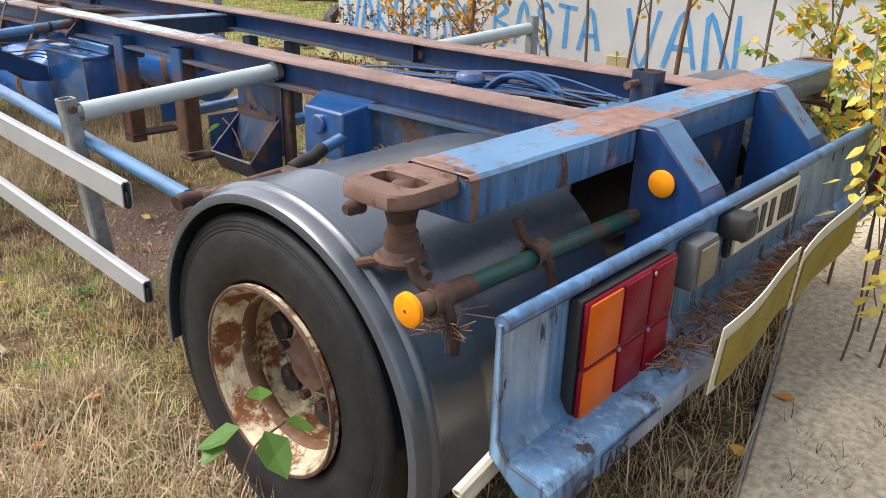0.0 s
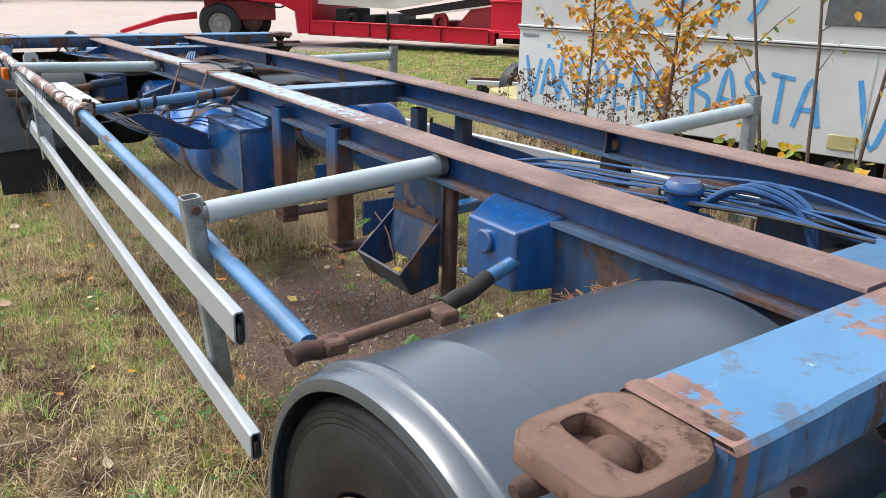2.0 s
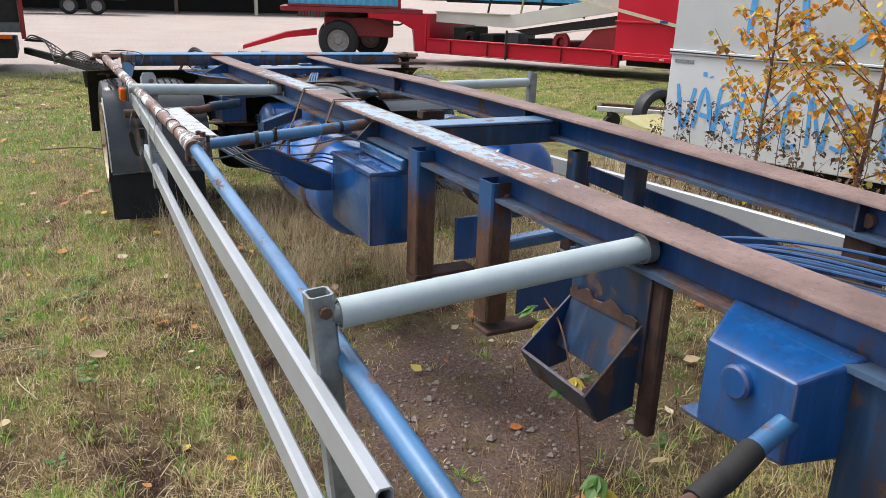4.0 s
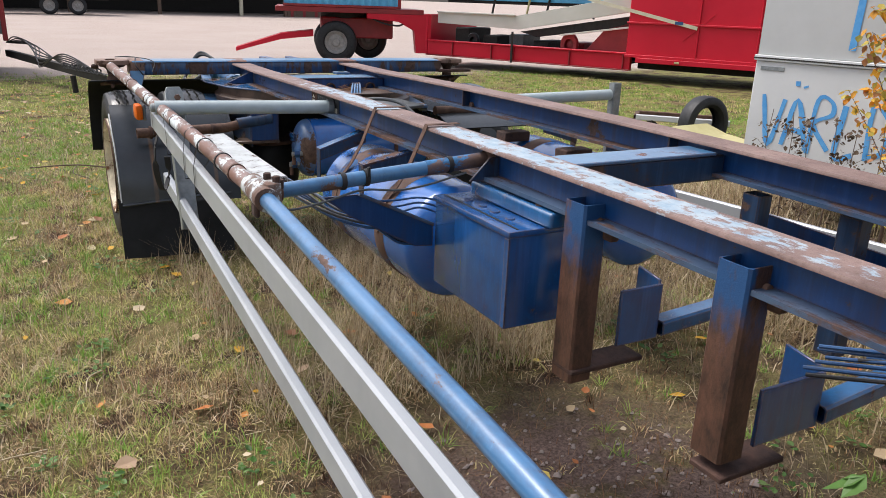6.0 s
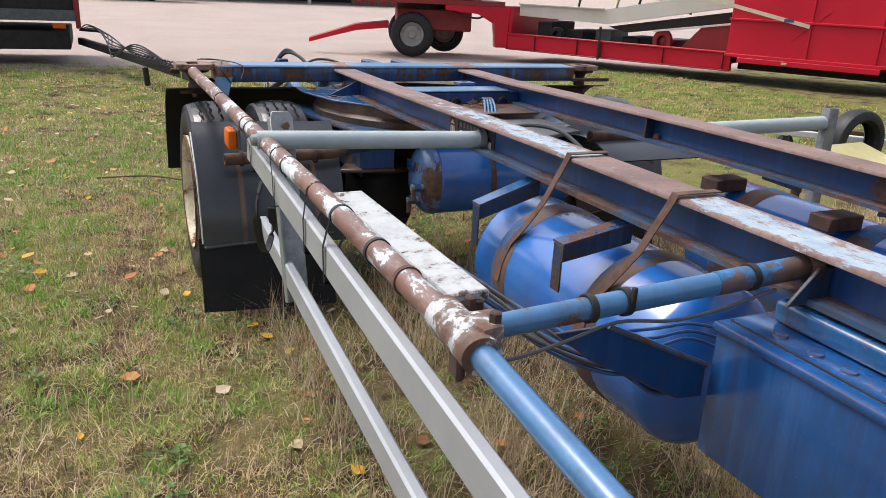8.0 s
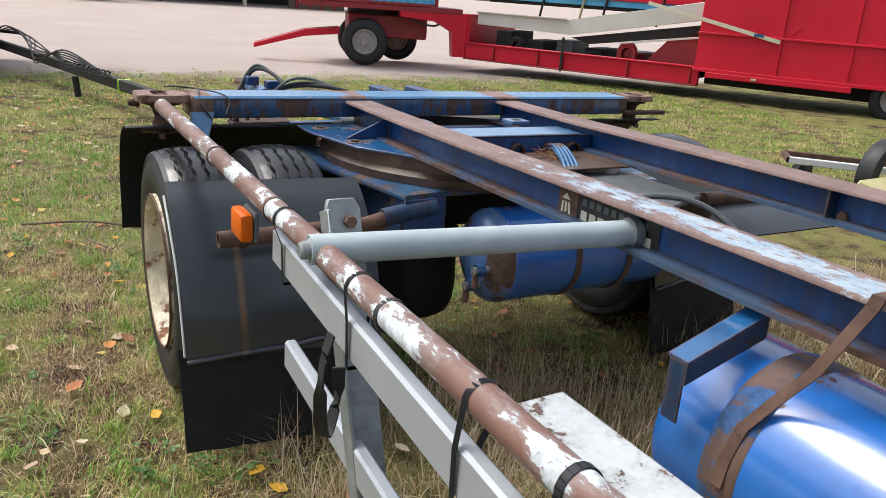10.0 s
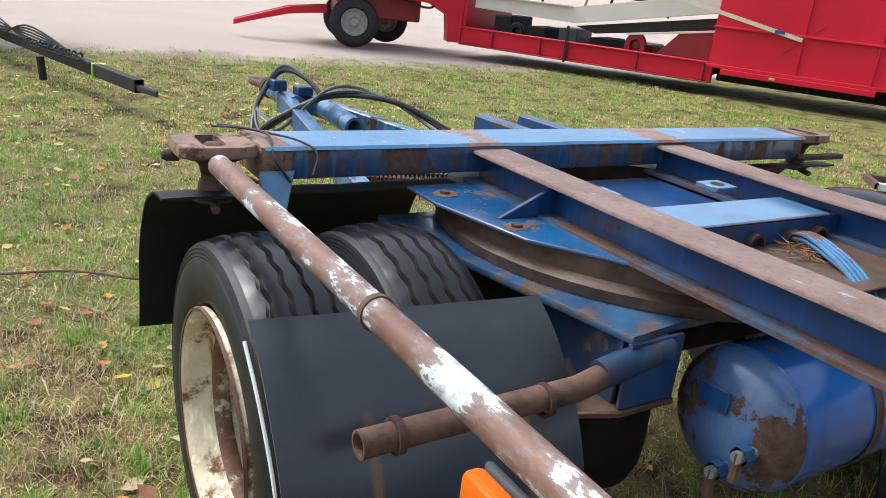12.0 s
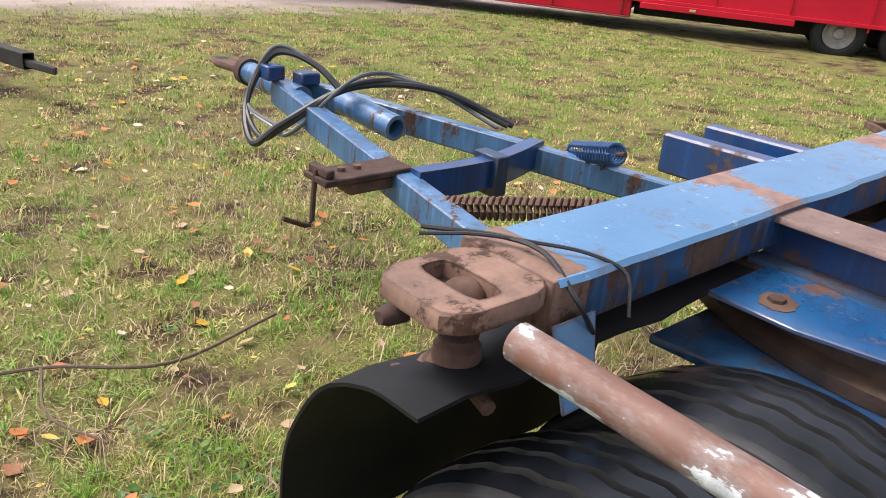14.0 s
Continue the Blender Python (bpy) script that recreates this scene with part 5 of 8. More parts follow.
part("back_plate", moved(box(-0.004, 0.004, -0.124, 0.124, -0.075, 0.075, 0.002), Matrix.Translation((1.826, 2.762, 0.728)) @ Matrix.Rotation(radians(16), 4, "Y")), BLUE_WORN, ch)
part("holder_post", hollow_bar((1.87, 2.61, 0.54), (1.87, 2.61, 0.921), 0.05, 0.03), RUST_DARK, ch)
part("rust_seam", prism([(2.64, 0.795), (2.89, 0.785), (2.89, 0.806), (2.872, 0.822), (2.86, 0.81), (2.83, 0.826), (2.815, 0.824), (2.8, 0.808), (2.76, 0.812), (2.74, 0.83), (2.72, 0.826), (2.69, 0.81), (2.66, 0.818), (2.64, 0.812)], "x", 1.834, 1.8395, 0), RUST_DARK, ch, "rust-eaten seam with broken holes")

# blue tank box ahead of the rear wheels
def taper_box(x0, x1, ya, yb, yc, yd, z0, z1, z2):
    """A box with a narrow front at x0, from ya to yb, that widens to yc, yd at the rail, and a top that rises to it."""
    bm = bmesh.new()
    v = [bm.verts.new(p) for p in ((x0, ya, z0 + 0.015), (x0, yb, z0), (x0, yb, z1), (x0, ya, z1), (x1, yc, z0), (x1, yd, z0), (x1, yd, z2), (x1, yc, z2))]
    for f in ((0, 1, 2, 3), (7, 6, 5, 4), (0, 4, 5, 1), (2, 6, 7, 3), (1, 5, 6, 2), (3, 7, 4, 0)):
        bm.faces.new([v[i] for i in f])
    bmesh.ops.bevel(bm, geom=list(bm.edges), offset=0.008, segments=3, affect="EDGES", profile=0.5)
    return bm


tb = part("tank_box", taper_box(1.735, 1.89, 2.15, 2.345, 2.135, 2.43, 0.745, 0.917, 0.942), BLUE_CLEAN, T, "blue steel tank box with a sloping top", 14)
part("cap", lathe([(0.002, 0.032), (-0.012, 0.032), (-0.016, 0.027), (-0.016, 0)], (1.736, 2.262, 0.868), "x", 22), BLUE_CLEAN, tb, "round blue cap")
part("bracket", box(1.75, 1.88, 2.3, 2.4, 0.735, 0.744, 0.002), BLUE_MID, tb)
part("backing_plate", box(1.872, 1.889, 2.085, 2.13, 0.72, 0.9, 0.002), BLUE_RUSTY, tb)
litter("straw_heap", 1.62, 1.78, 1.8, 1.87, 0.865, 0.022, 110, (0.02, 0.055), "dry needles lying on the mudguard by the tank")


def ribbon(pts, half, thick):
    """A flat bar that follows pts in the upright plane, its width along y."""
    pts = [Vector(p) for p in pts]
    bm = bmesh.new()
    rows = []
    for i, p in enumerate(pts):
        d = pts[min(i + 1, len(pts) - 1)] - pts[max(i - 1, 0)]
        n = Vector((d.z, 0, -d.x)).normalized() * thick
        rows.append([bm.verts.new(p + Vector((0, a, 0)) + n * b) for a, b in ((-half, 0), (half, 0), (half, 1), (-half, 1))])
    for r0, r1 in zip(rows, rows[1:]):
        for k in range(4):
            bm.faces.new((r0[k], r0[(k + 1) % 4], r1[(k + 1) % 4], r1[k]))
    bm.faces.new(rows[0][::-1])
    bm.faces.new(rows[-1])
    bmesh.ops.recalc_face_normals(bm, faces=bm.faces)
    return bm


# air tanks
def tank(name, c, r, length, axis, label):
    h = length / 2
    prof = [(-h, 0)] + [(-h + 0.08 - 0.08 * math.cos(a), r * math.sin(a)) for a in [k * math.pi / 16 for k in range(1, 9)]] + [(h - 0.08 + 0.08 * math.sin(a), r * math.cos(a)) for a in [k * math.pi / 16 for k in range(0, 8)]] + [(h, 0)]
    return part(name, lathe(prof, c, axis, 44), BLUE_TANK, T, label, 50)


BLUE_TANK = painted("tank_paint", (0.012, 0.1, 0.37), (0.022, 0.155, 0.5), (0.12, 0.066, 0.045), 0.66, 0.03, 3.4, 0.24, 0.35, coat=0.8)
TANK_END = painted("peeling_tank_paint", (0.014, 0.11, 0.38), (0.2, 0.29, 0.38), (0.1, 0.058, 0.04), 0.53, 0.02, 3.6, 0.3, 0.6, coat=0.5)
TANK_STRAP = painted("rusted_tank_strap", (0.085, 0.045, 0.03), (0.17, 0.1, 0.07), (0.03, 0.09, 0.22), 0.555, 0.04, 7.0, 0.8, 0.8, (1, 0.6, 1))
t1 = tank("air_tank", (2.38, 6.58, 0.622), 0.165, 0.84, "x", "glossy blue air tank with rusted bands and flaking end")
t1.data.materials.append(TANK_END)
for f in t1.data.polygons:
    f.material_index = 1 if f.center.x < -0.34 else 0
part("weld_seam", lathe([(-0.006, 0.164), (0.0, 0.1675), (0.006, 0.164), (-0.006, 0.164)], (2.045, 6.58, 0.622), "x", 44), BLUE_TANK, t1)
part("type_plate", box(1.955, 1.962, 6.56, 6.64, 0.66, 0.71, 0.001), BLUE_CLEAN, t1, "blue overpainted plate")
for x in (2.3, 2.53):
    part("band", lathe([(-0.012, 0.167), (0.012, 0.167), (0.012, 0.171), (-0.012, 0.171), (-0.012, 0.167)], (x, 6.58, 0.622), "x", 44), RUST, t1)
for y, z in ((6.49, 0.607), (6.54, 0.537)):
    v = part("valve", tube([(1.985, y, z), (1.92, y, z)], 0.014, 10), GALV, t1)
    part("valve_nut", lathe([(-0.01, 0.022), (0.02, 0.022), (0.02, 0)], (1.94, y, z), "x", 6), HOSE_BLUE, t1)
    part("valve_elbow", tube([(1.93, y, z + 0.01), (1.93, y, z - 0.06)], 0.011, 8), RUST, t1)
for xc, lab in ((1.925, "large blue air tank under the rail, held by rusted straps"), (2.78, "large blue air tank under the far rail")):
    t2 = tank("air_tank", (xc, 5.015, 0.645), 0.206, 0.97, "y", lab)
    s = 1 if xc < 2 else -1
    for y, yb, yr, za, zi in ((4.91, 4.82, 4.69, 0.876, 0.915), (5.376, 5.27, 5.13, 0.85, 0.92)):
        w = 0.042
        part("band", lathe([(-w, 0.2065), (-w + 0.01, 0.2105), (w - 0.01, 0.2105), (w, 0.2065), (-w, 0.2065)], (xc, yb, 0.645), "y", 44), TANK_STRAP, t2, "broad rusted strap with remnants of blue")
        xo, xi = xc - s * 0.24, xc - s * 0.035
        part("tank_arm", prism([(xo, za - 0.042), (xo, za), (xi, zi), (xi, zi - 0.048)], "y", y - 0.025, y - 0.019, 0.0), BLUE_RUSTY, t2, "rusted blue angle arm")
        part("arm_flange", prism([(xo, za), (xo, za + 0.006), (xi, zi + 0.006), (xi, zi)], "y", y - 0.025, y + 0.025, 0.0), BLUE_MID, t2)
        part("arm_leg", prism([(xo, za - 0.001), (xo + s * 0.005, za - 0.001), (xo + s * 0.005, za - 0.125), (xo, za - 0.125)], "y", y - 0.02, y + 0.02, 0.001), BLUE_RUSTY, t2)
        if s > 0:
            part("tie_strap", ribbon([(1.962, yr, 1.05), (1.838, yr, 1.05), (1.833, yr + 0.003, 1.03), (1.8, yr + 0.05, 0.9), (1.776, yr + 0.1, 0.815), (1.745, yr + 0.125, 0.76), (1.722, yr + 0.13, 0.7), (1.711, yr + 0.13, 0.645)], 0.012, 0.003), RUST, t2, "flat rusted strap slung over the rail")
        else:
            part("bracket", box(2.58, 2.72, y - 0.05, y + 0.03, 0.84, 0.885, 0.004), RUST_DARK, t2, "rusted bracket")
sa = part("support_arm", prism([(1.36, 0.905), (1.47, 0.905), (1.722, 0.785), (1.722, 0.715), (1.66, 0.72), (1.44, 0.84)], "y", 4.4, 4.408, 0.001), BLUE, T, "dark blue gusset plate under the pole")
part("arm_edge", tube([(1.47, 4.398, 0.906), (1.722, 4.398, 0.786)], 0.006, 6), BLUE_EDGE, sa)
part("cable", tube(curve_pts([(1.2, 4.37, 0.895), (1.26, 4.375, 0.885), (1.36, 4.376, 0.9), (1.47, 4.374, 0.924), (1.58, 4.36, 0.918), (1.68, 4.352, 0.93), (1.8, 4.34, 0.96)], 6), 0.0034, 6), GREYCAP, T, "thin grey cable slung below the pole")
for k in range(3):
    part("cable", tube(curve_pts([(1.5, 4.44, 0.87 - 0.012 * k), (1.6, 4.43, 0.868 - 0.02 * k), (1.68, 4.42, 0.872 - 0.016 * k), (1.74, 4.4, 0.862 - 0.02 * k)], 6), 0.0034, 6), HOSE_BLUE, T, "thin hose into the control box")

# cross members between the rails
cm = part("cross_member", box(1.91, 2.625, 4.08, 4.2, 0.93, 1.012, 0.004), BLUE_WORN, T, "blue cross member between the rails")
part("lid", box(1.955, 2.58, 4.075, 4.205, 1.0125, 1.024, 0.003), BLUE_TOP, cm)
cm2 = part("cross_member", box(1.91, 2.625, 6.82, 6.97, 0.87, 0.985, 0.004), BLUE, T, "light blue box cross member with cable holes")
part("lid", box(1.96, 2.57, 6.815, 6.975, 0.9855, 0.993, 0.004), BLUE_TOP, cm2)
for x in (2.27, 2.42, 2.53):
    part("cable_hole", tube([(x, 6.822, 0.93), (x, 6.8, 0.93)], 0.032, 16, 0.024), RUST_DARK, cm2, "rusted cable gland")
for x in (2.0, 2.45):
    part("lashing_eye", prism([(x - 0.045, 7.06), (x + 0.045, 7.06), (x + 0.045, 7.14), (x - 0.045, 7.14)], "z", 0.985, 1.0, 0.002), BLUE_TOP, T, "pale blue lashing plate")
    part("eye_hole", lathe([(0, 0.02), (0.001, 0.0)], (x, 7.1, 1.0015), "z", 16), DARK, T)
part("front_deck", box(1.96, 2.575, 6.98, 7.465, 0.9, 0.915, 0.002), BLUE, T, "blue plate between the rails")
part("rear_deck", box(1.96, 2.575, 1.36, 1.62, 0.93, 0.942, 0.002), BLUE_TOP, T, "pale blue plate between the rails")
re = part("lashing_ring", hollow_bar((2.5, 1.5, 0.95), (2.5, 1.5, 1.06), 0.09, 0.07), BLUE_WORN, T, "blue pipe socket on the rear deck")
part("ring_pin", tube([(2.4, 1.52, 1.02), (2.52, 1.52, 1.02)], 0.014, 8), RUST, re)
part("rear_lashing_plate", prism([(2.13, 1.48), (2.26, 1.44), (2.28, 1.52), (2.15, 1.56)], "z", 0.943, 0.955, 0.002), BLUE_TOP, T)

# brake valve and hoses between the rails
bv = part("brake_valve", lathe([(0, 0.0), (0, 0.05), (0.06, 0.05), (0.065, 0.056), (0.08, 0.056), (0.095, 0.045), (0.1, 0)], (2.3, 2.1, 0.9), "z", 20), BLUE_CLEAN, T, "blue brake valve")
part("valve_body", box(2.24, 2.38, 2.03, 2.16, 0.82, 0.9, 0.02, 2), BLUE_CLEAN, bv)
part("valve_side", tube([(2.28, 2.16, 0.93), (2.2, 2.28, 0.9)], 0.035, 12), RUST_DARK, bv)
random.seed(5)
for k in range(11):
    o = 0.012 * (k % 4)
    z = 0.86 + 0.011 * (k // 4) + 0.03 * random.random()
    pts = [(2.05 + 0.02 * k, 3.35 - 0.1 * random.random(), z - 0.16), (2.1 + 0.018 * k, 2.7, z + 0.03), (2.2 + 0.02 * k, 2.25 + 0.05 * random.random(), z + 0.06), (2.32 + 0.018 * k, 1.9, z + 0.07), (2.38 + 0.015 * k, 1.6, z + 0.02 + 0.05 * random.random())]
    pts = [(p[0] + 0.035 * noise.noise((k * 5.3, i * 2.1, 2)), p[1], p[2] + 0.03 * noise.noise((k * 3.1, i * 1.9, 6))) for i, p in enumerate(pts)]
    part("air_hose", tube(curve_pts(pts, 9), 0.0048, 8), HOSE_BLUE if k % 4 else HOSE_BLACK, T, "blue painted air hose")
for k in range(3):
    pts = [(2.3, 2.05, 0.93), (2.33 + 0.05 * k, 1.95, 1.0), (2.4 + 0.03 * k, 1.82, 0.96), (2.4, 1.75, 0.86)]
    part("air_hose", tube(curve_pts(pts, 7), 0.009, 8), HOSE_BLUE, T, "blue painted air hose")
for k in range(9):
    d = k % 3
    pts = [(1.265 + 0.008 * k, 5.25, 0.885 - 0.006 * d), (1.3 + 0.009 * k, 4.95, 0.872 - 0.008 * d), (1.345 + 0.01 * k, 4.68, 0.86 - 0.009 * d), (1.39 + 0.01 * k, 4.5, 0.842 - 0.01 * d), (1.49 + 0.006 * k, 4.42, 0.815 - 0.01 * d), (1.61, 4.43 - 0.002 * k, 0.785 - 0.006 * k), (1.74, 4.44, 0.755 - 0.006 * k)]
    pts = [(p[0] + 0.01 * noise.noise((k * 3.7, i, 1)), p[1], p[2] + 0.022 * noise.noise((k * 4.1, i * 1.3, 8))) for i, p in enumerate(pts)]
    part("cable", tube(curve_pts(pts, 6), 0.0042, 7), HOSE_BLACK if d == 0 else HOSE_BLUE, T, "thin hose along the plank and under the pole")
for k in range(8):
    pts = [(2.405 + 0.011 * (k % 4), 6.83, 0.932 + 0.012 * (k // 4)), (2.4 + 0.013 * (k % 4), 6.77, 0.948 + 0.012 * (k // 4)), (2.36 + 0.016 * (k % 4), 6.68, 0.945 + 0.01 * (k // 4)), (2.315 + 0.018 * (k % 4), 6.58, 0.93), (2.28 + 0.018 * (k % 4), 6.5, 0.88)]
    part("cable", tube(curve_pts(pts, 6), 0.0058, 8), POLE_BLUE, T, "blue hose from the cable gland")
part("far_hose", tube(curve_pts([(2.1, 6.15, 0.9), (2.2, 6.05, 0.96), (2.33, 5.95, 0.95), (2.4, 5.8, 0.86)], 8), 0.009, 8), GREYCAP, T, "grey looped hose between the rails")

# far side guard
part("guard_rail", hollow_bar((3.52, 2.4, 0.615), (3.45, 6.0, 0.52), 0.03, 0.1), ALU, T, "pale aluminium guard rail on the far side")
part("far_spar", add_sweep(bmesh.new(), curve_pts([(2.78, 4.06, 0.785), (2.75, 3.6, 0.778), (2.75, 3.2, 0.765), (2.72, 2.75, 0.72)], 8), [(-0.005, -0.035), (0.005, -0.035), (0.005, 0.035), (-0.005, 0.035)]), BLUE, T, "long bent dark blue flat bar beyond the far rail")
part("spar_pin", tube([(2.78, 4.06, 0.72), (2.78, 4.06, 0.84)], 0.009, 8), RUST_DARK, T)

# maker's plate on the rail, its lettering as plain bars
mp = part("maker_sticker", box(1.8915, 1.8935, 5.67, 6.045, 0.925, 1.013, 0), INK, T, "dark maker's sticker with pale marks")
part("emblem", box(1.8895, 1.8913, 5.965, 6.045, 0.925, 1.013, 0), RUST, mp, "faded brown emblem field")
for k in range(3):
    part("emblem_mark", prism([(5.99 + 0.016 * k, 0.945 + 0.006 * (k % 2)), (5.999 + 0.016 * k, 0.945), (6.004 + 0.012 * k, 0.975), (5.996 + 0.012 * k, 0.975)], "x", 1.888, 1.889, 0), PLATEGREY, mp)
part("emblem_mark", prism([(5.995, 0.982), (6.03, 0.982), (6.013, 0.998)], "x", 1.888, 1.889, 0), PLATEGREY, mp)
for k in range(9):
    part("bar", box(1.8895, 1.8913, 5.93 - 0.028 * k, 5.948 - 0.028 * k, 0.982, 1.0, 0), GREYCAP, mp)
for k in range(8):
    part("bar", box(1.8895, 1.8913, 5.925 - 0.033 * k, 5.949 - 0.033 * k, 0.938, 0.968, 0), PLATEGREY, mp)


# ---- front bogie ----
wheel(1.03, 1.28, 7.2, 0.458, 0.44, 0.268, True, True, -1, RIM_SOUND)
wheel(1.34, 1.59, 7.2, 0.458, 0.44, 0.268, True, False)
wheel(3.32, 3.57, 7.2, 0.458, 0.44, 0.268, False, True, 1)
wheel(3.01, 3.26, 7.2, 0.458, 0.44, 0.268, False, False, 1)
part("axle", tube([(1.2, 7.2, 0.458), (3.4, 7.2, 0.458)], 0.06, 14), DARK, T)


def sheet(name, pts, x0, x1, material, label, th=0.007, wave=0.0, skew=0.0):
    """A bent sheet: a line of (y, z) made wide along x."""
    bm = bmesh.new()
    line = curve_pts([(0, y, z) for y, z in pts], 8)
    nx = 10
    grid = []
    for p in line:
        grid.append([bm.verts.new((x0 + (x1 - x0) * k / nx, p.y + skew * k / nx + wave * noise.noise((k * 0.7, p.z * 4, 0)), p.z)) for k in range(nx + 1)])
    for r0, r1 in zip(grid, grid[1:]):
        for k in range(nx):
            bm.faces.new((r0[k], r0[k + 1], r1[k + 1], r1[k]))
    bmesh.ops.recalc_face_normals(bm, faces=bm.faces)
    bmesh.ops.solidify(bm, geom=bm.faces[:], thickness=th)
    return part(name, bm, material, T, label)


for x0, x1 in ((1.03, 1.65), (2.95, 3.57)):
    g = sheet("mudguard", [(6.94, 0.845), (6.855, 0.775), (6.755, 0.64), (6.7, 0.5), (6.675, 0.35)], x0, x1, GUARD_DARK, "black rubber mudguard behind the front wheels", 0.007, 0.006, -0.07 if x0 < 2 else 0.07)
    k = -0.07 if x0 < 2 else 0.07
    sheet("mud_flap", [(6.69, 0.38), (6.66, 0.24), (6.62, 0.06)], x0 - 0.02, x1 - 0.06, FLAP, "hanging black rubber mud flap", 0.006, 0.008, k * 0.9)
    part("flap_rail", tube(curve_pts([(x0, 6.664, 0.345), (x0 + 0.15, 6.664 + 0.24 * k, 0.358), (x0 + 0.32, 6.664 + 0.52 * k, 0.37), (x0 + 0.42, 6.664 + 0.68 * k, 0.385), (x1 - 0.06, 6.664 + 0.9 * k, 0.388)], 5), 0.008, 8), GUARD_DARK, T, "curled lower edge of the mudguard")
sheet("mudguard", [(7.45, 0.93), (7.56, 0.915), (7.68, 0.84), (7.76, 0.68), (7.785, 0.45)], 0.985, 1.8, FLAP, "torn black rubber mudguard ahead of the front wheels", 0.006, 0.02)
sheet("mudguard", [(7.45, 0.93), (7.56, 0.915), (7.68, 0.84), (7.76, 0.68), (7.785, 0.45)], 3.0, 3.6, FLAP, "black rubber mudguard ahead of the front wheels", 0.006, 0.02)
part("white_edge", tube(curve_pts([(1.028, 6.95, 0.8), (1.026, 6.85, 0.72), (1.026, 6.755, 0.6), (1.026, 6.7, 0.45), (1.026, 6.678, 0.36)], 6), 0.004, 6), WHITE, T, "white painted edge of the mudguard")
gp = part("guard_pipe", tube([(1.13, 6.655, 0.735), (1.6, 6.655, 0.745), (1.7, 6.66, 0.765), (1.8, 6.67, 0.775)], 0.026, 18, 0.02), RUST, T, "rusted mudguard pipe")
for x in (1.2, 1.52):
    part("hook", lathe([(-0.007, 0.027), (0.007, 0.027), (0.007, 0.034), (-0.007, 0.034), (-0.007, 0.027)], (x, 6.655, 0.737), "x", 18), RUST_DARK, gp)
part("pipe_root", tube([(1.66, 6.66, 0.762), (1.86, 6.675, 0.785)], 0.031, 14), BLUE_RUSTY, gp, "blue pipe root eaten by rust")
part("guard_pipe", tube([(2.72, 6.3, 0.85), (3.2, 6.3, 0.84)], 0.026, 14), RUST, T, "rusted pipe under the far rail")

# turntable
lowp = part("turntable_base", prism([(1.58, 7.52), (1.6, 7.3), (1.742, 6.662), (1.9, 6.69), (2.7, 6.69), (2.86, 6.662), (3.0, 7.3), (3.02, 7.52)], "z", 0.812, 0.83, 0.003), BLUE_BASE, T, "blue turntable base plate, chipped along its edge")
part("base_wall", box(1.742, 1.755, 6.69, 7.5, 0.62, 0.815, 0.003), BLUE_WORN, lowp)
part("base_end", box(1.74, 1.9, 6.662, 6.675, 0.66, 0.815, 0.003), BLUE, lowp)
asp = part("air_spring", lathe([(0.3, 0.0), (0.3, 0.12), (0.32, 0.15), (0.36, 0.165), (0.42, 0.17), (0.5, 0.168), (0.57, 0.165), (0.6, 0.155), (0.61, 0.14), (0.61, 0)], (1.925, 6.945, 0), "z", 36), FLAP, lowp, "black rubber air spring bellows")
part("spring_plate", lathe([(0.606, 0.0), (0.606, 0.172), (0.616, 0.178), (0.626, 0.178), (0.63, 0.172), (0.63, 0)], (1.925, 6.945, 0), "z", 36), RUST_DARK, asp, "rusted clamp plate")
part("hanger_foot", prism([(1.64, 6.69), (1.74, 6.655), (1.9, 6.655), (1.92, 6.76), (1.7, 6.8)], "z", 0.645, 0.66, 0.003), GREASE, lowp, "grimy foot plate")
part("turntable_ring", lathe([(0.831, 0.62), (0.86, 0.625), (0.875, 0.6), (0.92, 0.6), (0.92, 0.5), (0.83, 0.5), (0.83, 0.62)], (2.3, 7.2, 0), "z", 72), GREASE, T, "greasy brown turntable ring")
for s in (-1, 1):
    x = 2.3 + s * 0.4
    o = lambda d: x + s * d
    upp = part("turntable_lug", prism([(o(-0.06), 7.46), (o(0.27), 7.46), (o(0.27), 7.3), (o(0.2), 7.0), (o(0.0), 6.72), (o(-0.06), 6.72)], "z", 0.921, 0.93, 0.002), BLUE_MID, T, "blue lug plate on the turntable")
    part("rib", prism([(o(0.01), 0.931), (o(0.18), 0.931), (o(0.01), 1.01)], "y", 7.14, 7.152, 0.001), BLUE, upp)
    for px, py in ((0.17, 7.08), (0.2, 7.37)):
        blob = [(o(px) + (0.04 + 0.02 * noise.noise((k, px * 9, 0))) * math.cos(k * 0.45), py + (0.032 + 0.018 * noise.noise((k, py * 9, 4))) * math.sin(k * 0.45)) for k in range(14)]
        part("rust_patch", prism(blob, "z", 0.9302, 0.9315, 0), RUST, upp, "rust eaten patch round a bolt")
        part("bolt", lathe([(0, 0.016), (0.007, 0.015), (0.008, 0)], (o(px), py, 0.931), "z", 6), RUST_DARK, upp)
part("cross_axle_beam", box(1.76, 2.85, 7.1, 7.3, 0.56, 0.8, 0.02), DARK, T)
part("lever_plate", prism([(2.35, 6.1), (2.6, 6.2), (2.58, 6.5), (2.3, 6.62)], "z", 0.885, 0.9, 0.003), GREYCAP, T, "grey cover plate between the rails")
# added to cover the ring: the dark gap between the rails as a sheet
part("gap_sheet", box(1.965, 2.57, 6.52, 6.812, 0.922, 0.928, 0.002), GREASE, T, "added dark sheet over the ring, for the dark gap under the hoses")
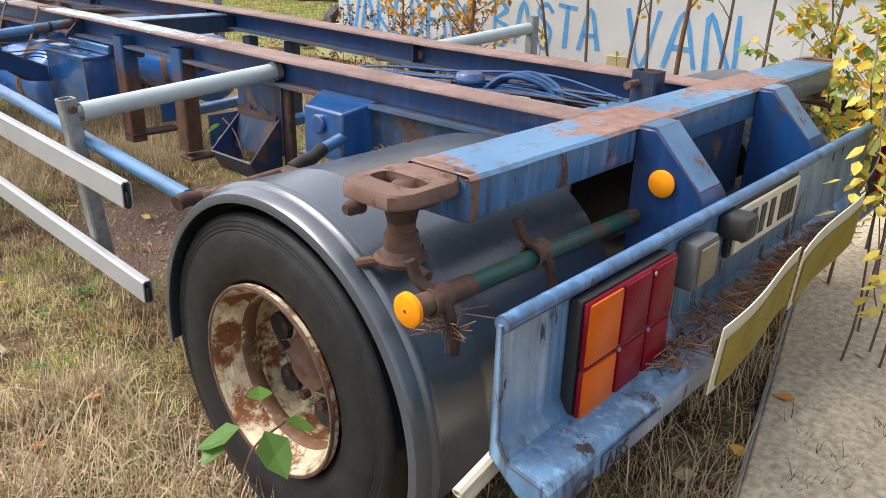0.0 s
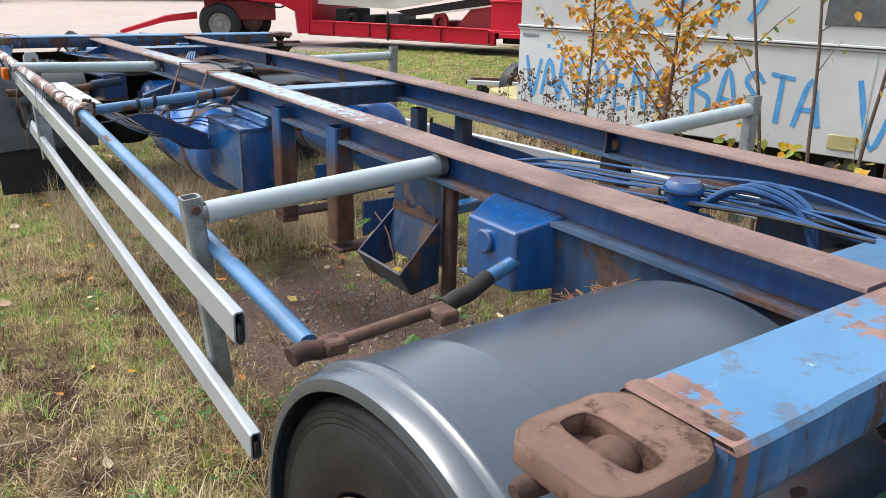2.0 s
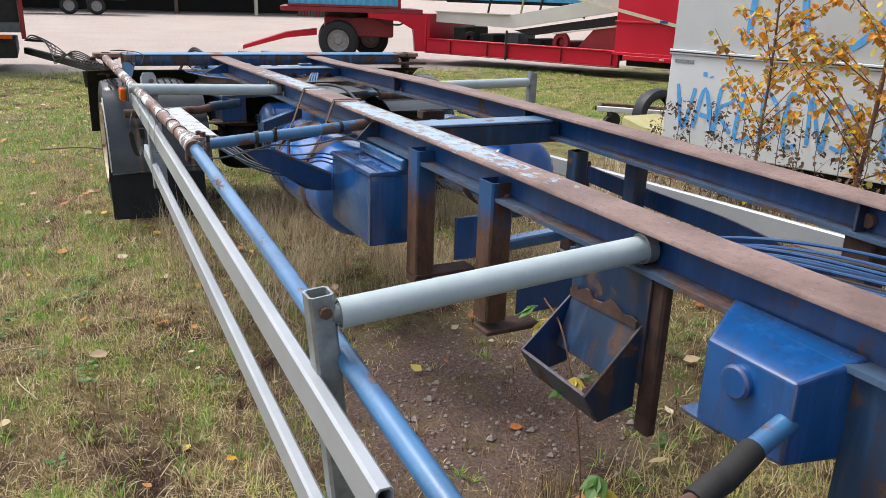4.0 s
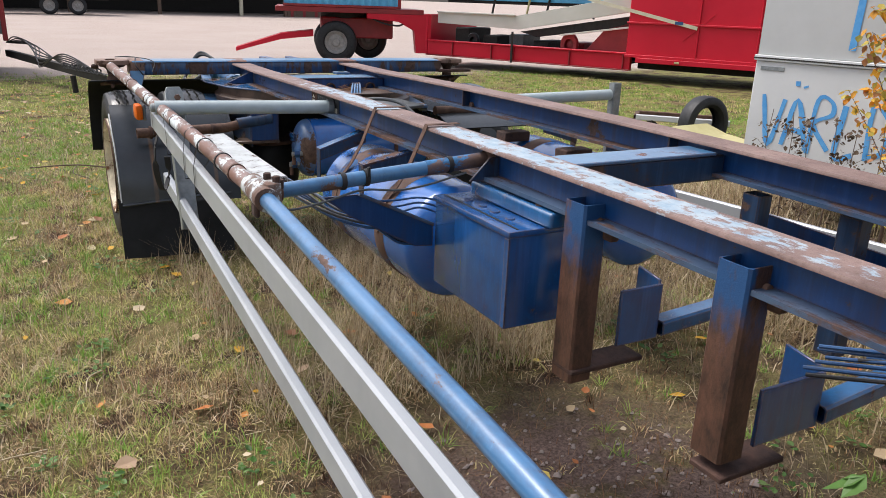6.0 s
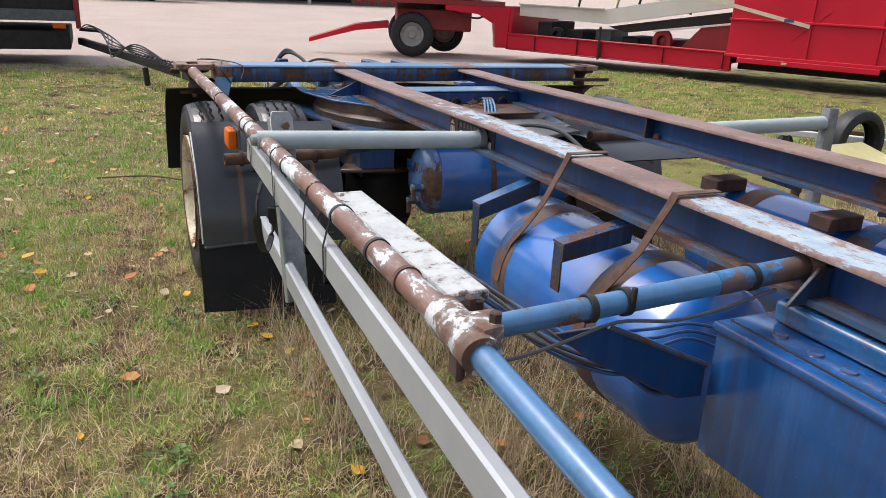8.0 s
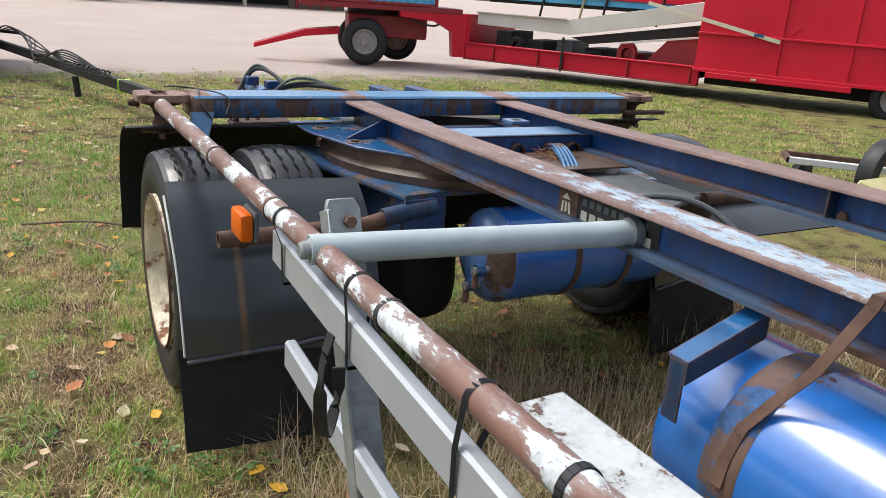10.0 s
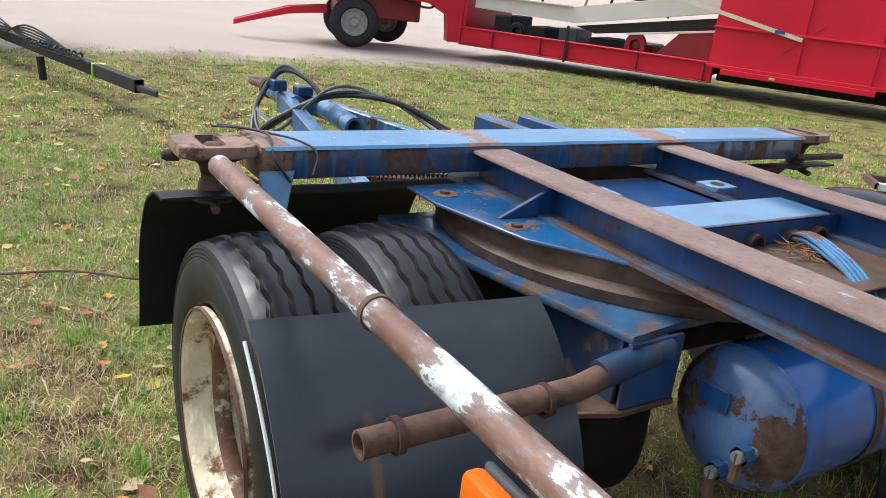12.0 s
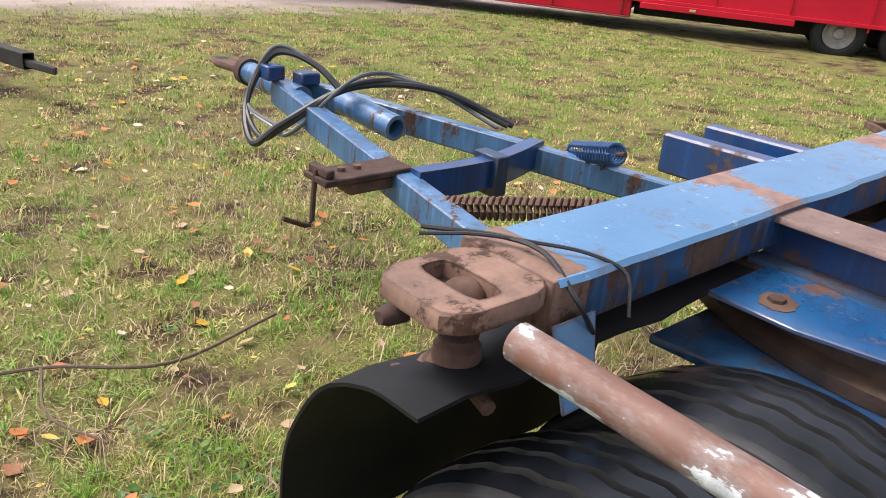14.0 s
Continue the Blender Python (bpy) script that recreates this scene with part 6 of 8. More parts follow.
litter("straw_nest", 2.3, 2.44, 6.66, 6.78, 0.93, 0.02, 90, (0.02, 0.06), "nest of dry straw by the hoses")
part("far_guard_top", lathe([(2.72, 0.49), (3.3, 0.49), (3.3, 0.484), (2.72, 0.484), (2.72, 0.49)], (0, 6.35, 0.35), "x", 20, 20, 120), GUARD_DARK, T, "dark plastic cover under the far rail")

# fittings on the front beam
for x, w in ((2.14, 0.06), (2.33, 0.05)):
    st = part("buffer_stub", hollow_bar((x + w / 2, 7.6, 0.99), (x + w / 2, 7.92, 0.985), w, 0.1, 0.006), BLUE, T, "open blue box stub on the front beam")
part("tube_bracket", moved(prism([(-0.045, -0.12), (0.02, -0.12), (0.06, 0.0), (-0.03, 0.0)], "y", -0.003, 0.003, 0.001), Matrix.Translation((1.245, 7.455, 0.985)) @ Matrix.Rotation(radians(-26), 4, "X")), BLUE_TOP, T, "pale blue flaked bracket under the beam")
part("front_wire", tube(curve_pts([(1.16, 7.68, 1.05), (1.22, 7.62, 1.058), (1.28, 7.56, 1.055), (1.33, 7.5, 1.05), (1.36, 7.45, 1.03), (1.34, 7.42, 0.98)], 6), 0.003, 6), HOSE_BLACK, T, "thin black wire over the beam")
part("front_wire", tube(curve_pts([(1.18, 7.7, 1.05), (1.25, 7.6, 1.056), (1.26, 7.52, 1.056), (1.25, 7.45, 1.02), (1.29, 7.44, 0.96)], 6), 0.004, 6), HOSE_BLACK, T, "thin black wire over the beam")
part("far_latch", box(3.35, 3.62, 7.44, 7.47, 0.955, 0.975, 0.004), RUST_DARK, T, "rusted lock lever at the far end")

# ---- drawbar ----
db = part("drawbar", hollow_bar((1.9, 8.05, 0.6), (2.1, 9.75, 0.745), 0.075, 0.1, 0.006), REAR_SIDE, T, "faded blue A-frame drawbar")
part("drawbar_arm", hollow_bar((2.98, 8.1, 0.6), (2.2, 9.72, 0.745), 0.06, 0.1, 0.006), REAR_SIDE, db)
part("drawbar_nose", tube([(2.12, 9.6, 0.745), (2.15, 10.12, 0.75)], 0.05, 20), REAR_SIDE, db, "round drawbar nose")
part("nose_ring", tube([(2.15, 10.1, 0.75), (2.151, 10.15, 0.75)], 0.062, 20), RUST_DARK, db)
eye = part("towing_eye", prism([(2.115, 10.14), (2.11, 10.22), (2.085, 10.34), (2.11, 10.44), (2.15, 10.46), (2.19, 10.44), (2.21, 10.34), (2.19, 10.22), (2.185, 10.14)], "z", 0.735, 0.765, 0.01), RUST, db, "rusted towing eye")
part("eye_hole", lathe([(0.0, 0.03), (0.001, 0)], (2.148, 10.38, 0.7665), "z", 18), DARK, db)
part("cross_bow", add_sweep(bmesh.new(), curve_pts([(2.0, 8.7, 0.675), (2.2, 8.68, 0.68), (2.4, 8.7, 0.68), (2.68, 8.8, 0.675)], 8), [(-0.03, -0.05), (0.03, -0.05), (0.03, 0.05), (-0.03, 0.05)]), BLUE, db)
part("bow_clip", box(2.3, 2.36, 8.63, 8.75, 0.6, 0.745, 0.004), BLUE_WORN, db)
part("arm_clip", moved(box(-0.05, 0.05, -0.02, 0.02, -0.08, 0.07, 0.004), Matrix.Translation((2.79, 8.55, 0.66)) @ Matrix.Rotation(radians(25), 4, "X")), BLUE_WORN, db)
part("nose_pipe", tube([(2.22, 9.45, 0.76), (2.24, 9.12, 0.73)], 0.05, 18, 0.035), REAR_SIDE, db, "blue pipe socket")
part("nose_block", box(2.13, 2.22, 9.62, 9.7, 0.79, 0.84, 0.006), BLUE, db)
part("nose_block", box(2.02, 2.1, 9.7, 9.78, 0.8, 0.86, 0.006), BLUE, db)
jack = part("jack_bracket", box(1.68, 2.02, 8.73, 8.86, 0.7, 0.722, 0.004), RUST_DARK, db, "rusted drawbar height bracket")
part("bracket_block", box(1.78, 1.98, 8.745, 8.83, 0.655, 0.699, 0.008), RUST, jack)
part("bracket_cheek", box(1.69, 1.72, 8.74, 8.85, 0.722, 0.75, 0.005), RUST_DARK, jack)
for x in (1.78, 1.84):
    part("bolt", lathe([(0, 0.014), (0.014, 0.013), (0.014, 0)], (x, 8.8, 0.72), "z", 6), RUST, db)
part("crank", tube([(1.69, 8.8, 0.74), (1.683, 8.8, 0.68), (1.678, 8.8, 0.575), (1.67, 8.8, 0.562), (1.655, 8.8, 0.562), (1.575, 8.8, 0.6)], 0.0085, 8), RUST_DARK, db, "bent rusty crank")
part("chain_link", tube(curve_pts([(1.95, 8.7, 0.68), (1.98, 8.6, 0.66), (2.02, 8.5, 0.66)], 4), 0.014, 8), RUST_DARK, db)


def spring(p0, p1, r, turns, wire, material, label):
    p0, p1 = Vector(p0), Vector(p1)
    s, u = frame_of(p1 - p0)
    n = turns * 10
    pts = [p0.lerp(p1, k / n) + s * (r * math.cos(2 * math.pi * k / 10)) + u * (r * math.sin(2 * math.pi * k / 10)) for k in range(n + 1)]
    sp = part("spring", tube(pts, wire, 6), material, T, label)
    part("spring_hook", tube([p0 - (p1 - p0).normalized() * 0.05, p0], 0.009, 8), RUST_DARK, sp)
    part("spring_hook", tube([p1, p1 + (p1 - p0).normalized() * 0.06], 0.009, 8), RUST_DARK, sp)
    return sp


spring((1.98, 8.52, 0.66), (2.25, 8.12, 0.74), 0.03, 24, 0.0085, RUST, "rusted coil spring")
spring((2.8, 8.7, 0.69), (2.62, 8.38, 0.79), 0.036, 15, 0.0065, HOSE_BLUE, "blue painted coil spring")
for k, m in ((0, HOSE_BLACK), (1, HOSE_BLACK), (2, GALV), (3, GREYCAP)):
    e = 0.03 * k + 0.02 * (k == 2)
    part("coupling_hose", tube(curve_pts([(2.75 - e, 9.0, 0.72), (2.5, 9.2 + e, 0.84), (2.2, 9.35 - e * 0.5, 0.84 + e * 0.6), (1.95 + e * 0.4, 9.45, 0.7 - e * 0.5), (1.87 + e * 0.9, 9.55 - e * 0.4, 0.6 + e * 0.8), (1.95, 9.75, 0.72), (2.08, 9.76, 0.9 + e * 0.3), (2.18, 9.6, 0.88), (2.24, 9.4, 0.75)], 8), (0.014, 0.011, 0.006, 0.008)[k], 8), m, db, "coupling hose looped over the drawbar")


# ---- the yard behind ----
def simple_wheel(parent, x, y, z, R, rim, w, axis, rim_mat, turn_by=0.0):
    def turn(prof):
        return moved(lathe([(-w / 2 + t * w, r) for t, r in prof], (0, 0, 0), axis, 36), Matrix.Translation((x, y, z)) @ Matrix.Rotation(turn_by, 4, "Z"))
    t = part("wheel", turn([(0.15, rim), (0.02, rim + 0.04), (0.0, (R + rim) / 2), (0.08, R - 0.03), (0.2, R), (0.8, R), (0.92, R - 0.03), (1.0, (R + rim) / 2), (0.98, rim + 0.04), (0.85, rim)]), RUBBER, parent, "black lorry wheel")
    for s in (0, 1):
        f = (lambda v: v) if s == 0 else (lambda v: 1 - v)
        part("rim", turn([(f(0.1), rim + 0.01), (f(0.06), rim), (f(0.2), rim - 0.03), (f(0.32), rim * 0.7), (f(0.3), rim * 0.4), (f(0.12), rim * 0.32), (f(0.1), 0)]), rim_mat, t, "pale steel rim")
    return t


RIMGREY = plain("grey_rim", (0.2, 0.195, 0.185), (0.34, 0.325, 0.3), 0.5, 12)


def red_trailer():
    """A low red fairground trailer: it runs away from the camera, its length along local x from the bogie to the large box."""
    L = thing("low_loader", (9.62, 19.9, -0.15), "bright red fairground low-loader trailer with a cream ramp", "trailer")
    u = Vector((0.485, -0.875, 0)).normalized()
    ang = math.atan2(u.y, u.x)
    M = Matrix.Translation((9.68, 20.0, -0.13)) @ Matrix.Rotation(ang, 4, "Z") @ Matrix.Diagonal((0.84, 1, 1, 1))
    P = lambda name, bm, m, par=None, label="": part(name, moved(bm, M), m, par or L, label)
    # local: x along, y away to the far side (left of travel), z from the ground
    lb = P("side_beam", box(0, 6.3, 0.0, 0.12, 0.3, 0.62, 0.01), REDPAINT, None, "red steel side beam")
    P("beam_flange", box(0, 6.3, -0.06, 0.14, 0.62, 0.65, 0.004), REDPAINT, lb)
    P("beam_flange", box(0, 6.3, -0.06, 0.14, 0.275, 0.3, 0.004), REDDARK, lb)
    for x in (0.9, 2.2, 2.9, 4.6, 6.1):
        P("beam_rib", box(x, x + 0.03, -0.05, 0.0, 0.3, 0.62, 0.003), REDDARK, lb)
    P("beam_stake", box(2.86, 2.92, -0.08, -0.05, 0.25, 0.95, 0.004), DARK, lb)
    P("far_beam", box(0, 6.3, 2.2, 2.35, 0.3, 0.62, 0.01), REDDARK, None, "red steel side beam")
    P("bed", box(0, 6.3, 0.12, 2.2, 0.42, 0.46, 0.004), DARK, None, "dark steel trailer bed")
    P("front_post", box(-0.3, 0.02, -0.03, 2.4, 0.3, 1.25, 0.012), REDPAINT, None, "red front bulkhead")
    # the steered bogie and its flat bed run off to the side: local x along the bed, y away
    N = Matrix.Translation((9.5, 20.1, -0.13)) @ Matrix.Rotation(math.atan2(0.31, -0.95), 4, "Z") @ Matrix.Diagonal((1, -1, 1, 1))
    B = lambda name, bm, m, par=None, label="": part(name, moved(bm, N), m, par or L, label)
    B("flat_bed", box(-0.1, 3.5, -0.05, 2.4, 1.22, 1.34, 0.01), REDDARK, None, "dull red flat bed over the bogie")
    B("gooseneck", prism([(-0.3, 0.3), (0.08, 0.3), (0.12, 0.85), (0.5, 1.05), (1.3, 1.1), (1.3, 1.24), (-0.3, 1.24)], "y", -0.04, 0.3, 0.01), REDPAINT, None, "red gooseneck")
    B("bogie_frame", box(0.6, 2.4, 0.5, 1.9, 0.6, 1.1, 0.03), REDDARK, None, "dull red bogie")
    B("bogie_turntable", lathe([(1.08, 0.6), (1.22, 0.6), (1.22, 0)], (1.8, 1.1, 0), "z", 28), DARK)
    B("drawbar", prism([(2.6, 0.62), (2.6, 0.78), (3.4, 0.68), (4.5, 0.32), (4.5, 0.22), (3.4, 0.54)], "y", 0.5, 0.62, 0.01), REDPAINT, None, "red drawbar resting low")
    B("drawbar_arm", prism([(2.6, 0.62), (2.6, 0.78), (3.4, 0.68), (4.5, 0.32), (4.5, 0.22), (3.4, 0.54)], "y", 0.9, 1.02, 0.01), REDDARK)
    B("brake_hose", tube(curve_pts([(0.3, 0.1, 1.1), (0.5, 0.05, 0.95), (0.9, 0.05, 1.0), (1.2, 0.1, 1.12)], 6), 0.025, 6), HOSE_BLACK)
    for x, y in ((2.05, 0.2), (2.05, 2.0), (1.1, 2.1)):
        p = N @ Vector((x, y, 0.51))
        simple_wheel(L, p.x, p.y, p.z, 0.51, 0.27, 0.32, "y", RIMGREY, radians(-23))
    # the large box at the rear
    bx = P("box_body", box(6.2, 14.5, -0.1, 2.5, 0.6, 2.9, 0.02), REDPAINT, None, "large red panelled box body")
    P("rubbing_strip", box(6.18, 14.5, -0.15, -0.1, 0.57, 0.63, 0.006), REDPAINT, bx)
    P("rubbing_strip", box(6.18, 14.5, -0.15, -0.1, 1.26, 1.3, 0.006), REDPAINT, bx)
    P("sill", box(6.5, 9.5, -0.18, -0.1, 0.47, 0.57, 0.008), REDPAINT, bx)
    for x in (7.95, 9.35, 10.8, 12.2):
        P("panel_rib", box(x, x + 0.035, -0.135, -0.1, 0.5, 2.9, 0.004), REDPAINT, bx)
    P("panel_seam", moved(box(0, 0.9, -0.012, 0, -0.015, 0.015, 0.002), Matrix.Translation((7.6, -0.1, 0.95)) @ Matrix.Rotation(radians(-38), 4, "Y")), REDPAINT, bx)
    P("side_marker", box(7.5, 7.62, -0.2, -0.18, 0.5, 0.54, 0.004), YELLOW, bx)
    P("box_throat", prism([(4.9, 0.62), (6.2, 0.62), (6.2, 1.3), (5.4, 1.1)], "y", 0.3, 2.2, 0.01), REDDARK)
    # ramp and load
    r = P("ramp", prism([(0.2, 1.05), (0.2, 1.33), (2.8, 1.3), (6.2, 1.85), (6.2, 1.5), (2.9, 1.0)], "y", 0.2, 0.26, 0.008), CREAM, None, "cream painted ride ramp")
    P("ramp_lip", box(0.2, 2.8, 0.14, 0.2, 1.3, 1.33, 0.003), CREAM, r)
    P("ramp_under", prism([(2.9, 0.95), (6.2, 1.42), (6.2, 1.2), (3.4, 0.85)], "y", 0.3, 0.5, 0.008), DARK)
    P("ramp_strip", prism([(4.2, 0.95), (6.2, 1.2), (6.2, 1.16), (4.2, 0.91)], "y", 0.18, 0.24, 0.003), CREAM)
    for k, (x, z, h, m) in enumerate(((0.6, 0.46, 0.5, DARK), (1.5, 0.46, 0.35, DARK), (2.3, 0.46, 0.4, GREYCAP), (3.2, 0.46, 0.3, DARK), (4.2, 0.46, 0.3, REDDARK), (5.2, 0.46, 0.35, DARK))):
        P("load_frame", box(x, x + 0.5, 0.5 + 0.1 * (k % 3), 1.6, z, z + h, 0.03), m, None, "dark machinery on the bed")
    for x, rr in ((1.35, 0.2), (4.4, 0.26)):
        P("small_wheel", lathe([(-0.05, rr * 0.5), (-0.06, rr * 0.9), (-0.03, rr), (0.03, rr), (0.06, rr * 0.9), (0.05, rr * 0.5), (-0.02, 0)], (x, 0.35, 0.46 + rr), "y", 24), RUBBER if rr < 0.25 else REDDARK, None, "small wheel of the load")
    P("upper_load", box(0.3, 6.1, 0.5, 2.3, 1.55, 2.0, 0.02), DARK, None, "dark folded ride structure")
    P("upper_panel", box(0.0, 5.6, 0.45, 0.5, 1.62, 2.6, 0.01), SKYBLUE, None, "light blue ride panel")
    P("upper_panel", box(2.5, 6.0, 0.4, 0.44, 1.75, 1.9, 0.005), REDPAINT, None, "red ride rail")
    P("upper_panel", box(-0.1, 4.0, 0.3, 0.34, 1.9, 2.0, 0.005), YELLOW, None, "yellow ride rail")
    for x in (1.9, 3.0, 3.6, 5.0):
        P("strut", tube([(x, 0.4, 1.3), (x + 0.2, 0.4, 2.2)], 0.03, 8), DARK if x != 3.0 else YELLOW)
    st = P("lashing_strap", add_sweep(bmesh.new(), [(4.9, -0.02, 1.75), (6.1, -0.17, 1.55), (7.95, -0.17, 1.22)], [(-0.004, -0.035), (0.004, -0.035), (0.004, 0.035), (-0.004, 0.035)]), OFFWHITE, None, "grey webbing lashing strap")
    P("strap_label", box(7.4, 7.6, -0.182, -0.176, 1.28, 1.34, 0), HOSE_BLUE, st)
    w = lambda x, y, R: simple_wheel(L, *(M @ Vector((x, y, R)))[:], R, R * 0.52, 0.3, "x", RIMGREY)
    P("under_frame", box(6.3, 14.0, 0.5, 1.9, 0.3, 0.6, 0.02), DARK, None, "dark frame under the box")
    for x in (10.35, 11.6):
        for y in (0.12, 2.2):
            p = M @ Vector((x, y, 0.43))
            simple_wheel(L, p.x, p.y, p.z, 0.43, 0.24, 0.3, "y", RIMGREY, ang)
    # blue corrugated container on the upper bed
    C = thing("container", (7.8, 21.5, 1.2), "light blue corrugated steel container on the red trailer", "container")
    Q = lambda name, bm, m, par=None, label="": part(name, moved(bm, N), m, par or C, label)
    ws = bmesh.new()
    n = 16
    prof = []
    for k in range(n):
        x = 0.55 + 2.75 * k / n
        prof += [(x, -0.03), (x + 0.04, 0.0), (x + 0.08, 0.0), (x + 0.12, -0.03)]
    rows = [[ws.verts.new((x, y, z)) for x, y in prof] for z in (1.4, 3.6)]
    for k in range(len(prof) - 1):
        ws.faces.new((rows[0][k], rows[0][k + 1], rows[1][k + 1], rows[1][k]))
    Q("wall", ws, SKYBLUE, None, "corrugated light blue wall")
    Q("back", box(0.55, 3.3, 0.05, 2.4, 1.4, 3.6, 0.01), SKYBLUE)
    Q("frame", box(0.5, 3.32, -0.06, 0.05, 1.345, 1.4, 0.004), REDDARK, None, "red lower frame")
    Q("corner_post", box(0.47, 0.55, -0.06, 0.05, 1.345, 3.6, 0.004), REDDARK)
    return L


red_trailer()


def dark_trailer():
    """A black trailer parked across, of which the end and the drawbar show."""
    D = thing("dark_trailer", (0.0, 19.0, -0.1), "black trailer with an orange marker and a lowered drawbar", "trailer")
    P = lambda name, bm, m, label="": part(name, bm, m, D, label)
    P("body", box(-6.0, 0.4, 18.6, 21.0, 0.62, 3.2, 0.02), DARK, "black trailer body")
    P("side_rail", box(-6.0, 0.47, 18.5, 18.6, 0.62, 0.8, 0.01), GREYCAP, "dark grey side rail")
    P("chassis", box(-6.0, 0.3, 18.55, 20.9, 0.14, 0.45, 0.02), DARK)
    P("corner_post", box(0.41, 0.49, 18.49, 18.59, 0.5, 3.0, 0.01), REDDARK, "dull red corner post")
    P("marker", box(0.05, 0.25, 18.47, 18.5, 0.5, 0.58, 0.004), LENS_ORANGE, "orange marker lamp")
    db2 = P("drawbar", hollow_bar((0.45, 19.2, 0.24), (1.95, 13.15, 0.24), 0.09, 0.12, 0.006), DARK, "black drawbar lowered to the grass")
    part("drawbar_tip", prism([(1.9, 13.2), (1.96, 13.25), (2.06, 12.85), (2.03, 12.8)], "z", 0.2, 0.25, 0.004), DARK, db2)
    part("tag", box(1.67, 1.81, 14.05, 14.15, 0.15, 0.3, 0.004), GREENTAG, db2, "yellow-green tag")
    part("drop_leg", tube([(1.3, 15.2, 0.2), (1.32, 15.2, -0.05)], 0.04, 8), DARK, db2)
    random.seed(9)
    for k in range(6):
        o = 0.11 * k
        part("cable", tube(curve_pts([(0.45, 18.9, 0.45), (0.6 + o * 0.6, 18.0, 0.6 - o * 0.3), (0.9, 16.8, 0.52 - o * 0.6), (1.2, 15.4, 0.35 + 0.03 * k), (1.55, 14.4, 0.34), (1.65, 14.1, 0.3)], 6), 0.011, 6), HOSE_BLACK, db2, "black cable slung along the drawbar")
    part("coil", tube([Vector((1.2 + 0.4 * k / 60, 15.3 - 1.1 * k / 60, 0.34)) + Vector((0.04 * math.cos(k), 0, 0.04 * math.sin(k))) for k in range(61)], 0.012, 5), HOSE_BLACK, db2, "coiled black cable")
    return D


dark_trailer()


# ---- the caravan with its graffiti ----
CA = Vector((5.03, 6.03, 0))
CD = (Vector((5.87, 2.68, 0)) - CA).normalized()
CARM = Matrix.Translation(CA) @ Matrix.Rotation(math.atan2(CD.y, CD.x), 4, "Z")


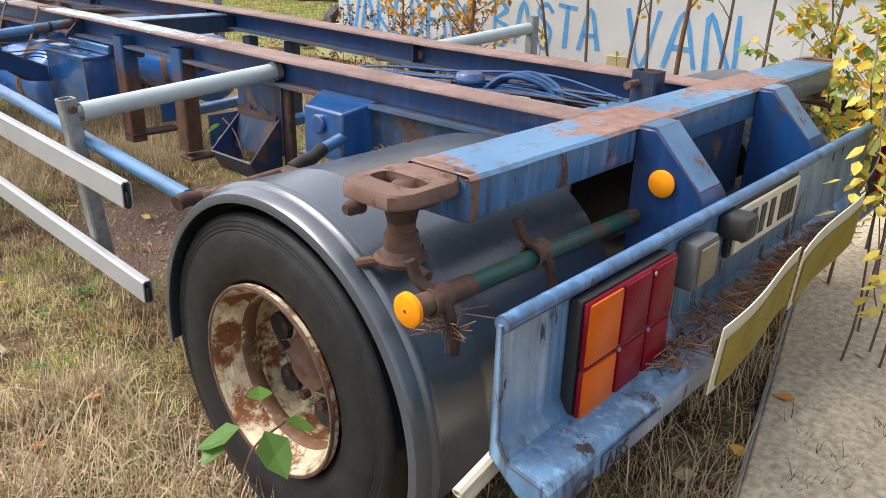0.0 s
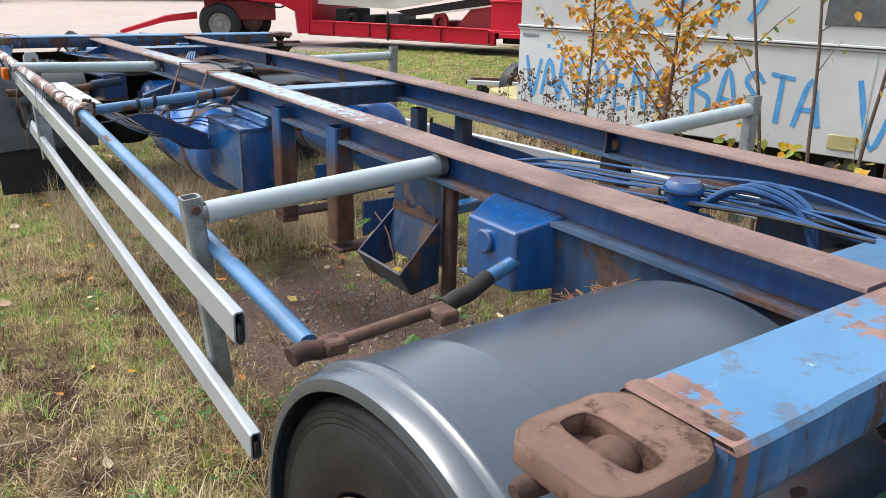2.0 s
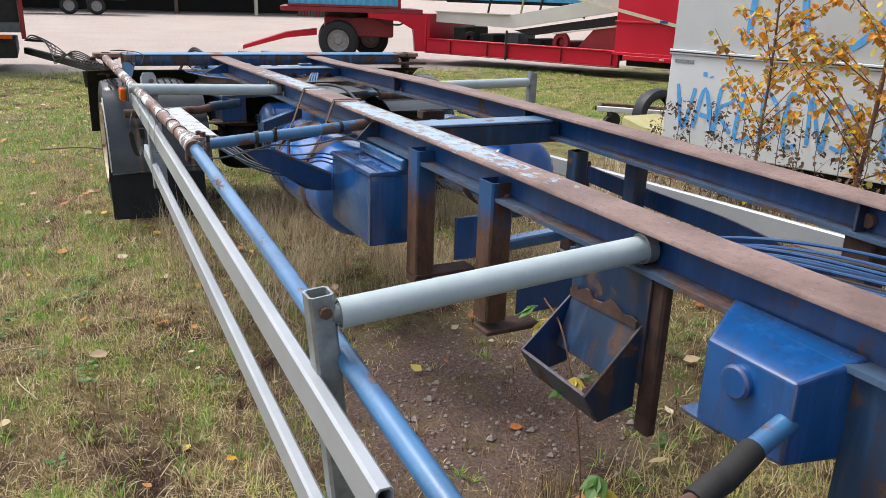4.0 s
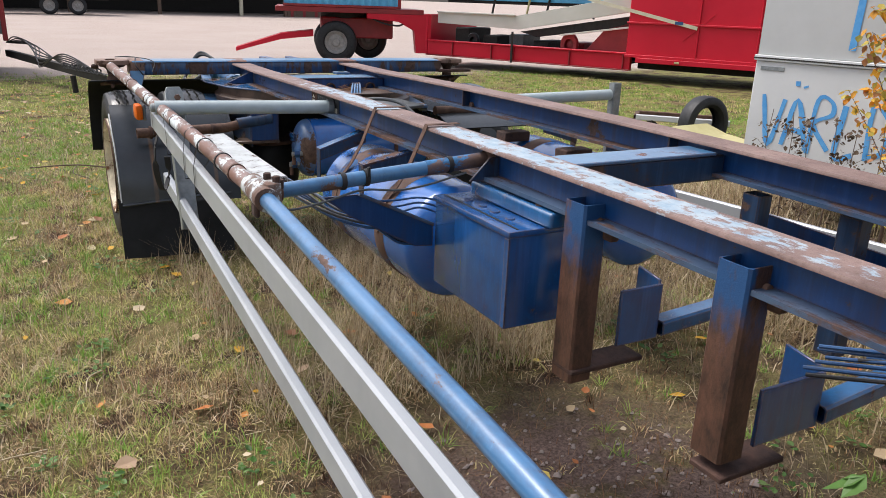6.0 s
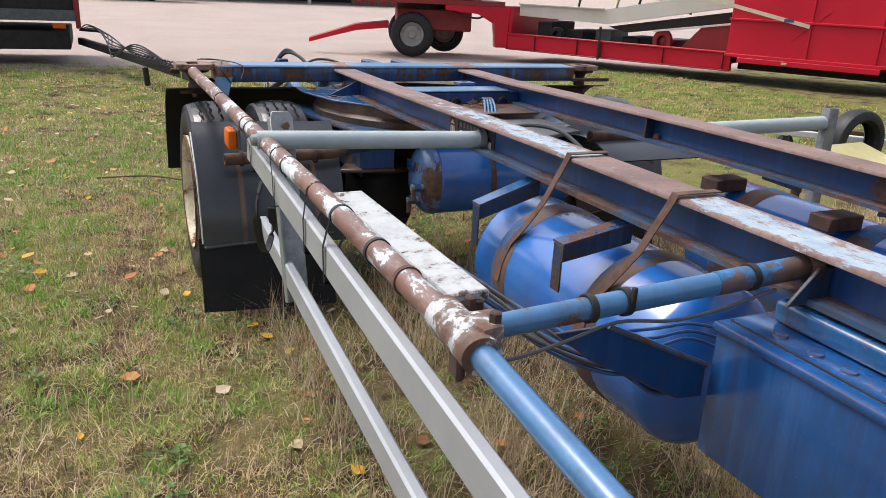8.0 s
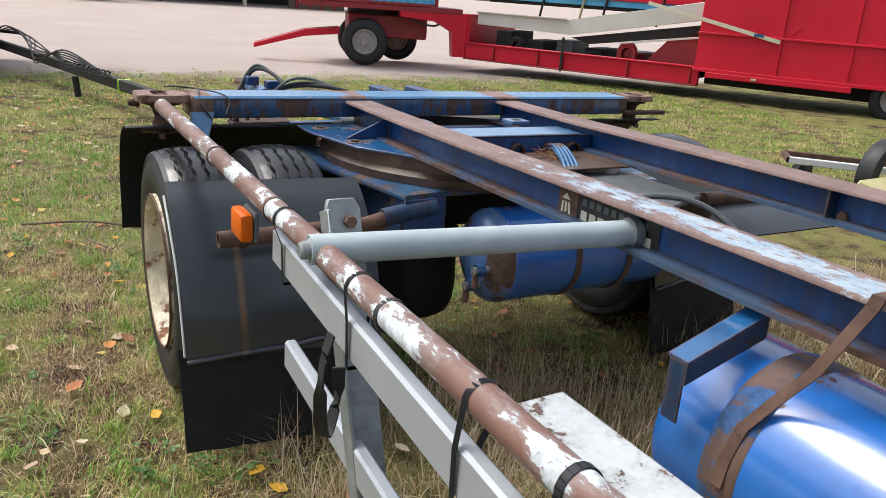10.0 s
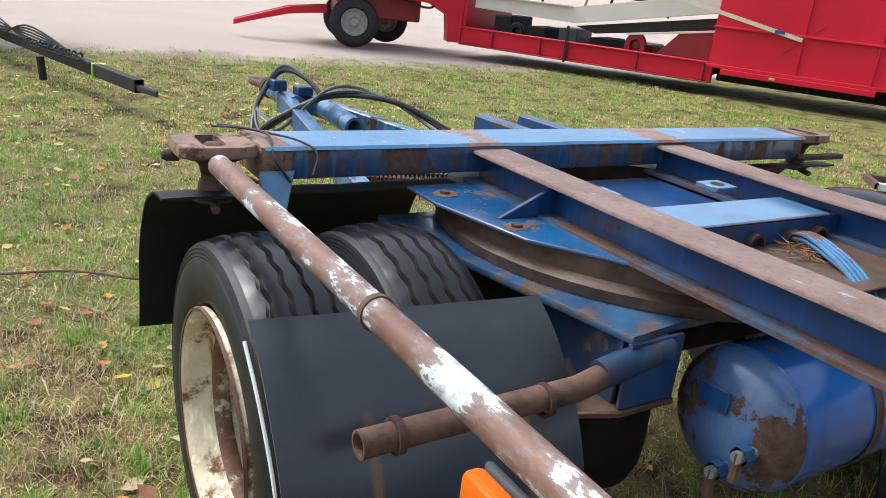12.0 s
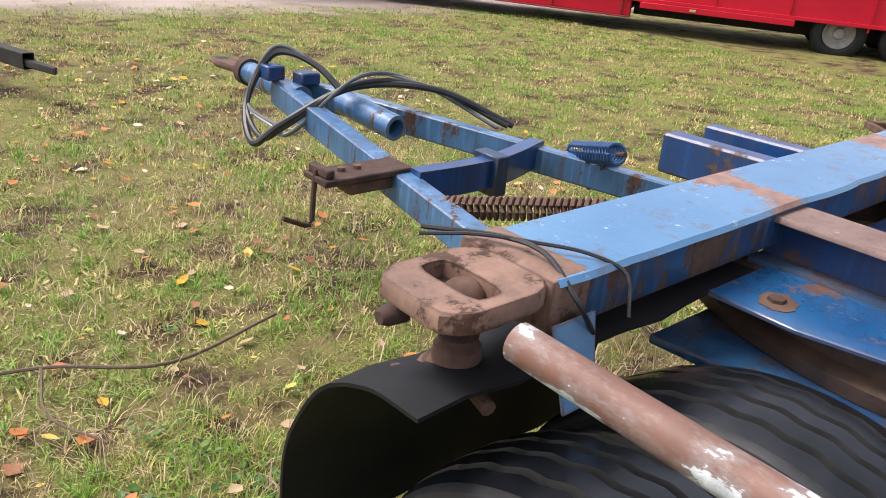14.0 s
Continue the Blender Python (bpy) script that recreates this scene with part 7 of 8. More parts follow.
def caravan():
    """Local x runs along the wall from the front edge, -y faces the trailer."""
    C = thing("site_wagon", (5.9, 4.0, 0), "white site wagon with a grey upper wall and blue graffiti", "wagon")
    P = lambda name, bm, m, par=None, label="": part(name, moved(bm, CARM), m, par or C, label)
    P("lower_wall", box(0, 7.4, 0.0, 0.05, 0.45, 1.15, 0.006), WHITE, None, "white lower wall panel")
    up = P("upper_wall", box(0.0, 7.4, 0.004, 0.05, 1.185, 2.5, 0.006), GREYPANEL, None, "light grey upper wall panel")
    tr = P("trim", box(-0.01, 7.4, -0.018, 0.006, 1.15, 1.187, 0.004), WHITE, None, "double trim strip")
    P("trim_line", box(-0.01, 7.4, -0.021, -0.0185, 1.163, 1.172, 0), DARK, tr)
    P("body", box(0.01, 7.39, 0.055, 2.2, 0.45, 2.5, 0.01), WHITE)
    P("roof", box(-0.03, 7.42, -0.03, 2.25, 2.5, 2.56, 0.01), GREYPANEL)
    P("chassis", box(0.2, 7.2, 0.3, 1.9, 0.3, 0.45, 0.01), DARK)
    for x in (2.8, 4.0):
        P("vent_plate", box(x, x + 0.01, -0.004, 0.003, 0.5, 1.15, 0), GREYPANEL)
    P("badge", box(0.04, 0.2, -0.006, 0.002, 1.09, 1.115, 0.001), GALV, None, "grey badge")
    P("hatch", box(2.6, 2.78, -0.008, 0.0, 0.5, 0.6, 0.004), YELLOW, None, "faded yellow hatch")
    for x in (2.45, 4.4):
        P("window_frame", box(x, x + 0.9, -0.005, 0.006, 1.3, 2.1, 0.004), GREYCAP)
    q = CARM @ Vector((3.6, 0.4, 0.32))
    for x in (2.6, 5.6):
        q = CARM @ Vector((x, 0.35, 0.3))
        simple_wheel(C, q.x, q.y, q.z, 0.32, 0.18, 0.18, "x", RIMGREY)
    strokes = {
        "V": [[(0, 1), (0.5, 0), (1, 1)]], "A": [[(0, 0), (0.45, 1), (1, 0)], [(0.2, 0.38), (0.8, 0.38)]],
        "R": [[(0, 0), (0.05, 1), (0.7, 0.95), (0.8, 0.7), (0.1, 0.5), (0.9, 0)]], "L": [[(0.1, 1), (0.05, 0), (0.7, 0.05)]],
        "D": [[(0.1, 0), (0.1, 1), (0.7, 0.85), (0.9, 0.5), (0.7, 0.1), (0.1, 0)]], "E": [[(0.8, 1), (0.1, 0.95), (0.1, 0), (0.8, 0.05)], [(0.1, 0.5), (0.7, 0.55)]],
        "N": [[(0.05, 0), (0.1, 1), (0.85, 0), (0.9, 1)]], "S": [[(0.9, 0.85), (0.5, 1), (0.1, 0.8), (0.8, 0.35), (0.6, 0.0), (0.05, 0.15)]],
        "B": [[(0.1, 0), (0.1, 1), (0.7, 0.85), (0.2, 0.52), (0.9, 0.3), (0.6, 0), (0.1, 0)]], "T": [[(0, 1), (1, 0.95)], [(0.5, 1), (0.45, 0)]],
    }
    random.seed(3)

    def write(word, x, z, w, h, thick=0.021):
        for ch in word:
            base = {"Ä": "A"}.get(ch, ch)
            lines = [list(s) for s in strokes[base]]
            if ch == "Ä":
                lines += [[(0.25, 1.28), (0.28, 1.2)], [(0.62, 1.3), (0.64, 1.2)]]
            for s in lines:
                pts = [(x + w * 0.82 * a + 0.012 * random.uniform(-1, 1), -0.0035, z + h * b + 0.02 * random.uniform(-1, 1)) for a, b in s]
                line = curve_pts(pts, 5) if len(pts) > 2 else [Vector(p) for p in pts]
                bm = bmesh.new()
                rows = []
                for i, p in enumerate(line):
                    d = (line[min(i + 1, len(line) - 1)] - line[max(i - 1, 0)]).normalized()
                    nrm = Vector((-d.z, 0, d.x))
                    t = thick * (0.8 + 0.35 * noise.noise((p.x * 9, p.z * 9, 1)))
                    rows.append([bm.verts.new(p + nrm * t), bm.verts.new(p - nrm * t)])
                for r0, r1 in zip(rows, rows[1:]):
                    bm.faces.new((r0[0], r0[1], r1[1], r1[0]))
                P("graffiti_stroke", bm, SPRAY, None, "blue sprayed stroke")
            x += w
    write("VÄRLDENS", 0.1, 0.6, 0.17, 0.33, 0.019)
    write("BÄSTA", 1.6, 0.62, 0.19, 0.34, 0.02)
    write("VÄN", 2.74, 0.55, 0.3, 0.42, 0.022)
    for k, pts in enumerate(([(0.62, 1.95), (0.6, 1.25)], [(0.95, 1.9), (1.0, 1.4), (1.25, 1.25), (1.5, 1.5), (1.55, 1.95)], [(1.7, 1.25), (1.75, 1.75)], [(1.95, 1.3), (2.3, 1.9)], [(2.9, 1.45), (3.05, 1.25), (3.3, 1.3), (3.35, 1.6)], [(3.6, 1.3), (3.7, 1.7), (3.9, 1.3)])):
        line = curve_pts([(a, -0.0035 + 0.003, b) for a, b in pts], 6)
        bm = bmesh.new()
        rows = []
        for i, p in enumerate(line):
            d = (line[min(i + 1, len(line) - 1)] - line[max(i - 1, 0)]).normalized()
            nrm = Vector((-d.z, 0, d.x)) * 0.022
            rows.append([bm.verts.new(p + nrm), bm.verts.new(p - nrm)])
        for r0, r1 in zip(rows, rows[1:]):
            bm.faces.new((r0[0], r0[1], r1[1], r1[0]))
        P("graffiti_stroke", bm, SPRAY, None, "blue sprayed stroke")
    return C


caravan()

# small things on the grass beyond the trailer
yc = part("yellow_cover", moved(prism([(0.05, 0), (1.2, 0), (1.25, 0.17), (0.9, 0.2), (0.25, 0.24), (0.0, 0.34), (-0.03, 0.28)], "y", 0, 0.55, 0.02), Matrix.Translation((6.25, 7.95, 0.02)) @ Matrix.Rotation(radians(-84), 4, "Z")), YELLOW, None)
tagged(yc, "pale yellow plastic cover lying on the grass", "cover")
tyr = thing("loose_tyre", (6.9, 8.15, 0.0), "loose black tyre leaning by the yellow cover", "tyre")
part("carcass", lathe([(-0.05, 0.19), (-0.085, 0.22), (-0.09, 0.26), (-0.07, 0.295), (-0.03, 0.305), (0.03, 0.305), (0.07, 0.295), (0.09, 0.26), (0.085, 0.22), (0.05, 0.19), (0.06, 0.235), (0.0, 0.28), (-0.06, 0.235), (-0.05, 0.19)], (6.9, 8.15, 0.305), "y", 44), RUBBER, tyr)
wc = thing("hand_cart", (6.8, 8.6, 0), "small white cart frame with rusty red edge", "cart")
part("cart_rail", hollow_bar((6.6, 8.85, 0.3), (7.3, 8.15, 0.3), 0.05, 0.06), WHITE, wc)
part("cart_rail", hollow_bar((6.85, 9.1, 0.3), (7.55, 8.4, 0.3), 0.05, 0.06), RUST, wc)
part("cart_end", hollow_bar((6.6, 8.85, 0.3), (6.85, 9.1, 0.3), 0.05, 0.05), RUST, wc)
for x, y in ((6.72, 8.74), (6.97, 8.99), (7.2, 8.25)):
    part("castor", lathe([(-0.03, 0), (-0.03, 0.1), (0.03, 0.1), (0.03, 0)], (x, y, 0.12), "y", 16), RUBBER, wc)
    part("castor_fork", box(x - 0.02, x + 0.02, y - 0.04, y + 0.04, 0.12, 0.28, 0.004), DARK, wc)


# far end of the yard
def shed():
    S = thing("shed", (15, 66, -0.2), "long dark open shed with timber posts across the yard", "shed")
    P = lambda name, bm, m, label="": part(name, bm, m, S, label)
    P("back_wall", box(-40, 24, 72, 72.3, -0.3, 6, 0.01), DARK)
    P("roof", box(-40, 24.5, 63, 73, 4.5, 5.0, 0.02), DARK)
    for k in range(11):
        P("post", box(-38 + 6 * k, -37.75 + 6 * k, 64, 64.25, -0.3, 4.6, 0.01), OFFWHITE if k % 3 == 0 else BARK)
    P("side_wall", box(19.5, 24, 64, 64.3, -0.3, 4.6, 0.01), BARK)
    for k in range(18):
        P("board", box(19.5 + 0.25 * k, 19.72 + 0.25 * k, 63.94, 64.0, -0.3, 4.6, 0.005), REDDARK if k % 4 == 2 else BARK)
    return S


shed()
lorry = thing("parked_lorry", (1.0, 58, -0.2), "dark parked lorry far across the yard", "lorry")
part("body", box(-6, 6.0, 57, 59.4, 0.7, 3.4, 0.05), DARK, lorry)
part("cab", box(-9, -6.1, 57, 59.4, 0.7, 3.2, 0.2, 3), DARK, lorry)
for x in (-8, -2.0, 2.6, 4.2):
    simple_wheel(lorry, x, 57.2, 0.34, 0.54, 0.32, 0.34, "y", RIMGREY)


# ---- plants ----
def blades(name, count, area, density, length, width, material, label, seed, lean=0.5, parent=None):
    """Many single blades in one mesh; density(x, y) in 0..1 thins them out."""
    rng = np.random.default_rng(seed)
    x0, x1, y0, y1 = area
    x = rng.uniform(x0, x1, count)
    y = rng.uniform(y0, y1, count)
    keep = np.array([rng.random() < density(a, b) and not on_slab(a, b) for a, b in zip(x, y)])
    x, y = x[keep], y[keep]
    n = len(x)
    z = np.array([lie(a, b) for a, b in zip(x, y)]) - 0.004
    h = rng.uniform(*length, n) * rng.uniform(0.6, 1.0, n)
    a = rng.uniform(0, 2 * np.pi, n)
    tilt = np.abs(rng.normal(0, lean, n)) + 0.1
    return fill(name, x, y, z, h, a, tilt, rng.uniform(*width, n), material, label, parent)


def fill(name, x, y, z, h, a, tilt, w, material, label, parent=None):
    """One mesh of bent, pointed blades from arrays of feet, lengths, headings and leans."""
    n = len(x)
    dx, dy = np.cos(a), np.sin(a)
    sx, sy = -dy * w, dx * w
    v = np.empty((n, 5, 3))
    for k, (t, s) in enumerate(((0, 1), (0, -1), (0.55, 0.75), (0.55, -0.75), (1.0, 0))):
        bend = np.sin(np.minimum(tilt * (0.5 + 0.6 * t), 1.5)) * h * t
        up = np.cos(np.minimum(tilt * (0.4 + 0.7 * t), 1.5)) * h * t
        v[:, k, 0] = x + dx * bend + sx * s
        v[:, k, 1] = y + dy * bend + sy * s
        v[:, k, 2] = z + up
    verts = v.reshape(-1, 3)
    base = np.arange(n) * 5
    loops = np.empty((n, 7), dtype=np.int32)
    for k, o in enumerate((0, 1, 3, 2, 2, 3, 4)):
        loops[:, k] = base + o
    me = bpy.data.meshes.new(name)
    me.vertices.add(n * 5)
    me.vertices.foreach_set("co", verts.ravel())
    me.loops.add(n * 7)
    me.loops.foreach_set("vertex_index", loops.ravel())
    me.polygons.add(n * 2)
    st = np.empty((n, 2), dtype=np.int32)
    st[:, 0] = np.arange(n) * 7
    st[:, 1] = st[:, 0] + 4
    me.polygons.foreach_set("loop_start", st.ravel())
    me.update(calc_edges=True)
    me.validate()
    me.materials.append(material)
    ob = hang(name, me, parent, label, "stuff")
    return ob


def patch(x, y, s, o, lo, hi):
    v = noise.noise((x * s + o, y * s - o, o)) * 0.5 + 0.5 + 0.18 * noise.noise((x * s * 4, y * s * 4, o))
    return min(1.0, max(0.0, (v - lo) / (hi - lo)))


def bare(x, y):
    """1 on the bare gravelly patch below the trailer's middle."""
    return max(0.0, 1 - ((x - 2.05) / 0.62) ** 2 - ((y - 3.75) / 0.85) ** 2)


def on_slab(x, y):
    c, s = math.cos(radians(13.4)), math.sin(radians(13.4))
    u, v = (x - 3.62) * c + (y - 0.58) * s, -(x - 3.62) * s + (y - 0.58) * c
    return -1.6 < u < 2.6 and v < 0.6


def d_straw(x, y):
    if y > 13:
        return 0.3 * patch(x, y, 0.8, 4, 0.35, 0.6)
    shade = 0.35 if 1.25 < x < 3.3 and 3.0 < y < 7.5 else 1.0
    return shade * (0.12 + 0.88 * patch(x, y, 1.5, 2, 0.38, 0.58)) * (1 - 0.9 * bare(x, y))


def d_green(x, y):
    g = min(1, max(0.25, (y - 1.0) / 5)) * (0.45 * patch(x, y, 1.4, 9, 0.44, 0.58) + 0.9 * patch(x, y, 4.2, 19, 0.56, 0.66))
    return g * (1 - bare(x, y)) * (0.45 if 1.2 < x < 3.4 and y < 7.5 else 1.0)


def tufts(name, count, area, density, per, spread, length, width, material, label, seed, lean=0.7):
    """Grass in clumps: each tuft's blades spring from one spot and splay outwards."""
    rng = np.random.default_rng(seed)
    x0, x1, y0, y1 = area
    cx, cy = rng.uniform(x0, x1, count), rng.uniform(y0, y1, count)
    keep = np.array([rng.random() < density(a, b) for a, b in zip(cx, cy)])
    cx, cy = cx[keep], cy[keep]
    m = len(cx)
    size = rng.uniform(0.45, 1.0, m)
    k = np.repeat(np.arange(m), rng.integers(per // 2, per + 1, m))
    n = len(k)
    a = rng.uniform(0, 2 * np.pi, n)
    rad = np.abs(rng.normal(0, spread, n)) * size[k]
    x, y = cx[k] + np.cos(a) * rad, cy[k] + np.sin(a) * rad
    a = a + rng.normal(0, 0.7, n)
    z = np.array([lie(p, q) for p, q in zip(cx, cy)])[k] - 0.004
    h = rng.uniform(*length, n) * size[k]
    tilt = np.abs(rng.normal(lean, 0.45, n)) + 0.08
    fill(name, x, y, z, h, a, tilt, rng.uniform(*width, n), material, label)


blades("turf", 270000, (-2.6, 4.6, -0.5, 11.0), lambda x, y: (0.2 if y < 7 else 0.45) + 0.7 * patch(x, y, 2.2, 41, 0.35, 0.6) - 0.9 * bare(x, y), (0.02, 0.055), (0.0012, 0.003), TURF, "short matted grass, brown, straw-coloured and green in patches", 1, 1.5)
blades("lying_straw", 130000, (-2.2, 4.2, 0.3, 12.0), lambda x, y: 0.25 + 0.75 * d_straw(x, y) - bare(x, y), (0.05, 0.16), (0.001, 0.0024), STRAW, "flattened dry stalks lying on the ground", 14, 2.6)
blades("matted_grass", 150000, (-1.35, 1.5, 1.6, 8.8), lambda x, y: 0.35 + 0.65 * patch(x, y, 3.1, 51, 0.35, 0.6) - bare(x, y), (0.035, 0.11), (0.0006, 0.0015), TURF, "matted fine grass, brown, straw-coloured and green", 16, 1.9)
blades("needle_carpet", 125000, (-2.0, 4.0, 0.8, 8.0), lambda x, y: max(patch(x, y, 1.5, 15, 0.43, 0.54), 0.8 * bare(x, y)), (0.03, 0.09), (0.0007, 0.0016), NEEDLE, "brown pine needles strewn between the grass", 15, 2.6)
tufts("grass_tufts", 15000, (-2.2, 3.6, 0.8, 12.0), d_green, 22, 0.024, (0.03, 0.1), (0.0011, 0.0026), MOSS, "tufts of short green grass", 2, 0.75)
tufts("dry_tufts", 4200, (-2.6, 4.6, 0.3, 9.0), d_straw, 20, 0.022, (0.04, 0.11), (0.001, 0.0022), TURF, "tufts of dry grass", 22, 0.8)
tufts("far_tufts", 9000, (-4, 12, 9.0, 19.5), lambda x, y: (0.15 + 0.85 * patch(x, y, 0.7, 9, 0.38, 0.6)) * (1 if y < 16.5 else max(0, (19.5 - y) / 3.0)), 14, 0.05, (0.03, 0.08), (0.003, 0.006), TURF, "tufted grass towards the drive", 3, 0.8)
tufts("far_tufts", 7000, (-4, 12, 8.5, 18.5), lambda x, y: patch(x, y, 0.9, 17, 0.48, 0.62), 16, 0.05, (0.03, 0.085), (0.0025, 0.005), MOSS, "patches of lush green grass towards the drive", 33, 0.8)
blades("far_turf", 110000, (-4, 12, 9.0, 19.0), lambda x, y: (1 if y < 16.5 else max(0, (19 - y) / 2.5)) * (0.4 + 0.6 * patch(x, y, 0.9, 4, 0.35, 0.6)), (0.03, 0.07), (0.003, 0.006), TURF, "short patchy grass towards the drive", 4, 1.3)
blades("tall_straw", 16000, (1.25, 3.5, 4.7, 6.7), lambda x, y: patch(x, y, 2.2, 5, 0.35, 0.6), (0.12, 0.36), (0.0008, 0.002), STRAW, "tall dry grass grown up under the trailer", 5, 0.7)
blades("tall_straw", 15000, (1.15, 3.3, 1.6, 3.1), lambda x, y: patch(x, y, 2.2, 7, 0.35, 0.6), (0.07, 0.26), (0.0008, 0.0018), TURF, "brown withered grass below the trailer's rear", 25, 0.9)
blades("tall_straw", 32000, (-1.2, 1.1, 0.6, 2.7), lambda x, y: 0.3 + 0.7 * patch(x, y, 2.0, 6, 0.35, 0.65), (0.1, 0.28), (0.0012, 0.0028), STRAW, "tall dry grass beside the rear wheel", 6, 1.2)
blades("tall_straw", 14000, (1.4, 4.4, -0.2, 1.4), lambda x, y: patch(x, y, 2.0, 6, 0.35, 0.65) * (1 if y > 0.62 + 0.24 * (x - 1.4) else 0), (0.08, 0.25), (0.0012, 0.0028), STRAW, "tall dry grass behind the bumper", 7, 0.7)
blades("weeds", 30000, (3.6, 6.2, -0.5, 7.0), lambda x, y: 0.9, (0.08, 0.35), (0.0015, 0.004), STRAW, "tangled dry weeds along the wagon", 8, 0.6)


def leaf_shape(L, W):
    return [(0, 0, 0), (0.3 * L, W * 0.46, 0.05 * W), (0.65 * L, W * 0.36, 0.07 * W), (L, 0, 0.05 * L), (0.65 * L, -W * 0.36, 0.04 * W), (0.3 * L, -W * 0.46, 0.07 * W), (0.5 * L, 0, -0.03 * W)]


LEAF_F = [(0, 6, 1), (1, 6, 2), (2, 6, 3), (3, 6, 4), (4, 6, 5), (5, 6, 0)]


def leaves(name, spots, size, material, label, seed, parent=None, kind="stuff", flat=False):
    rng = random.Random(seed)
    verts, faces = [], []
    for p in spots:
        L = rng.uniform(*size)
        if flat:
            m = Matrix.Rotation(rng.uniform(0, 6.28), 4, "Z") @ Matrix.Rotation(rng.uniform(-0.35, 0.35), 4, "X") @ Matrix.Rotation(rng.uniform(-0.3, 0.2), 4, "Y")
        else:
            m = Matrix.Rotation(rng.uniform(0, 6.28), 4, "Z") @ Matrix.Rotation(rng.uniform(0.1, 1.3), 4, "Y") @ Matrix.Rotation(rng.uniform(-0.8, 0.8), 4, "X")
        b = len(verts)
        verts += [tuple(Vector(p) + m @ Vector(q)) for q in leaf_shape(L, L * rng.uniform(0.6, 0.85))]
        faces += [tuple(b + i for i in f) for f in LEAF_F]
    return raw(name, verts, faces, material, parent, label, kind)


rng = random.Random(11)
spots = []
for k in range(2600):
    x, y = rng.uniform(-2.6, 5.0), rng.uniform(0.6, 15.5)
    if rng.random() < min(1, max(0.4, (y - 2) / 7)):
        spots.append((x, y, lie(x, y) + rng.uniform(0.012, 0.04)))
leaves("fallen_leaves", spots, (0.024, 0.08), FALLEN, "yellow, orange and brown birch leaves fallen on the grass", 12, None, "stuff", True)

spots = []
for k in range(900):
    x, y = rng.uniform(-1.6, 3.6), rng.uniform(0.9, 9.5)
    if bare(x, y) < 0.2 and patch(x, y, 1.4, 31, 0.45, 0.62) > rng.random():
        for j in range(rng.randrange(6, 22)):
            a, d = rng.uniform(0, 6.28), abs(rng.gauss(0, 0.05))
            spots.append((x + d * math.cos(a), y + d * math.sin(a), lie(x, y) + rng.uniform(0.01, 0.045)))
leaves("low_weeds", spots, (0.012, 0.036), GLEAF, "low leafy weeds and clover in the grass", 13, None, "stuff", True)
rng = random.Random(21)
sv, sf = [], []
for k in range(520):
    a, r = rng.uniform(0, 6.28), rng.random() ** 0.6 * 0.6
    x, y, s = 2.05 + r * math.cos(a), 3.75 + 1.3 * r * math.sin(a), rng.uniform(0.004, 0.013) * (1 + 1.2 * (rng.random() < 0.04))
    b = len(sv)
    z = lie(x, y) + s * 0.3
    sv += [(x + s * rng.uniform(0.7, 1.2), y, z), (x - s * rng.uniform(0.7, 1.2), y, z), (x, y + s * rng.uniform(0.6, 1), z), (x, y - s * rng.uniform(0.6, 1), z), (x + s * 0.2, y, z + s * 0.6), (x, y, z - s)]
    sf += [tuple(b + i for i in f) for f in ((0, 2, 4), (2, 1, 4), (1, 3, 4), (3, 0, 4), (2, 0, 5), (1, 2, 5), (3, 1, 5), (0, 3, 5))]
raw("pebbles", sv, sf, STONE, None, "small reddish pebbles on the bare patch", "stuff")


GROUPS = {"birch_sapling": "birches by the wagon", "bare_sapling": "bare saplings by the wagon", "dead_weed": "withered weeds by the wagon", "leafy_shoot": "leafy shoots by the wagon", "shrub": "shrubs by the bumper"}


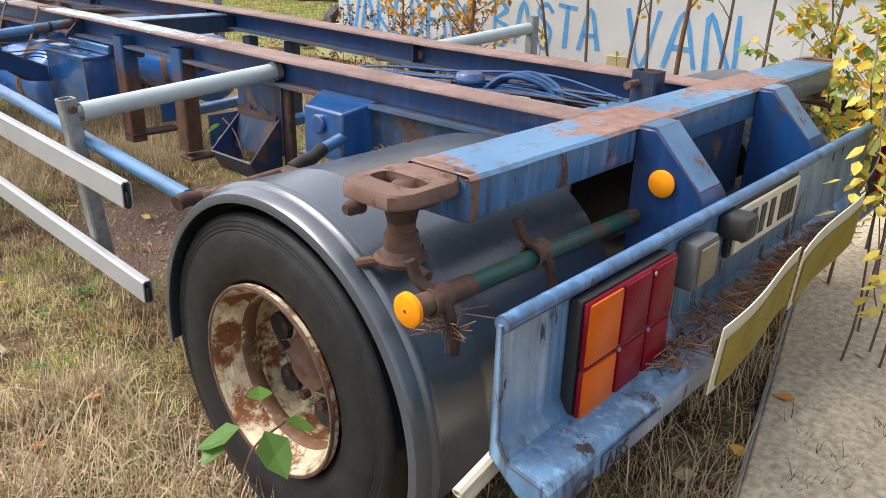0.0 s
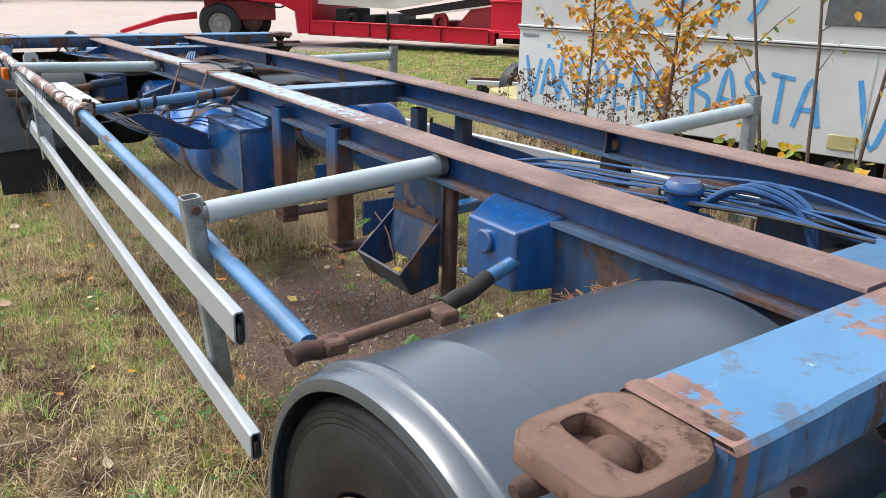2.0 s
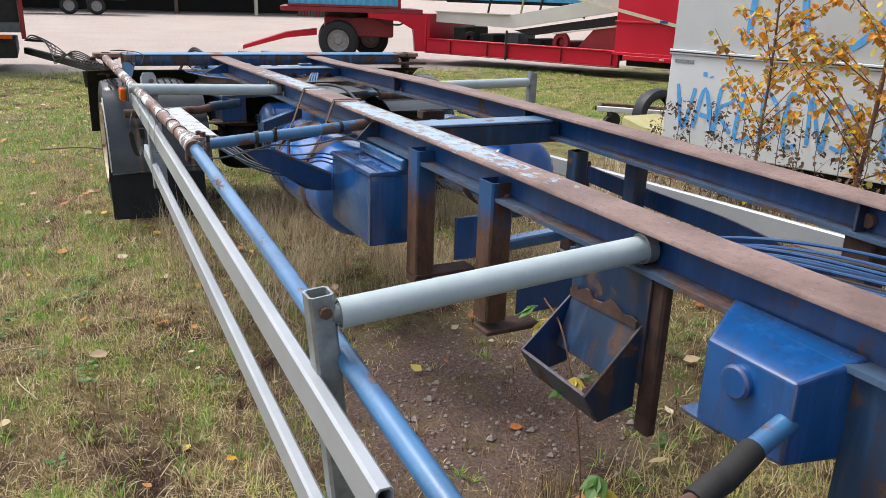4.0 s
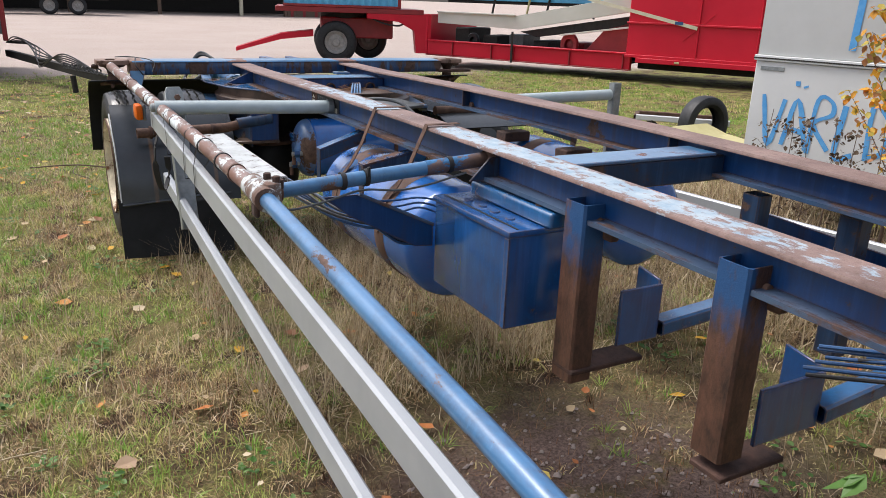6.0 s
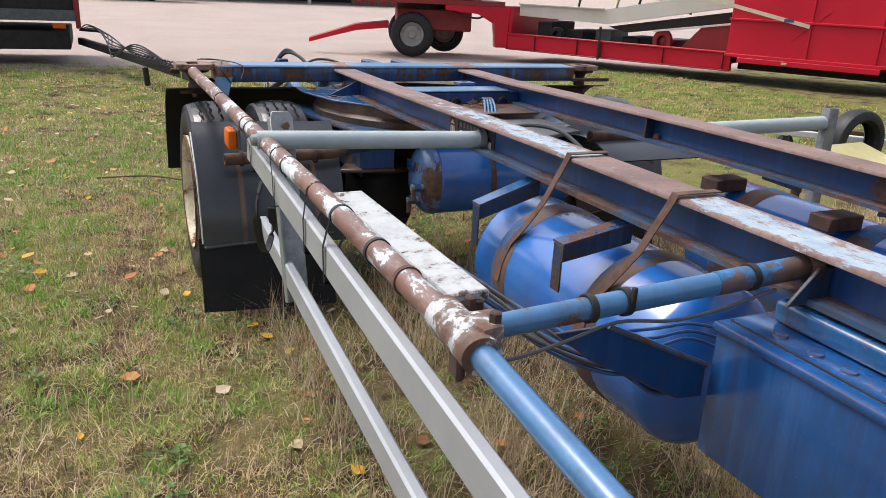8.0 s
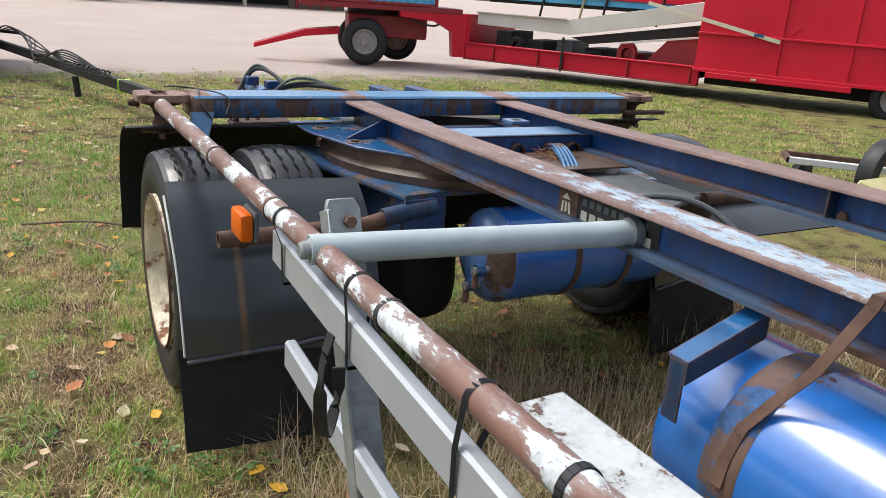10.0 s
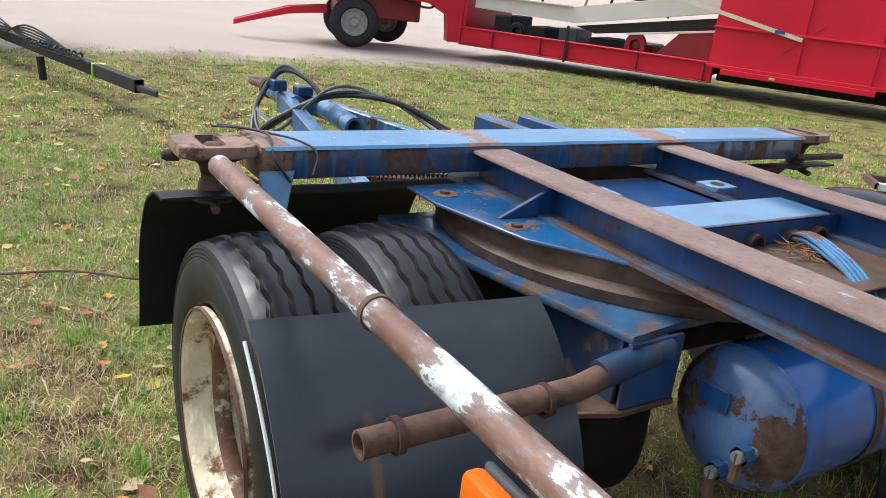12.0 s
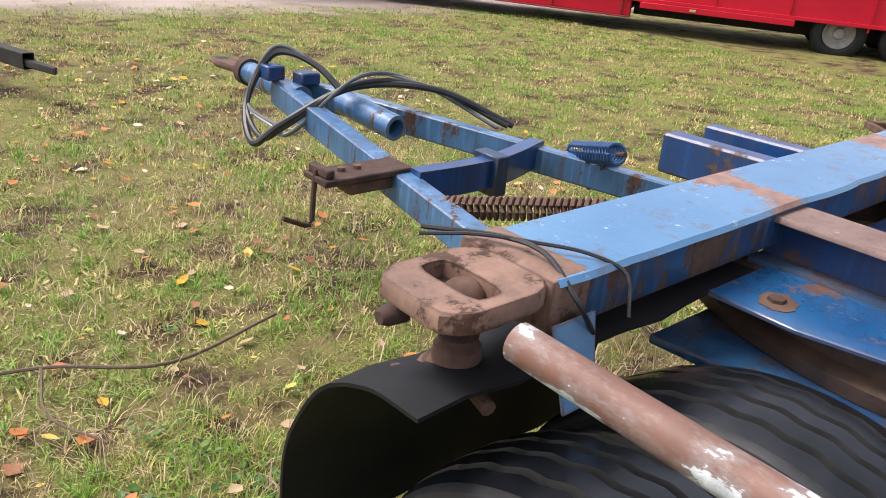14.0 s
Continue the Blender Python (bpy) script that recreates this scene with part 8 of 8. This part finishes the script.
def twiggy(name, base, height, lean, n_branch, leaf_mat, n_leaf, leaf_size, bark, label, seed, r0=0.012, first=0.35, spread=0.35, category="tree"):
    """A sapling: a tapering stem, thin branches and single leaves."""
    rng = random.Random(seed)
    S = thing(name, base, label, category, GROUPS[name])
    B = Vector(base)
    stem = [B + Vector((lean[0] * t * t + 0.03 * noise.noise((seed, t * 3, 0)), lean[1] * t * t + 0.03 * noise.noise((seed, t * 3, 5)), height * t)) for t in [k / 10 for k in range(11)]]

    def taper(pts, ra, rb, n=7):
        bm = bmesh.new()
        rows = []
        for i, p in enumerate(pts):
            s, u = frame_of(pts[min(i + 1, len(pts) - 1)] - pts[max(i - 1, 0)])
            r = ra + (rb - ra) * i / (len(pts) - 1)
            rows.append([bm.verts.new(p + s * a + u * b) for a, b in circle(r, n)])
        for q0, q1 in zip(rows, rows[1:]):
            for k in range(n):
                bm.faces.new((q0[k], q0[(k + 1) % n], q1[(k + 1) % n], q1[k]))
        bm.faces.new(rows[-1])
        return bm
    part("stem", taper(stem, r0, r0 * 0.35), bark, S, "", 60)
    tips = []
    for k in range(n_branch):
        t = first + (0.97 - first) * (k + rng.random()) / n_branch
        i = min(9, int(t * 10))
        p = stem[i].lerp(stem[i + 1], t * 10 - i)
        a = rng.uniform(0, 6.28)
        ln = spread * (1.15 - t) * rng.uniform(0.7, 1.5)
        d = Vector((math.cos(a), math.sin(a), rng.uniform(0.4, 1.1))) * ln
        mid = p + d * 0.5 + Vector((0, 0, 0.04 * ln))
        end = p + d
        part("branch", taper([p, mid, end], r0 * 0.3, r0 * 0.12, 5), bark, S, "", 60)
        tips += [(p, mid), (mid, end), (mid, end)]
    sp = []
    for k in range(n_leaf):
        a, b = tips[rng.randrange(len(tips))] if tips else (stem[5], stem[10])
        q = a.lerp(b, rng.random())
        sp.append(tuple(q + Vector((rng.uniform(-1, 1), rng.uniform(-1, 1), rng.uniform(-1, 0.6))) * 0.035))
    if sp:
        leaves("crown", sp, leaf_size, leaf_mat, "", seed + 1, S)
    return S


# saplings between the trailer and the wagon
twiggy("birch_sapling", (4.55, 4.0, 0), 2.6, (0.05, -0.1), 38, AUTUMN, 2500, (0.03, 0.06), BARK_RED, "young birch with orange autumn leaves", 31, 0.016, 0.2, 0.55)
twiggy("birch_sapling", (4.45, 4.6, 0), 2.2, (0.1, 0.1), 28, AUTUMN, 1500, (0.028, 0.055), BARK, "young birch with orange autumn leaves", 32, 0.011, 0.3, 0.5)
twiggy("birch_sapling", (4.85, 2.55, 0), 2.8, (0.2, -0.3), 14, YLEAF, 90, (0.03, 0.055), BARK_RED, "slender birch with reddish bark and sparse leaves", 33, 0.02, 0.35, 0.5)
for k, (x, y, lx, ly, s) in enumerate(((4.6, 3.3, -0.25, 0.35, 41), (4.65, 3.05, -0.1, 0.2, 42), (4.9, 2.9, 0.15, -0.1, 43), (4.8, 2.7, 0.0, 0.1, 44), (5.0, 2.3, -0.1, -0.1, 45), (4.9, 2.0, 0.1, 0.0, 46), (5.0, 1.7, 0.1, -0.2, 47))):
    twiggy("bare_sapling", (x, y, 0), 2.3 + 0.1 * (k % 3), (lx, ly), 7, YLEAF, 26, (0.03, 0.06), BARK, "thin nearly bare sapling by the wagon", s, 0.013, 0.4, 0.45)
for k in range(13):
    x, y = 4.25 + 0.25 * noise.noise((k, 0, 0)), 5.2 - 0.13 * k + 0.1 * noise.noise((k, 3, 0))
    twiggy("dead_weed", (x, y, 0), 0.95 + 0.5 * abs(noise.noise((k, 9, 1))), (0.05, 0.05), 9, DEADWEED, 130, (0.012, 0.035), BARK, "brown withered weed stalk", 60 + k, 0.005, 0.35, 0.2, "weed")
for k, (x, y, h) in enumerate(((4.5, 3.35, 1.0), (4.2, 2.6, 0.85), (4.15, 4.3, 0.7), (4.3, 3.0, 0.75), (4.0, 3.7, 0.6))):
    twiggy("leafy_shoot", (x, y, 0), h, (0.05, 0.02), 8, YLEAF, 40, (0.04, 0.075), BARK, "leafy shoot with yellow-green leaves", 80 + k, 0.005, 0.3, 0.2, "shrub")
# bush beside the bumper
for k, (x, y, h, lx, ly) in enumerate(((3.75, 0.75, 1.5, -0.25, 0.05), (3.9, 0.95, 1.8, -0.1, 0.1), (4.1, 0.7, 1.9, 0.0, 0.1), (4.3, 1.1, 2.0, 0.1, 0.0), (3.7, 1.1, 1.3, -0.15, -0.1), (4.5, 0.6, 2.1, 0.1, 0.2), (4.0, 1.3, 1.6, 0.0, 0.2))):
    twiggy("shrub", (x, y, 0), h, (lx, ly), 24, YLEAF, 520, (0.03, 0.065), BARK, "shrub with green and yellow leaves beside the bumper", 90 + k, 0.008, 0.2, 0.4, "shrub")
for k, (x, y, h, lx, ly) in enumerate(((3.0, 0.84, 1.35, -0.12, -0.06), (3.15, 0.78, 1.5, -0.1, -0.05), (3.3, 0.86, 1.45, -0.15, -0.02), (3.05, 0.72, 1.15, -0.2, -0.02))):
    twiggy("shrub", (x, y, 0), h, (lx, ly), 20, YLEAF, 210, (0.03, 0.062), BARK, "slender shrub with pale green and yellow leaves before the bumper", 110 + k, 0.005, 0.42, 0.3, "shrub")


# yellow sprigs that hang before the bumper
for k, (x, y, z) in enumerate(((2.42, 0.82, 1.12), (2.5, 0.79, 0.98), (2.46, 0.77, 0.9), (2.58, 0.76, 0.82), (2.5, 0.7, 0.7), (2.62, 0.71, 0.58), (2.7, 0.74, 0.46))):
    sg = thing("leaf_sprig", (x, y, z), "thin hanging sprig with yellow leaves before the bumper", "sprig", "sprigs before the bumper")
    end = Vector((x + 0.1 * math.cos(k * 2.1), y + 0.04 * math.sin(k), z - 0.12))
    part("stalk", tube(curve_pts([(x + 0.35, y + 0.1, z + 0.12), (x + 0.12, y + 0.03, z + 0.05), (x, y, z), tuple(end)], 5), 0.0022, 5), BARK, sg)
    for j in range(7):
        q = Vector((x, y, z)).lerp(end, j / 6) + Vector((0.035 * math.cos(j * 2.4), 0.02 * math.sin(j * 2.4), 0.012 * math.sin(j * 5)))
        m = Matrix.Translation(q) @ Matrix.Rotation(j * 2.4, 4, "Z") @ Matrix.Rotation(0.7 + 0.3 * math.sin(j * 3), 4, "Y")
        raw("leaf", [tuple(m @ Vector(c)) for c in leaf_shape(0.04 + 0.012 * ((j * 7 + k) % 3), 0.032 + 0.006 * (j % 2))], LEAF_F, YLEAF, sg)


# bramble with large leaves at the rear wheel
br = thing("bramble", (0.75, 1.5, 0), "low green bramble shoot by the rear wheel", "plant")
part("stem", tube(curve_pts([(0.75, 1.5, 0), (0.85, 1.52, 0.2), (0.93, 1.55, 0.36), (1.03, 1.55, 0.4)], 6), 0.003, 6), BARK_RED, br)
for k, (x, y, z, L, a, tl) in enumerate(((0.93, 1.58, 0.42, 0.115, 2.5, 0.5), (0.96, 1.53, 0.42, 0.12, 4.6, 0.75), (0.98, 1.57, 0.47, 0.085, 1.0, 0.2), (1.01, 1.52, 0.43, 0.075, 5.6, 0.5), (0.9, 1.6, 0.4, 0.08, 3.2, 0.6))):
    m = Matrix.Translation((x, y, z)) @ Matrix.Rotation(a, 4, "Z") @ Matrix.Rotation(tl, 4, "Y")
    raw("leaf", [tuple(m @ Vector(q)) for q in leaf_shape(L, L * 0.75)], LEAF_F, GLEAF, br)
vine = thing("maple_shoot", (1.78, 2.6, 0), "thin shoot with yellow-green lobed leaves growing through the chock holder", "plant")
part("stem", tube(curve_pts([(1.78, 2.6, 0), (1.76, 2.66, 0.25), (1.78, 2.74, 0.5), (1.8, 2.86, 0.7), (1.8, 2.95, 0.76)], 6), 0.0025, 6), BARK_RED, vine)
for k, (x, y, z, L, a) in enumerate(((1.78, 2.96, 0.74, 0.075, 2.2), (1.8, 2.94, 0.7, 0.06, 3.4), (1.76, 2.78, 0.6, 0.055, 2.9), (1.77, 2.76, 0.63, 0.05, 4.6), (1.74, 2.6, 0.46, 0.075, 3.6), (1.75, 2.58, 0.43, 0.065, 5.0), (1.77, 2.56, 0.4, 0.07, 2.4), (1.75, 2.5, 0.3, 0.05, 3.9))):
    for j in (-0.75, 0.0, 0.75):
        m = Matrix.Translation((x, y, z)) @ Matrix.Rotation(a + j, 4, "Z") @ Matrix.Rotation(0.7, 4, "Y")
        raw("leaf", [tuple(m @ Vector(q)) for q in leaf_shape(L * (1.0 if j == 0 else 0.75), L * 0.5)], LEAF_F, YLEAF if k % 2 else GLEAF, vine)
for k, (x, y) in enumerate(((0.2, 5.2), (0.55, 4.75), (0.15, 3.4), (0.8, 5.6), (-0.2, 4.4), (0.35, 6.3), (-0.5, 6.9), (0.6, 3.9))):
    wr = thing("weed_rosette", (x, y, lie(x, y)), "low green leafy weed in the grass", "plant", "leafy weeds in the grass")
    for j in range(11):
        a = j * 2.4 + k + 0.9 * noise.noise((j * 2.9, k, 7))
        m = Matrix.Translation((x + 0.012 * math.cos(a), y + 0.012 * math.sin(a), lie(x, y) + 0.012 + 0.003 * j)) @ Matrix.Rotation(a, 4, "Z") @ Matrix.Rotation(-0.06 - 0.025 * j, 4, "Y")
        L = (0.022 + 0.03 * abs(noise.noise((j * 1.7, k * 2.3, 4)))) * (0.8 + 0.25 * (k % 3))
        raw("leaf", [tuple(m @ Vector(q)) for q in leaf_shape(L, L * 0.6)], LEAF_F, GLEAF, wr)
stick = part("twig", tube(curve_pts([(0.6, 9.3, 0.05), (0.95, 9.2, 0.07), (1.3, 9.05, 0.05), (1.75, 9.15, 0.06)], 6), 0.006, 6), BARK, None)
tagged(stick, "thin bare twig lying in the grass", "twig")
part("side_twig", tube(curve_pts([(0.95, 9.2, 0.07), (0.9, 8.95, 0.06), (1.0, 8.75, 0.05)], 5), 0.004, 6), BARK, stick)

# pale dead stalks lying in the grass
for k, (x, y, a, n) in enumerate(((0.25, 4.7, 0.4, 0.34), (0.55, 4.35, 1.9, 0.22), (-0.1, 4.9, 2.6, 0.28), (0.7, 5.15, 1.2, 0.2), (0.4, 3.3, 0.2, 0.3), (-0.3, 3.7, 2.2, 0.26), (0.1, 6.1, 1.0, 0.3), (-0.4, 8.0, 0.3, 0.4))):
    c, e = math.cos(a), math.sin(a)
    z = lie(x, y) + 0.028
    tw = part("dry_stalk", tube(curve_pts([(x, y, z), (x + 0.5 * n * c - 0.02 * e, y + 0.5 * n * e + 0.02 * c, z + 0.025), (x + n * c, y + n * e, z + 0.008)], 5), 0.0028, 6), STRAW, None)
    tagged(tw, "pale dead stalk lying in the short grass", "stalk", "dead stalks in the grass")
